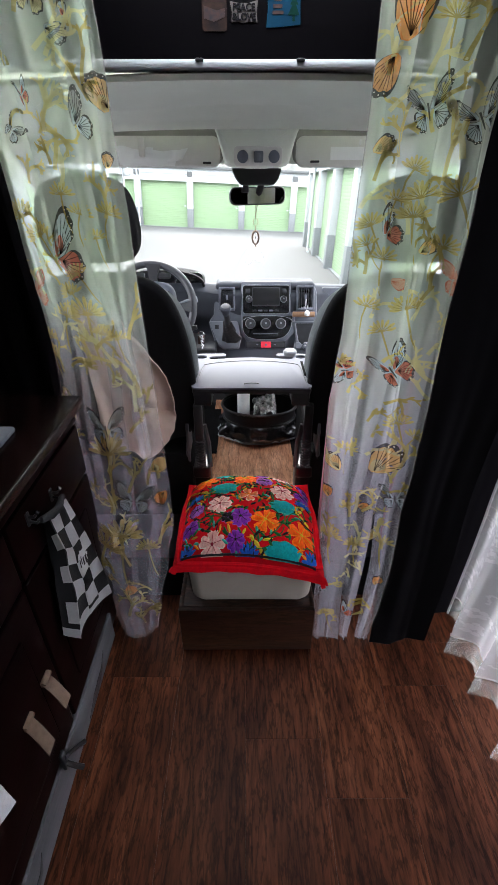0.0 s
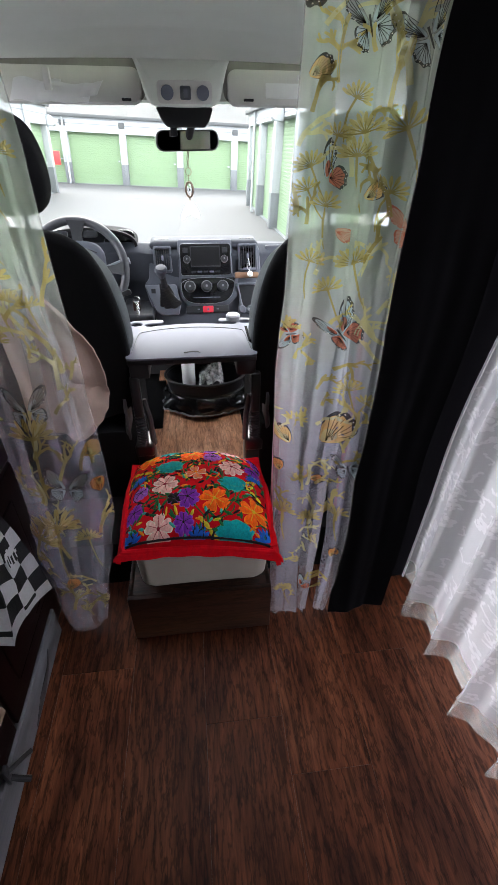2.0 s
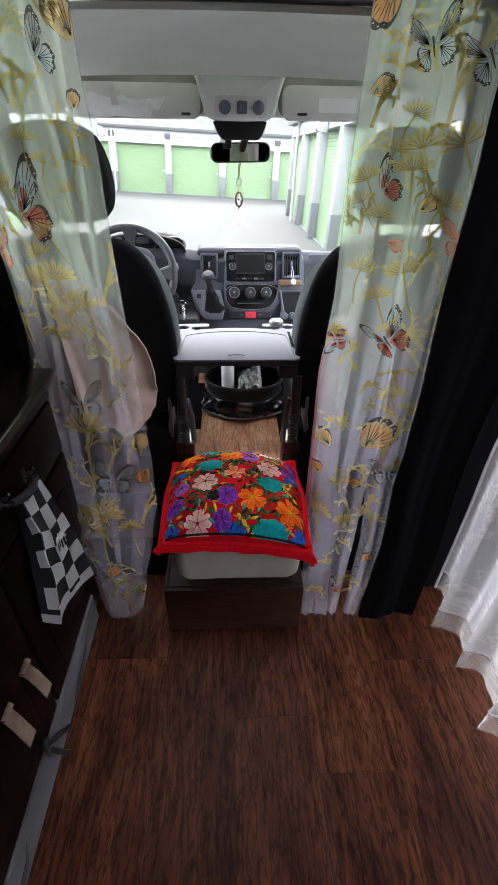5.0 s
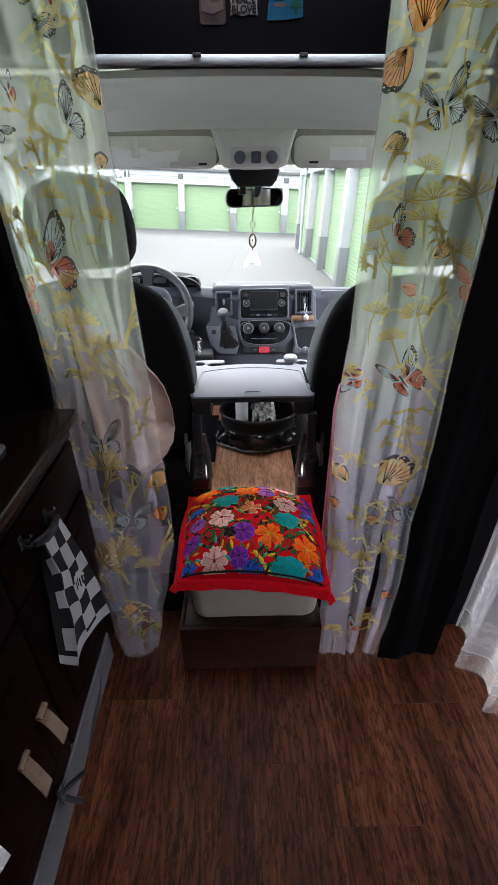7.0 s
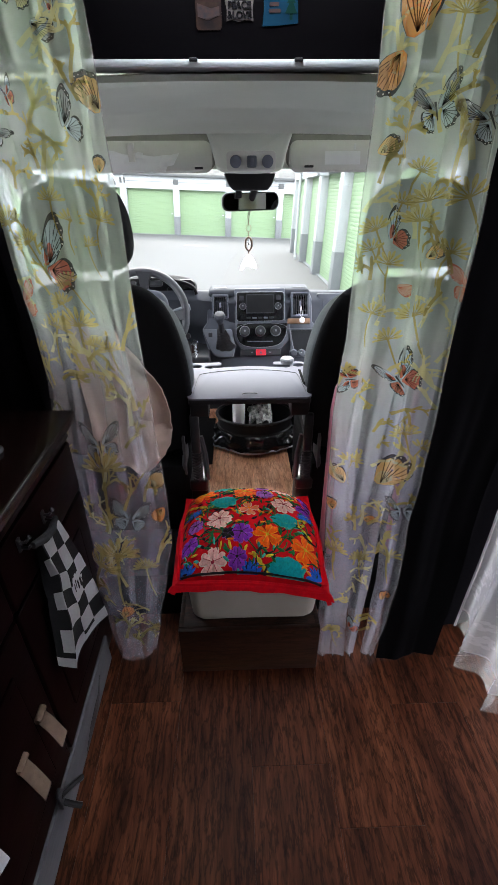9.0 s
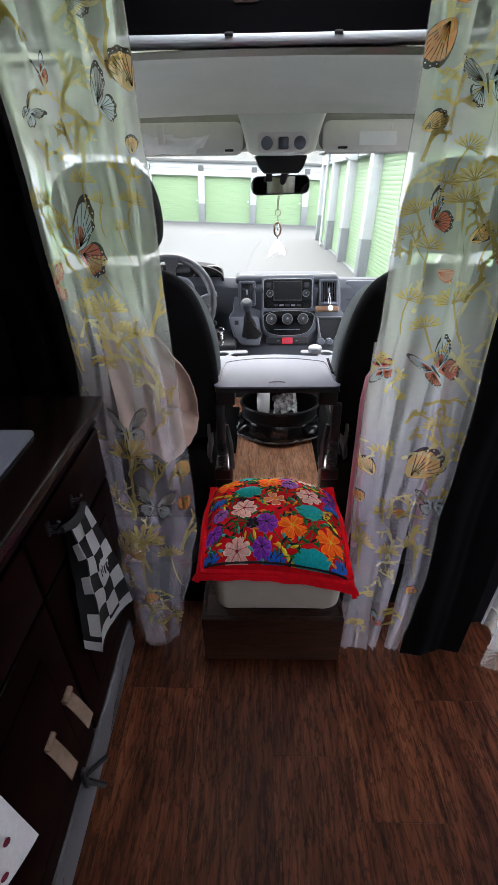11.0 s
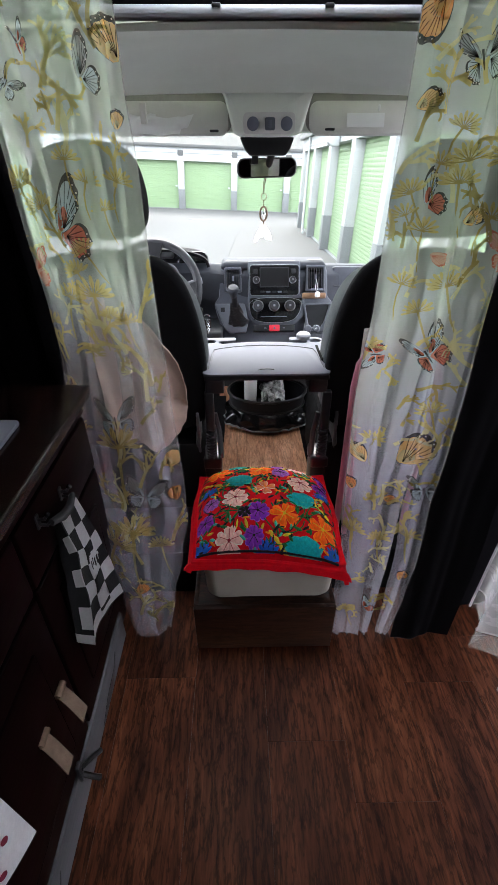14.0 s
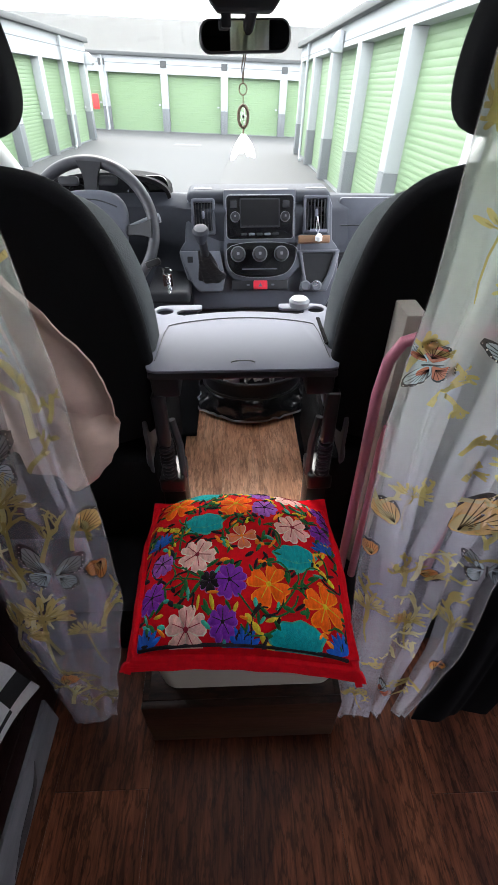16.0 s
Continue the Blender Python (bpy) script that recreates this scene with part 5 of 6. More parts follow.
class Voile:
    """A hanging sheer curtain with real pleats: panels that overlap a little, each tucked behind the one before it."""

    def __init__(self, left, right, lean, pleats, seed, skew, gaps=()):
        self.left, self.right, self.lean, self.pleats, self.seed, self.skew, self.gaps = left, right, lean, pleats, seed, skew, dict(gaps)

    def edges(self, z):
        wob = 0.004 * noise.noise((self.seed, z * 5, 0))
        return table(self.left, z) + wob, table(self.right, z) - wob

    def spans(self, z):
        """The panels at a height: where each begins and ends across the cloth, 0 to 1."""
        x0, x1 = self.edges(z)
        wide = x1 - x0
        cut = []
        for k, (p, w) in enumerate(self.pleats):
            q = p + 0.030 * math.sin(2.6 * z + self.seed + 1.9 * k) + 0.014 * math.sin(6.1 * z + k) + 0.006 * math.sin(15 * z + 2 * k)
            ww = w / wide * (0.75 + 0.35 * math.sin(1.7 * z + 2.3 * k))
            h = self.gaps.get(k, 0)
            if z < h:
                g = 0.105 * (1 - z / h) ** 0.7
                cut.append((q + g, q - g + ww * (z / h) ** 3))
            else:
                cut.append((q, q + ww))
        starts = [0.0] + [c[0] for c in cut]
        ends = [c[1] for c in cut] + [1.0]
        return list(zip(starts, ends))

    def depth(self, k, t, z):
        r = noise.noise((self.seed + 3.1 * k, z * 2.2, 1))
        d = 0.0065 + 0.003 * r
        return d * (1 - 2 * t) - (0.007 + 0.006 * r) * math.sin(math.pi * t) + 0.0022 * math.sin(9 * t + 5 * z + 2 * k) + 0.004 * noise.noise((t * 3 + k, z * 6, self.seed))

    def place(self, k, t, z):
        a, b = self.spans(z)[k]
        x0, x1 = self.edges(z)
        x = lerp(x0, x1, lerp(a, b, t))
        return Vector((x, self.base(x, z) + self.depth(k, t, z), z))

    def base(self, x, z):
        return table(self.lean, z) + self.skew(x, z)

    def on(self, x, z, up):
        """The front of the cloth at a place seen straight on."""
        x0, x1 = self.edges(z)
        q = min(1.0, max(0.0, (x - x0) / (x1 - x0)))
        sp = self.spans(z)
        k = 0
        while k < len(sp) - 1 and q >= min(sp[k][1], 1):
            k += 1
        a, b = sp[k]
        t = min(1.0, max(0.0, (q - a) / (b - a)))
        pt = self.place(k, t, max(z, 0.02))
        return pt + Vector((0, -0.0016 * up, 0))

    def cloth(self, top, hem, nz, per):
        bm = bmesh.new()
        rows = []
        for j in range(nz + 1):
            row = []
            for k in range(len(self.pleats) + 1):
                for i in range(per + 1):
                    v = j / nz
                    z0 = hem(k + i / per)
                    row.append((bm.verts.new(self.place(k, i / per, lerp(z0, top, v))), k))
            rows.append(row)
        for j in range(nz):
            sp = self.spans(lerp(0, top, (j + 0.5) / nz))
            for i in range(len(rows[0]) - 1):
                (a, ka), (b, kb), (c, _), (d, _) = rows[j][i], rows[j][i + 1], rows[j + 1][i + 1], rows[j + 1][i]
                if ka != kb and sp[kb][0] > sp[ka][1]:
                    continue
                bm.faces.new((a, b, c, d))
        return bm


def ribbon(cl, bm, x, z, pts, w, mi=0, up=1.0, taper=0.35):
    """A printed stroke with a round end."""
    row = []
    if len(pts) < 7:
        pts = [(lerp(a, c, k / 2), lerp(b, d, k / 2)) for (a, b), (c, d) in zip(pts, pts[1:]) for k in range(2)] + pts[-1:]
    n = len(pts)
    for i, (px, pz) in enumerate(pts):
        a, b = pts[max(0, i - 1)], pts[min(n - 1, i + 1)]
        dx, dz = b[0] - a[0], b[1] - a[1]
        l = math.hypot(dx, dz) or 1
        ww = w * (1 - taper * i / n) * (0.55 if i == n - 1 else 1)
        row.append((bm.verts.new(cl.on(x + px - dz / l * ww, z + pz + dx / l * ww, up)), bm.verts.new(cl.on(x + px + dz / l * ww, z + pz - dx / l * ww, up))))
    for (a, b), (c, d) in zip(row, row[1:]):
        bm.faces.new((a, b, d, c)).material_index = mi


def patch(cl, bm, x, z, outline, mi, up=1.0, root=None):
    cx, cz = root or (sum(p[0] for p in outline) / len(outline), sum(p[1] for p in outline) / len(outline))
    rings = [[bm.verts.new(cl.on(x + lerp(cx, a, s), z + lerp(cz, b, s), up)) for a, b in outline] for s in (1, 0.8, 0.6, 0.4, 0.2)]
    mid = bm.verts.new(cl.on(x + cx, z + cz, up))
    n = len(outline)
    for p, q in zip(rings, rings[1:]):
        for i in range(n):
            bm.faces.new((p[i], p[(i + 1) % n], q[(i + 1) % n], q[i])).material_index = mi
    for i in range(n):
        bm.faces.new((rings[-1][i], rings[-1][(i + 1) % n], mid)).material_index = mi


FORE = soft([(0.02, 0.04), (0.22, 0.46), (0.52, 0.84), (0.86, 1.04), (1.02, 0.98), (0.97, 0.78), (0.99, 0.62), (0.88, 0.50), (0.84, 0.34), (0.66, 0.24), (0.45, 0.06), (0.15, -0.02)], 1)
HIND = soft([(0.04, -0.03), (0.38, 0.03), (0.66, 0.10), (0.80, -0.06), (0.76, -0.24), (0.78, -0.40), (0.62, -0.48), (0.56, -0.66), (0.40, -0.64), (0.28, -0.72), (0.18, -0.48), (0.10, -0.22)], 1)
WING = soft([(0.02, 0.02), (0.10, 0.50), (0.32, 0.88), (0.52, 0.98), (0.62, 0.90), (0.78, 0.92), (0.84, 0.76), (0.97, 0.68), (0.94, 0.50), (1.0, 0.34), (0.80, 0.14), (0.45, -0.02)], 1)
TINTS = {"orange": ("outline", "orange", "amber"), "amber": ("outline", "amber", "pale"), "slate": ("outline", "slate", "sky"), "rust": ("outline", "sky", "rust"), "peach": ("rust", "peach", "peach")}


def butterfly_print(cl, parent, x, z, size, turn, tint, fold):
    """Wings with a dark scalloped margin, pale margin dots and dark veins."""
    bm = bmesh.new()
    if fold < 0:
        size = size * 0.8
    ca, sa = math.cos(turn), math.sin(turn)

    def rot(p):
        return (size * (p[0] * ca - p[1] * sa), size * (p[0] * sa + p[1] * ca))

    for sx in (1, -max(fold, 0)):
        if abs(sx) < 0.05:
            continue
        for k, wing in enumerate((WING,) if fold < 0 else (FORE, HIND)):
            o = [rot((a * sx, b)) for a, b in wing]
            root = (0.10, 0.04) if k == 0 else (0.10, -0.06)
            inner = [rot((lerp(root[0], a, 0.86) * sx, lerp(root[1], b, 0.86))) for a, b in wing]
            patch(cl, bm, x, z, inner, 1 + k, 1.0)
            ra = [bm.verts.new(cl.on(x + a, z + b, 1.1)) for a, b in o]
            rb = [bm.verts.new(cl.on(x + a, z + b, 1.1)) for a, b in inner]
            n = len(o)
            for i in range(n):
                bm.faces.new((ra[i], ra[(i + 1) % n], rb[(i + 1) % n], rb[i])).material_index = 0
            if k == 0:
                core = [rot((lerp(0.12, a, 0.42) * sx, lerp(0.08, b, 0.42))) for a, b in wing]
                patch(cl, bm, x, z, core, 2, 1.25)
            for a, b in wing[4:-4:2]:
                e = rot((lerp(root[0], a, 0.88) * sx, lerp(root[1], b, 0.88)))
                g = rot((0.20 * sx, root[1] * 1.6))
                ribbon(cl, bm, x, z, [g, ((e[0] + g[0]) / 2, (e[1] + g[1]) / 2), e], size * 0.011, 0, 1.5, 0.1)
            for a, b in wing[7:-5:2]:
                d = rot((lerp(root[0], a, 0.93) * sx, lerp(root[1], b, 0.93)))
                patch(cl, bm, x, z, [(d[0] + size * 0.020 * math.cos(q), d[1] + size * 0.020 * math.sin(q)) for q in (0, 1.26, 2.51, 3.77, 5.03)], 3, 2.0)
    if fold > 0.25:
        ribbon(cl, bm, x, z, [rot((0, 0.24)), rot((0, 0)), rot((0, -0.34))], size * 0.035, 0, 2.2)
    return part("butterfly_print", bm, [PRINTS[c] for c in TINTS[tint] + ("dot",)], parent, tint + " butterfly print", smooth=False)


def branch_print(cl, parent, x, z, size, turn, rng, tint):
    """A forked, antler-like spray with rounded tips."""
    bm = bmesh.new()

    def grow(px, pz, a, l, d, w):
        pts, bend = [(px, pz)], rng.uniform(-0.22, 0.22)
        for k in range(5):
            a += bend + rng.uniform(-0.12, 0.12)
            px, pz = px + l / 5 * math.cos(a), pz + l / 5 * math.sin(a)
            pts.append((px, pz))
        ribbon(cl, bm, x, z, pts, w, 0, 1.0 + 0.12 * d, 0.3)
        if d:
            for side in (-1, 1):
                if rng.random() < 0.9:
                    q = pts[rng.choice((2, 3, 4))]
                    grow(q[0], q[1], a + side * rng.uniform(0.35, 0.8), l * rng.uniform(0.5, 0.75), d - 1, w * 0.82)
    grow(0, 0, turn, size * 0.55, 3, 0.0028 + 0.013 * size)
    return part("branch_print", bm, PRINTS[tint], parent, "", smooth=False)


def umbel_print(cl, parent, x, z, size, turn, rng):
    """A flower head like a fan of small petals on a thin stalk."""
    bm = bmesh.new()
    n = rng.choice((8, 9, 10))
    for k in range(n):
        a = turn + (k / (n - 1) - 0.5) * 2.9
        l = size * rng.uniform(0.62, 0.78)
        e = (l * math.cos(a), l * math.sin(a) * 0.8)
        r, q = size * 0.30, size * 0.10
        patch(cl, bm, x, z, [(e[0] + r * math.cos(t) * math.cos(a) - q * math.sin(t) * math.sin(a), e[1] + r * math.cos(t) * math.sin(a) + q * math.sin(t) * math.cos(a)) for t in (0, 0.7, 1.57, 2.4, 3.14, 3.9, 4.71, 5.6)], 0, 1.3 + 0.05 * (k % 2))
        ribbon(cl, bm, x, z, [(0, 0), (e[0] * 0.5, e[1] * 0.5), e], size * 0.030, 1, 1.7, 0.2)
    c, d = -math.cos(turn), -math.sin(turn)
    ribbon(cl, bm, x, z, [(0, 0), (c * size * 0.7, d * size * 0.8), (c * size * 1.2 + 0.004, d * size * 1.7), (c * size * 1.6 + 0.012, d * size * 2.5)], size * 0.065, 1, 1.1, 0.4)
    return part("flower_print", bm, [PRINTS["straw"], PRINTS["olive"]], parent, "", smooth=False)


def sheer_curtain(cl, base, label, material, hem, flies, umbels, branches, seed, extra):
    c = thing("sheer_curtain", base, label, "curtain", "sheer butterfly curtains")
    part("cloth", cl.cloth(LH, hem, 80, 10), material, c, "sheer voile")
    last = len(cl.pleats)
    for k in range(last + 1):
        part("hem", tube([cl.place(k, i / 12, hem(k + i / 12)) for i in range(13)], 0.0016, 5), M_HEM, c)
    for k, t in ((0, 0.0), (last, 1.0)):
        part("selvedge", tube([cl.place(k, t, lerp(hem(k + t), LH, i / 60)) for i in range(61)], 0.0014, 5), M_HEM, c)
    rng = random.Random(seed)
    for f in flies:
        butterfly_print(cl, c, *f)
    for x, z, size in umbels:
        umbel_print(cl, c, x, z, size, rng.uniform(0.9, 2.2), rng)
    for x, z, size, turn in branches:
        branch_print(cl, c, x, z, size, turn, rng, rng.choice(("olive", "straw", "straw", "pale")))
    for k in range(extra):
        z = 0.08 + 1.6 * ((k + rng.random()) / extra)
        x0, x1 = cl.edges(z)
        branch_print(cl, c, lerp(x0, x1, rng.uniform(0.1, 0.9)), z, rng.uniform(0.06, 0.13), rng.uniform(0.8, 2.3), rng, rng.choice(("pale", "straw", "olive")))
    return c


LH = 1.84
# x, z, size, turn, tint, fold
LEFT_FLIES = [
    (-0.392, 1.632, 0.031, -0.3, "amber", 0.9), (-0.379, 1.598, 0.048, -1.2, "slate", -1), (-0.455, 1.5, 0.025, 0.3, "rust", 0.3), (-0.284, 1.465, 0.076, 1.2, "amber", -1), (-0.358, 1.448, 0.049, 0.55, "slate", 0),
    (-0.5, 1.448, 0.03, -0.9, "slate", 0.5), (-0.304, 1.375, 0.036, 0.55, "amber", -1), (-0.46, 1.199, 0.09, 0.3, "rust", 0), (-0.556, 1.113, 0.054, 0.1, "peach", 0), (-0.574, 0.86, 0.03, 0.3, "rust", 1),
    (-0.401, 0.768, 0.058, 0.1, "slate", 0.9), (-0.294, 0.644, 0.074, -0.1, "amber", -1), (-0.344, 0.555, 0.058, -0.15, "slate", 1), (-0.245, 0.592, 0.061, 3.3, "orange", -1), (-0.408, 0.211, 0.064, 0.1, "orange", -1),
    (-0.341, 1.606, 0.025, 0.7, "rust", -1),
]
# x, z, size
LEFT_UMBELS = [
    (-0.468, 1.062, 0.044), (-0.406, 1.072, 0.052), (-0.38, 1.023, 0.03), (-0.434, 1.122, 0.035), (-0.375, 1.294, 0.028),
    (-0.316, 1.294, 0.031), (-0.531, 1.285, 0.047), (-0.488, 1.247, 0.04), (-0.349, 1.245, 0.026), (-0.408, 1.168, 0.034),
    (-0.403, 0.695, 0.066), (-0.393, 0.433, 0.071), (-0.451, 0.392, 0.068), (-0.315, 0.393, 0.039), (-0.551, 0.989, 0.041),
    (-0.341, 1.011, 0.03), (-0.407, 1.331, 0.03),
]
# x, z, size, turn
LEFT_BRANCHES = [
    (-0.408, 1.376, 0.133, 1.2), (-0.415, 1.455, 0.104, 1.0), (-0.367, 1.409, 0.095, 2.0), (-0.383, 1.554, 0.108, 1.3), (-0.353, 0.936, 0.185, 1.9),
    (-0.305, 0.854, 0.237, 1.5), (-0.402, 0.983, 0.151, 1.2), (-0.409, 0.644, 0.15, 1.3), (-0.315, 0.818, 0.175, 1.8), (-0.519, 0.902, 0.129, 1.9),
    (-0.484, 1.351, 0.102, 1.5), (-0.406, 0.114, 0.175, 1.5), (-0.362, 0.112, 0.155, 1.2), (-0.281, 0.411, 0.16, 1.5), (-0.314, 1.01, 0.164, 1.4),
    (-0.488, 0.923, 0.111, 1.1), (-0.323, 1.514, 0.1, 1.6), (-0.409, 0.508, 0.121, 1.1),
]
left_cloth = Voile([(0, -0.445), (0.12, -0.462), (0.35, -0.505), (0.86, -0.545), (1.25, -0.556), (1.84, -0.60)],
                   [(0, -0.330), (0.19, -0.295), (0.37, -0.257), (0.48, -0.234), (0.57, -0.238), (0.68, -0.248), (0.83, -0.260), (1.0, -0.270), (1.28, -0.272), (1.43, -0.279), (1.84, -0.287)],
                   [(0, 1.12), (0.26, 1.137), (0.55, 1.18), (0.68, 1.215), (0.95, 1.265), (1.3, 1.245), (1.84, 1.22)],
                   [(0.06, 0.048), (0.27, 0.056), (0.53, 0.052), (0.74, 0.022), (0.84, 0.036)], 1.7, lambda x, z: max(0.0, -0.42 - x) * 0.55)
sheer_curtain(left_cloth, (-0.38, 1.15, 0.0), "sheer yellow voile curtain printed with butterflies, hanging straight", M_VEIL,
              lambda q: 0.012 + 0.07 * (q / 6) ** 2 + 0.006 * math.sin(3 * q), LEFT_FLIES, LEFT_UMBELS, LEFT_BRANCHES, 4, 40)
RIGHT_FLIES = [
    (0.261, 1.561, 0.101, 0.62, "orange", -1), (0.263, 1.556, 0.078, 3.35, "orange", -1), (0.23, 1.406, 0.047, -0.25, "amber", -1), (0.318, 1.468, 0.048, 0.3, "slate", 0.6), (0.406, 1.452, 0.051, 0.5, "slate", 0.7),
    (0.272, 1.256, 0.047, 0.7, "rust", 0), (0.34, 1.228, 0.047, -0.2, "amber", -1), (0.43, 1.18, 0.047, 0.2, "peach", 0.8), (0.298, 1.174, 0.039, -1.2, "peach", -1), (0.228, 0.953, 0.038, 2.0, "rust", 0.8),
    (0.331, 0.966, 0.06, 0.7, "rust", 0.5), (0.311, 0.67, 0.123, 0.15, "amber", -1), (0.242, 0.654, 0.07, 1.4, "amber", -1), (0.221, 0.556, 0.049, 1.0, "orange", -1), (0.3, 0.553, 0.041, -0.8, "orange", -1),
    (0.393, 0.6, 0.049, 0.2, "slate", 0.8), (0.372, 0.283, 0.048, 0.4, "orange", -1), (0.297, 0.135, 0.039, 0.8, "rust", 0),
]
RIGHT_UMBELS = [
    (0.338, 1.593, 0.035), (0.331, 1.328, 0.038), (0.322, 1.293, 0.036), (0.288, 1.323, 0.026), (0.397, 1.334, 0.044),
    (0.246, 1.276, 0.031), (0.242, 1.239, 0.025), (0.277, 1.212, 0.031), (0.31, 1.376, 0.029), (0.256, 1.111, 0.032),
    (0.34, 1.112, 0.039), (0.297, 1.057, 0.034), (0.366, 0.829, 0.037), (0.408, 0.797, 0.033), (0.253, 0.732, 0.032),
    (0.231, 0.431, 0.039), (0.302, 0.419, 0.035), (0.374, 0.446, 0.038), (0.241, 0.131, 0.029), (0.386, 1.239, 0.032),
]
RIGHT_BRANCHES = [
    (0.389, 1.393, 0.189, 1.6), (0.364, 1.361, 0.16, 1.4), (0.279, 1.422, 0.114, 1.7), (0.254, 1.47, 0.078, 0.9), (0.425, 1.009, 0.155, 1.9),
    (0.429, 0.949, 0.146, 2.9), (0.419, 0.907, 0.1, 2.4), (0.241, 1.357, 0.096, 1.4), (0.224, 1.198, 0.118, 1.3), (0.316, 0.533, 0.103, 0.8),
    (0.23, 0.394, 0.108, 1.2), (0.303, 0.4, 0.124, 1.3), (0.252, 0.541, 0.104, 0.1), (0.387, 0.7, 0.142, 1.1), (0.204, 0.934, 0.119, 1.3),
    (0.364, 1.536, 0.124, 1.4), (0.309, 1.52, 0.117, 1.2), (0.376, 0.427, 0.122, 1.4), (0.355, 1.088, 0.119, 1.3), (0.302, 0.725, 0.111, 0.9),
    (0.223, 1.307, 0.099, 1.3),
]
right_cloth = Voile([(0, 0.203), (0.15, 0.200), (0.4, 0.210), (0.62, 0.206), (0.8, 0.202), (0.95, 0.206), (1.06, 0.212), (1.3, 0.220), (1.84, 0.226)],
                    [(0, 0.392), (0.2, 0.408), (0.37, 0.410), (0.55, 0.414), (0.7, 0.422), (0.97, 0.424), (1.25, 0.424), (1.4, 0.424), (1.84, 0.460)],
                    [(0, 1.11), (0.3, 1.125), (0.6, 1.165), (0.95, 1.17), (1.84, 1.19)],
                    [(0.06, 0.030), (0.23, 0.036), (0.40, 0.040), (0.55, 0.016), (0.66, 0.038), (0.87, 0.020)], 0.4, lambda x, z: -0.36 * (x - 0.31) * min(1.0, z / 0.5), gaps=((2, 0.40), (4, 0.66)))
sheer_curtain(right_cloth, (0.32, 1.15, 0.0), "sheer white voile curtain printed with orange butterflies, gathered in folds", M_VEILWHITE,
              lambda q: 0.010 + 0.012 * abs(math.sin(1.3 * q)), RIGHT_FLIES, RIGHT_UMBELS, RIGHT_BRANCHES, 9, 36)

# blackout curtains behind the voile at both sides
blk = drape([(0, 0.402), (0.3, 0.404), (0.6, 0.404), (0.8, 0.404), (1.0, 0.42)], [(0, 0.592), (0.25, 0.612), (0.6, 0.655), (1.0, 0.70)], 1.14, 0.006, LH, 0.8, 0.012, 3.9, [(0, 1.105), (0.4, 1.150), (1, 1.20)])
bc = thing("blackout_curtain", (0.5, 1.15, 0), "heavy black blackout curtain falling to the floor", "curtain", "blackout curtains")
part("cloth", sheet(blk, 70, 40, thick=0.004), M_BLACKCLOTH, bc)
blk2 = drape([(0, 0.60), (0.3, 0.615), (1.0, 0.67)], [(0, 0.93), (1.0, 0.95)], 1.22, 0.006, LH, 2.2, 0.016, 2.1)
bc = thing("blackout_curtain", (0.75, 1.22, 0), "heavy black blackout curtain against the door post", "curtain", "blackout curtains")
part("cloth", sheet(blk2, 60, 30, thick=0.004), M_BLACKCLOTH, bc)
blk3 = drape([(0, -0.94), (1.0, -0.94)], [(0, -0.545), (0.3, -0.550), (0.6, -0.56), (1.0, -0.62)], 1.345, 0.72, LH, 4.0, 0.014, 1.1)
bc = thing("blackout_curtain", (-0.72, 1.26, 0.87), "heavy black blackout curtain hanging over the worktop", "curtain", "blackout curtains")
part("cloth", sheet(blk3, 60, 30, thick=0.004), M_BLACKCLOTH, bc)
rod = thing("curtain_rod", (0, 1.18, LH), "black curtain rod across the cab opening", "curtain rod")
part("rod", tube([(-0.945, 1.18, LH + 0.004), (0.945, 1.18, LH + 0.004)], 0.008, 10), M_BLACKPLAS, rod)

# ---- lace curtain at the sliding door ----
lace_rows = [(0, 0.672), (0.3, 0.688), (1.0, 0.785)]


def lace_f(u, v):
    """u runs from the cab end back along the door, v up."""
    y = lerp(1.165, -0.35, u) + 0.012 * noise.noise((u * 9, v * 2, 3))
    ph = 2 * math.pi * 9.5 * u
    a = 0.030 * lerp(1.15, 0.55, v)
    x = table(lace_rows, v) + a * math.sin(ph + 1.1 * noise.noise((u * 3, v * 2, 5))) + 0.35 * a * math.sin(2.1 * ph + 1) - 0.018 * (u - 0.3) * (1 - v)
    z = lerp(0.012 + 0.040 * max(0, math.sin(ph * 0.5 + 2)) * (1 - v) + 0.05 * min(1, u * 2.2), 1.66, v)
    return Vector((x, y + 0.4 * a * math.cos(ph), z))


lc = thing("lace_curtain", (0.72, 0.4, 0.0), "white lace curtain with flower stitching over the sliding door", "curtain")
part("net", sheet(lambda u, v: lace_f(u, lerp(0.055, 1, v)), 150, 40), M_LACE, lc, "white lace net")
part("hem_band", sheet(lambda u, v: lace_f(u, lerp(0.0, 0.055, v)), 150, 4), M_HEM, lc, "thin grey hem band")
part("hem_cord", tube([lace_f(k / 150, 0.055) + Vector((-0.001, 0, 0)) for k in range(151)], 0.0026, 5), M_LACEMOTIF, lc)
part("front_edge", tube([lace_f(0, k / 50) for k in range(51)], 0.004, 5), M_LACEMOTIF, lc)
rng = random.Random(21)


class Lace:
    """Stitched motifs lie on the net: dx along it, dy up, in metres about (u, v)."""

    def __init__(self, f, width, height):
        self.f, self.w, self.h = f, width, height

    def on(self, x, z, up):
        return self.f(min(1, max(0, x / self.w)), min(1, max(0, z / self.h))) + Vector((-0.0015 * up, 0, 0))


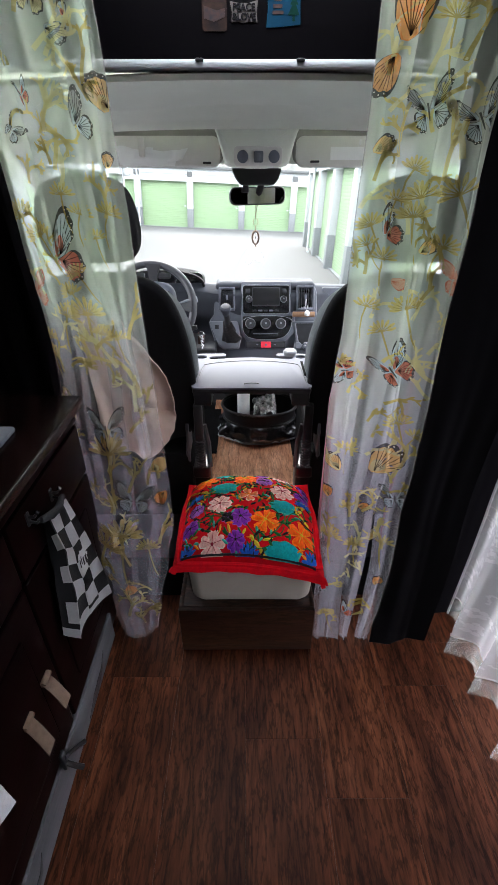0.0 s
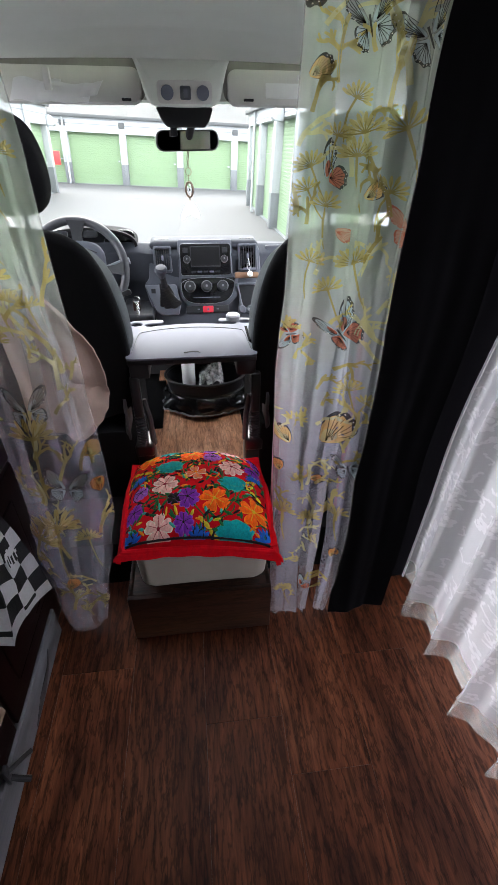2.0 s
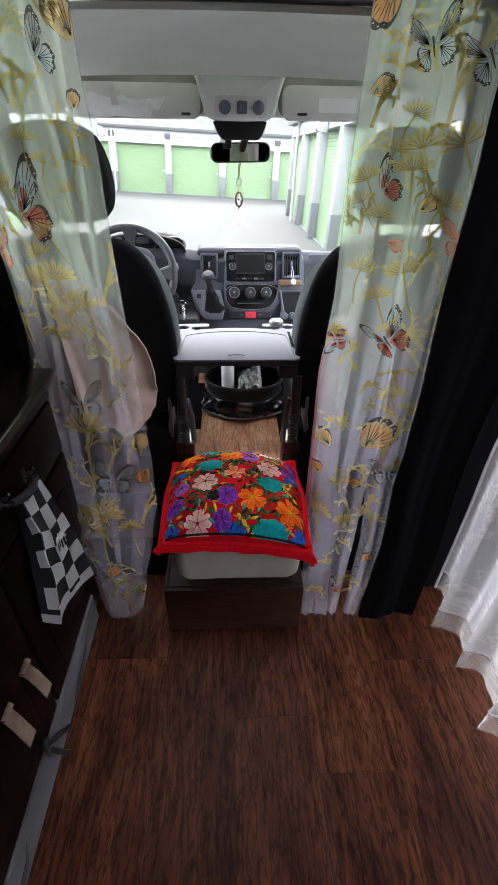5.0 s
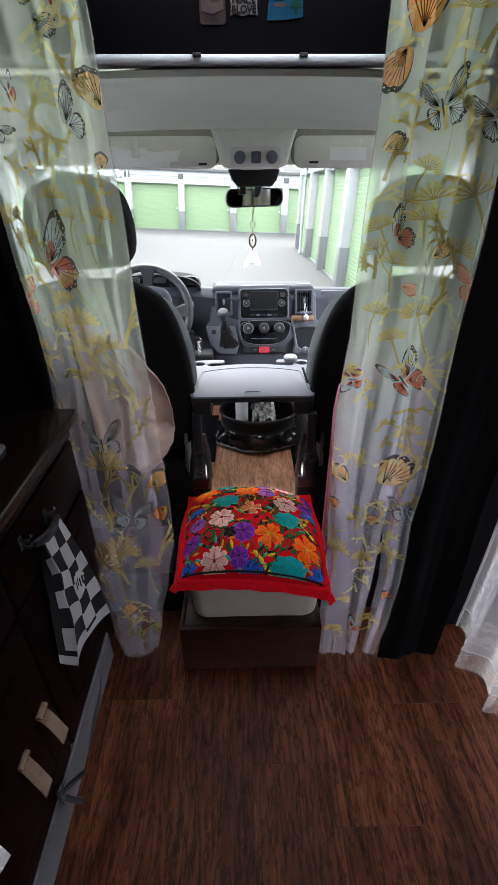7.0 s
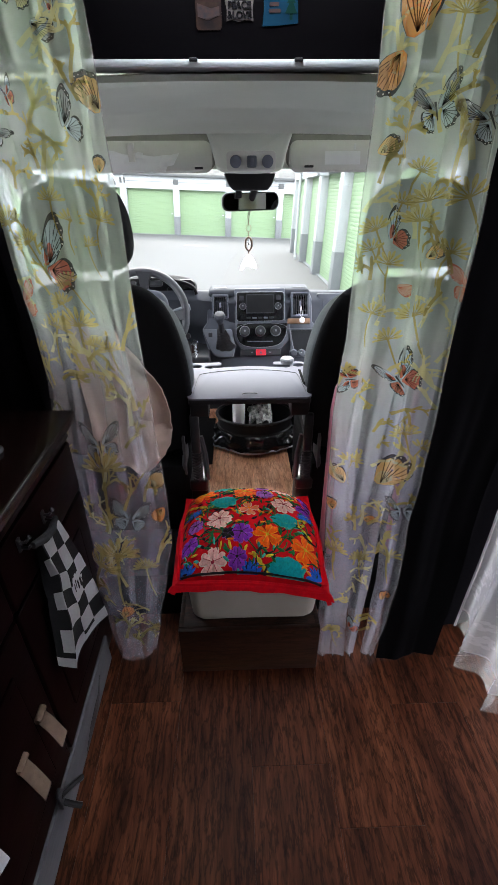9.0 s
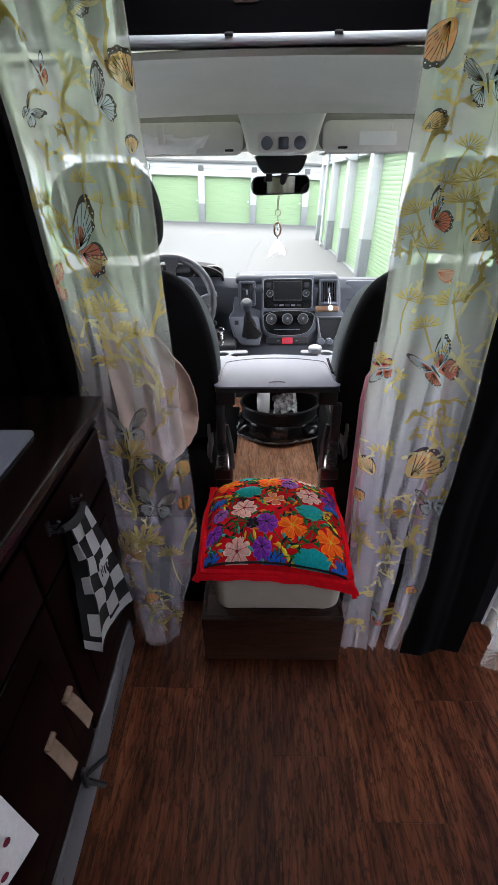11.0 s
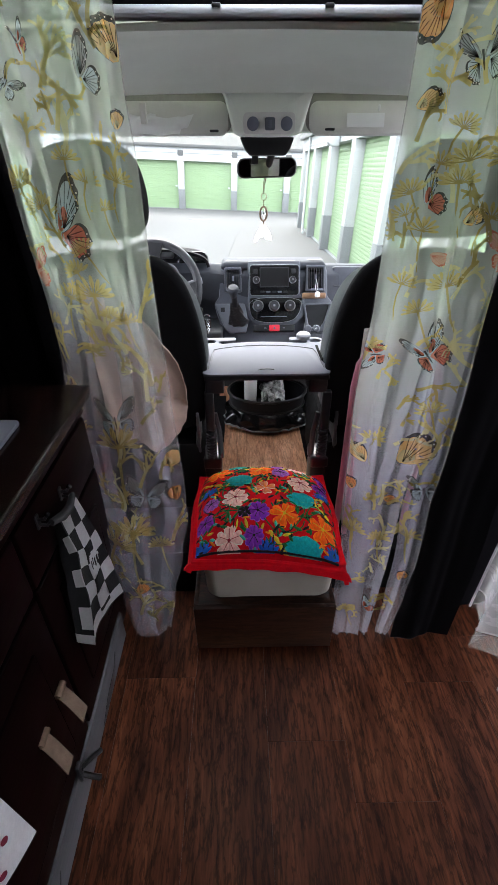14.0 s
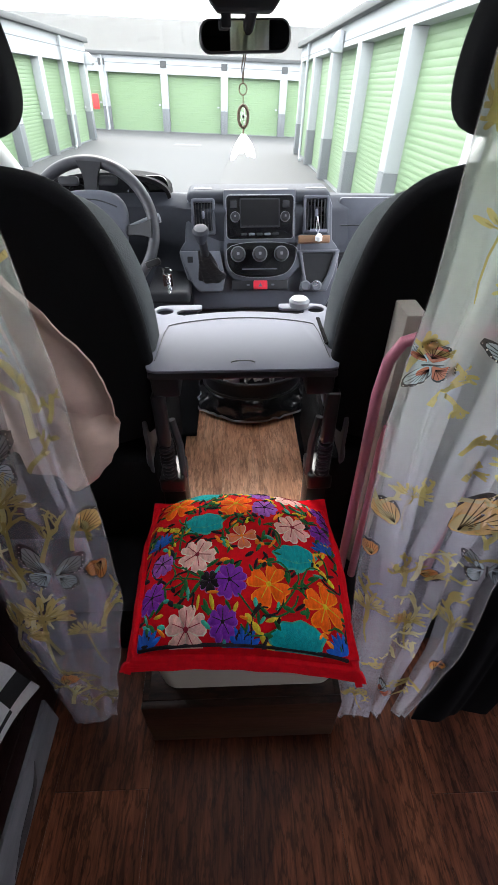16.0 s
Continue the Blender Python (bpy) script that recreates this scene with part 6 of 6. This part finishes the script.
lcl = Lace(lace_f, 2.0, 1.65)
for k in range(640):
    u, v = rng.uniform(0.005, 0.45), rng.uniform(0.07, 0.75)
    bm = bmesh.new()
    s = rng.uniform(0.012, 0.022)
    if k % 3:
        a0 = rng.uniform(0, 6.28)
        pts = [(s * 2.2 * (t - 0.5) * math.cos(a0) + s * 0.7 * math.sin(5 * t) * math.sin(a0), s * 2.2 * (t - 0.5) * math.sin(a0) - s * 0.7 * math.sin(5 * t) * math.cos(a0)) for t in np.linspace(0, 1, 8)]
        ribbon(lcl, bm, u * 2.0, v * 1.65, pts, s * 0.16)
        for q in pts[1::2]:
            patch(lcl, bm, u * 2.0, v * 1.65, [(q[0] + s * 0.32 * math.cos(t), q[1] + s * 0.22 * math.sin(t)) for t in np.linspace(0, 5.5, 7)], 0, 1.4)
        part("stitched_leaf", bm, M_LACEMOTIF, lc, smooth=False)
    else:
        for i in range(5):
            a = 2 * math.pi * i / 5 + k
            patch(lcl, bm, u * 2.0, v * 1.65, [(s * 0.75 * math.cos(a) + s * 0.5 * math.cos(t), s * 0.75 * math.sin(a) + s * 0.42 * math.sin(t)) for t in np.linspace(0, 5.5, 7)], 0, 1.0 + 0.1 * i)
        part("stitched_flower", bm, M_LACEMOTIF, lc, smooth=False)

# ---- kitchen cabinet ----
cab = thing("kitchen_cabinet", (-0.71, 0.2, 0), "dark mahogany kitchen cabinet with drawers", "cabinet")
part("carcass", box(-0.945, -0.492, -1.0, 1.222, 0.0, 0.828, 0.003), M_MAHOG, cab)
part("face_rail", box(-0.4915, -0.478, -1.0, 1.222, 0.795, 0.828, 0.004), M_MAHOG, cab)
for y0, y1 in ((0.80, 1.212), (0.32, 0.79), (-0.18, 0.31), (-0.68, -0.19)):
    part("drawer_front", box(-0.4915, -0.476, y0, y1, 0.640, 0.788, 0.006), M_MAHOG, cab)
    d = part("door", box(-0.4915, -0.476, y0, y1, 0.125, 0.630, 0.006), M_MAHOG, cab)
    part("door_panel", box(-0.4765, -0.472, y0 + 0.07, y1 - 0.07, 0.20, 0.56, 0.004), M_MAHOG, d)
base = thing("baseboard", (-0.48, 0.2, 0), "scuffed white painted board along the cabinet foot", "baseboard", **STRUCT)
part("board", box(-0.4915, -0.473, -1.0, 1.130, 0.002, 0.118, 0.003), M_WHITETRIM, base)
for y, l in ((0.93, 0.09), (0.47, 0.06)):
    part("chipped_patch", prism([(y - l, 0.012), (y - l * 0.3, 0.042), (y + l * 0.6, 0.050), (y + l, 0.082), (y + l * 0.7, 0.036), (y, 0.012)], 0.001, Matrix(((0, 0, 1, -0.472), (1, 0, 0, 0), (0, 1, 0, 0), (0, 0, 0, 1)))), M_BLACKPLAS, base, "dark torn patch")
top = thing("worktop", (-0.7, 0.2, 0.83), "dark walnut worktop with a stepped edge", "worktop")
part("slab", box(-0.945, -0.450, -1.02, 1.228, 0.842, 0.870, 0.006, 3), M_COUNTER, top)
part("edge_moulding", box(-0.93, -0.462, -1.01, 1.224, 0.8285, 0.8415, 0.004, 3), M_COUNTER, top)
brd = thing("cutting_board", (-0.72, 0.8, 0.87), "pale grey cutting board on the worktop", "cutting board")
part("body", prism(rounded(-0.90, -0.524, 0.50, 1.048, 0.012), 0.010, pose(0, 0, 0.8805, 0, 0, 0.8), bevel=0.003), M_BOARD, brd)


# hooks and towels
def hook(y, z):
    h = thing("coat_hook", (-0.476, y, z), "small black double hook screwed to the cabinet", "hook", "cabinet hooks")
    part("plate", box(-0.4755, -0.471, y - 0.007, y + 0.007, z - 0.018, z + 0.015, 0.002), M_BLACKPLAS, h)
    part("upper_prong", tube([(-0.471, y, z + 0.004), (-0.459, y, z + 0.005), (-0.452, y, z + 0.014)], [0.0035, 0.0035, 0.003], 8), M_BLACKPLAS, h)
    part("ball", lathe([(0.002, -0.006), (0.006, 0), (0.002, 0.006)], 10, Matrix.Translation((-0.451, y, z + 0.017))), M_GLOSSBLACK, h)
    part("lower_prong", tube([(-0.471, y, z - 0.008), (-0.457, y, z - 0.011), (-0.451, y, z - 0.003)], [0.0035, 0.0035, 0.003], 8), M_BLACKPLAS, h)


hook(0.872, 0.752)
hook(0.985, 0.728)
tow = thing("checked_towel", (-0.46, 0.92, 0.3), "black and white checked kitchen towel hanging on hooks", "towel")


TOWEL = ((0.0, ((-0.464, 0.905, 0.705), (-0.464, 0.888, 0.623), (-0.462, 0.866, 0.541), (-0.460, 0.833, 0.422))),
         (0.34, ((-0.440, 0.890, 0.738), (-0.432, 0.896, 0.632), (-0.430, 0.882, 0.521), (-0.428, 0.843, 0.392))),
         (0.62, ((-0.456, 0.965, 0.712), (-0.457, 0.985, 0.545), (-0.457, 0.988, 0.420), (-0.455, 0.970, 0.318))),
         (1.0, ((-0.452, 1.005, 0.700), (-0.447, 1.051, 0.545), (-0.447, 1.086, 0.404), (-0.445, 1.111, 0.241))))


def towel(u, v, dx=0.0):
    """u across from the near fold, v down; the cloth hangs from two hooks in loose folds."""
    def down(col):
        k = min(2, int(v * 3))
        return Vector(col[k]).lerp(Vector(col[k + 1]), v * 3 - k)
    rows = [(w, down(c)) for w, c in TOWEL]
    p = Vector([table([(w, q[i]) for w, q in rows], u) for i in range(3)])
    p.x += 0.004 * math.sin(u * 19 + 2 * v) * v + 0.004 * noise.noise((u * 4, v * 5, 1)) - dx
    return p


nu, nv = 48, 80
bm = sheet(lambda u, v: towel(u, v), nu, nv)
bm.faces.ensure_lookup_table()
for k, f in enumerate(bm.faces):
    i, j = k % nu, k // nu
    # first nine columns stay black: shade on the near fold, painted in
    f.material_index = 0 if j > 74 else 1 if i < 9 else 0 if ((i - 9) // 10 + j // 12) % 2 else 1
bmesh.ops.solidify(bm, geom=bm.faces[:], thickness=0.003)
part("cloth", bm, [M_TOWELW, M_TOWELK], tow)
part("loop", tube([(-0.448, 0.872, 0.748), (-0.440, 0.905, 0.735), (-0.442, 0.945, 0.722), (-0.448, 0.985, 0.724)], [0.007, 0.010, 0.009, 0.006], 10), M_TOWELK, tow, "black bunched top between the hooks")
part("monogram", sheet(lambda u, v: towel(lerp(0.60, 0.84, u), lerp(0.36, 0.56, v), -0.004) if (u - 0.5) ** 2 + (v - 0.5) ** 2 < 0.27 else towel(0.72, 0.46, -0.002), 14, 14), M_TOWELW, tow, "round white patch")
for a, b, c in ((0.63, 0.66, 0.42), (0.68, 0.70, 0.40), (0.72, 0.75, 0.43), (0.77, 0.80, 0.44)):
    part("patch_bar", sheet(lambda u, v: towel(lerp(a, b, u), lerp(c, c + 0.08, v), -0.0065), 3, 6), M_TOWELK, tow)
dot = thing("dotted_towel", (-0.45, 0.35, 0.4), "white tea towel with dark red dots hanging from the cabinet", "towel")


def dotted(u, v, dx=0.0):
    y = lerp(0.10, 0.492, u)
    z = lerp(0.79, 0.446 + min(0.20, 0.62 * (0.492 - y)), v)
    return Vector((-0.455 + 0.034 * v + 0.006 * math.sin(u * 8) * v - dx, y, z))


part("cloth", sheet(lambda u, v: dotted(u, v), 30, 24, thick=0.003), M_TOWELW, dot)
for i in range(6):
    for j in range(7):
        u0, v0 = (i + 0.5 + 0.5 * (j % 2)) / 6.6, (j + 0.5) / 7
        bm = bmesh.new()
        vs = [bm.verts.new(dotted(u0 + 0.017 * math.cos(t), v0 + 0.022 * math.sin(t), -0.005)) for t in np.linspace(0, 6.283, 13)[:-1]]
        bm.faces.new(vs)
        part("dot", bm, M_DOT, dot)


def strap(y, z):
    s = thing("strap_pull", (-0.476, y, z), "worn tan leather strap pull on a drawer", "drawer pull", "strap pulls")
    part("strap", sheet(lambda u, v: Vector((-0.474 + 0.062 * v, y + lerp(0.0, 0.030, u) - 0.036 * v, z - 0.030 * v + 0.012 * math.sin(3.0 * v))), 6, 10, thick=0.003), M_LEATHER, s)
    part("end_roll", tube([(-0.470, y - 0.002, z), (-0.470, y + 0.032, z)], 0.008, 10), M_LEATHER, s)


strap(0.725, 0.395)
strap(0.632, 0.398)
lat = thing("door_latch", (-0.472, 0.70, 0.1), "black plastic two-pronged latch on the white board", "latch")
part("base", box(-0.4725, -0.462, 0.680, 0.700, 0.10, 0.165, 0.003), M_BLACKPLAS, lat)
part("prong", tube([(-0.465, 0.690, 0.145), (-0.450, 0.725, 0.120), (-0.440, 0.745, 0.105)], 0.007, 8), M_BLACKPLAS, lat)
part("prong", tube([(-0.465, 0.690, 0.120), (-0.445, 0.690, 0.105), (-0.428, 0.692, 0.092)], 0.007, 8), M_BLACKPLAS, lat)

# ---- things beside the seats ----
cl = thing("draped_cloth", (-0.29, 1.36, 0.6), "beige cotton cloth draped over the driver's seat back", "cloth")
part("cloth", sheet(lambda u, v: Vector((lerp(-0.50, table([(0, -0.320), (0.06, -0.289), (0.14, -0.262), (0.22, -0.243), (0.32, -0.237), (0.44, -0.235), (0.53, -0.242), (0.62, -0.252), (0.71, -0.272), (0.78, -0.298), (1, -0.36)], v), u), 1.44 - 0.085 * math.sin(1.57 * u) * (1 - 0.4 * v) + 0.010 * math.sin(13 * u + 5 * v) + 0.016 * noise.noise((u * 5, v * 2.2, 3)) + 0.030 * max(0.0, 1 - abs(v - 0.30 - 0.25 * (1 - u)) / 0.07) * u, lerp(0.590, 1.02, v) + 0.02 * (1 - u))), 24, 24, thick=0.003), M_BEIGE, cl)
pk = thing("folding_chair", (0.3, 1.4, 0.0), "dusty pink metal folding chair leaning behind the seat", "folding chair")
pts = [(0.253, 1.40, 0.20), (0.252, 1.40, 0.40), (0.250, 1.40, 0.66), (0.249, 1.40, 0.77), (0.256, 1.40, 0.84), (0.275, 1.40, 0.875), (0.31, 1.40, 0.887), (0.44, 1.40, 0.887), (0.48, 1.40, 0.86), (0.49, 1.40, 0.78), (0.49, 1.40, 0.20)]
part("outer_tube", tube(pts, 0.0108, 12), M_PINK, pk)
part("slot", box(0.2765, 0.2815, 1.388, 1.3925, 0.70, 0.735, 0.001), M_DASHDK, pk)
part("inner_tube", tube([(0.280, 1.385, 0.20), (0.279, 1.385, 0.45), (0.276, 1.385, 0.66), (0.280, 1.385, 0.70)], 0.010, 10), M_PINK, pk)
bx = thing("carton", (0.36, 1.35, 0.2), "plain pale carton standing behind the passenger seat", "carton")
part("body", box(0.280, 0.318, 1.425, 1.495, 0.20, 0.912, 0.004), M_TUB, bx)


# ---- yard outside ----
def ext(ob):
    ob.matrix_world = EXT @ ob.matrix_world if ob.type != "EMPTY" else EXT @ Matrix.Translation(ob.location)
    return ob


ground = solo("ground", sheet(lambda u, v: Vector((lerp(-400, 400, u), lerp(-300, 500, v), 0)), 8, 8), M_CONC, "pale worn concrete yard", "yard", **STRUCT)
ext(ground)
M_PATCH = mat("grey tarmac patch", (0.053, 0.053, 0.055), 0.9, color2=(0.045, 0.045, 0.047), scale=1.2, bump=0.2, bscale=40)
ob = solo("pavement_patch", prism([(-14, 7), (-0.6, 7.0), (-0.2, 16.0), (0.1, 19.5), (-5.0, 20.5), (-14, 21)], 0.01, Matrix.Translation((0, 0, 0.006))), M_PATCH, "slightly darker concrete lane", "pavement", **STRUCT)
ext(ob)
ob = solo("drain_cover", prism(rounded(-2.2, -1.2, 21.3, 21.6, 0.05), 0.01, Matrix.Translation((0, 0, 0.008))), M_GREYWALL, "dark drain cover in the yard", "drain cover", **STRUCT)
ext(ob)

DOORH, PL = 2.15, 0.90


def shutter_mesh(w, high):
    def f(u, v):
        z = high * v
        return Vector((w * (u - 0.5), 0.011 * (1 - abs(math.sin(z * math.pi / 0.082)) ** 0.4), z))
    return mesh_of(sheet(f, 1, 280), "shutter", M_GREEN)


def unit(m, w, parent, share, high, plinth=PL, pillar=0.32, deep=0.22):
    """One storage unit's bay in its own frame: x along the front, y into the building."""
    for name, key, mk in (("shutter", ("s", w), lambda: shutter_mesh(w - pillar, high)),
                          ("pillar", ("p", pillar), lambda: mesh_of(box(-pillar / 2, pillar / 2, -deep, 0.10, plinth, high, 0.01), "pillar", M_WHITEWALL)),
                          ("plinth", ("q", pillar), lambda: mesh_of(box(-pillar / 2 - 0.006, pillar / 2 + 0.006, -deep - 0.006, 0.10, 0, plinth, 0.01), "plinth", M_GREYWALL)),
                          ("threshold", ("t", w), lambda: mesh_of(box(-(w - pillar) / 2, (w - pillar) / 2, -0.10, 0.05, 0, 0.025), "threshold", M_GREYWALL)),
                          ("number_plate", ("n", 0), lambda: mesh_of(box(-0.14, 0.14, -deep - 0.025, -deep - 0.005, 2.36, 2.60, 0.005), "number_plate", [M_ROOF])),
                          ("latch", ("l", w), lambda: mesh_of(box((w - pillar) / 2 - 0.16, (w - pillar) / 2 - 0.06, -0.07, -0.01, 1.0, 1.06, 0.01), "latch", M_LAMPGREY))):
        if key not in share:
            share[key] = mk()
        if name == "number_plate" and not share.get("plates"):
            continue
        ob = new(name, share[key])
        ob.parent = parent
        off = w / 2 if name in ("pillar", "plinth", "number_plate") else 0
        ob.matrix_local = m @ Matrix.Translation((off, 0, 0))


def building(name, base, turn, bays, w, label, top=2.72, roof=None, deep=6.0, plates=False, high=DOORH):
    b = thing(name, base, label, "building", "storage buildings")
    b.matrix_world = EXT @ Matrix.Translation(base) @ pose(0, 0, 0, 0, 0, turn)
    n = len(bays)
    lo, hi = bays[0] - w / 2 - 0.16, bays[-1] + w / 2 + 0.16

    def sub(nm, bm, mt, lab=""):
        ob = new(nm, mesh_of(bm, nm, mt))
        ob.parent = b
        return tagged(ob, lab)

    sub("wall", box(lo, hi, -0.22, 0.10, high, top), M_WHITEWALL, "white plastered band above the shutters")
    sub("back_wall", box(lo, hi, 0.10, deep, 0, top), M_WHITEWALL)
    sub("first_pillar", box(lo, lo + 0.32, -0.22, 0.099, PL, high, 0.01), M_WHITEWALL)
    sub("first_plinth", box(lo - 0.006, lo + 0.326, -0.226, 0.099, 0, PL, 0.01), M_GREYWALL)
    sub("gutter", box(lo - 0.05, hi + 0.05, -0.36, -0.20, top, top + 0.14, 0.02), M_ROOF, "grey eaves gutter")
    sub("groove", box(lo, hi, -0.2225, -0.21, top - 0.26, top - 0.235), M_GREYWALL)
    r = bmesh.new()
    rise = roof or 0.5
    v = [r.verts.new(p) for p in ((lo - 0.1, -0.34, top + 0.13), (hi + 0.1, -0.34, top + 0.13), (hi + 0.1, deep, top + rise), (lo - 0.1, deep, top + rise))]
    f = r.faces.new(v)
    bmesh.ops.solidify(r, geom=[f], thickness=0.06)
    sub("roof", r, M_ROOF, "grey sheet roof")
    share = {"plates": plates}
    for x in bays:
        unit(Matrix.Translation((x, 0, 0)), w, b, share, high)
    return b


# far row faces the van; two side rows line the lane
building("storage_building", (0, 26.9, 0), 0, [-15.30 + 2.72 * k for k in range(10)], 2.72, "row of storage units with light green shutters across the yard", roof=1.75, plates=True)
rb = building("storage_building", (2.49, 11.9, 0), -90, [-6.58 + 2.82 * k for k in range(6)], 2.82, "row of storage units with light green shutters along the lane", top=2.90, high=2.56)
lb = building("storage_building", (-5.5, 14.2, 0), 90, [-8.3 + 2.45 * k for k in range(7)], 2.45, "row of storage units with light green shutters beside the lane", top=2.85, high=2.28)


def downpipe(x, y, h):
    p = thing("downpipe", (0, 0, 0), "white rainwater downpipe on the storage building", "downpipe", "downpipes")
    p.matrix_world = EXT @ Matrix.Translation((x, y, 0))
    ob = new("pipe", mesh_of(tube([(0, 0, h), (0, 0, 0.16), (0, -0.04, 0.08), (0, -0.16, 0.05)], 0.045, 10), "pipe", M_WHITEWALL))
    ob.parent = p


downpipe(-5.75, 26.62, 2.75)
downpipe(2.21, 17.9, 2.90)
downpipe(-5.2, 18.75, 2.85)


def wall_lamp(x, y, z, s):
    p = thing("wall_lamp", (0, 0, 0), "grey wedge-shaped wall lamp on the storage building", "wall lamp", "wall lamps")
    p.matrix_world = EXT @ Matrix.Translation((x, y, z))
    ob = new("housing", mesh_of(prism([(0, 0.16), (s * 0.10, 0.18), (s * 0.30, -0.10), (s * 0.20, -0.18), (0, -0.18)], 0.34, Matrix(((1, 0, 0, 0), (0, 0, 1, 0.17), (0, 1, 0, 0), (0, 0, 0, 1))), bevel=0.02), "housing", M_LAMPGREY))
    ob.parent = p


wall_lamp(2.26, 13.1, 2.66, -1)
wall_lamp(-5.27, 21.9, 2.42, 1)
sg = thing("warning_sign", (0, 0, 0), "plain red warning sign on the corner pillar", "sign")
sg.matrix_world = EXT @ Matrix.Translation((-6.23, 26.60, 1.06))
ob = new("plate", mesh_of(box(-0.145, 0.145, 0, 0.02, -0.28, 0.28, 0.004), "plate", M_SIGNRED))
ob.parent = sg

# ---- floor planks, last ----
rng = random.Random(8)
W = 0.21
share = {}
for c in range(-5, 5):
    x0 = -0.02 + c * W
    if x0 < -0.66 or x0 > 0.94:
        continue
    joint = {-2: 0.98, -1: 0.28, 0: 0.798, 1: 0.658, 2: 0.95}.get(c, rng.uniform(0.1, 1.1))
    y = joint - 1.22 * 3
    while y < 1.45:
        a, b = max(y, -1.69), min(y + 1.22, 1.42)
        y += 1.22
        if b - a < 0.02:
            continue
        key = (round(b - a, 3), x0 + W > 0.95)
        if key not in share:
            share[key] = mesh_of(box(0.0002, min(W, 0.949 - x0) - 0.0002, 0.0002, b - a - 0.0002, -0.011, 0, 0.0007, 1), "plank", M_PLANK)
        ob = new("plank", share[key])
        ob.location = (x0, a, 0)
        ob.parent = floor
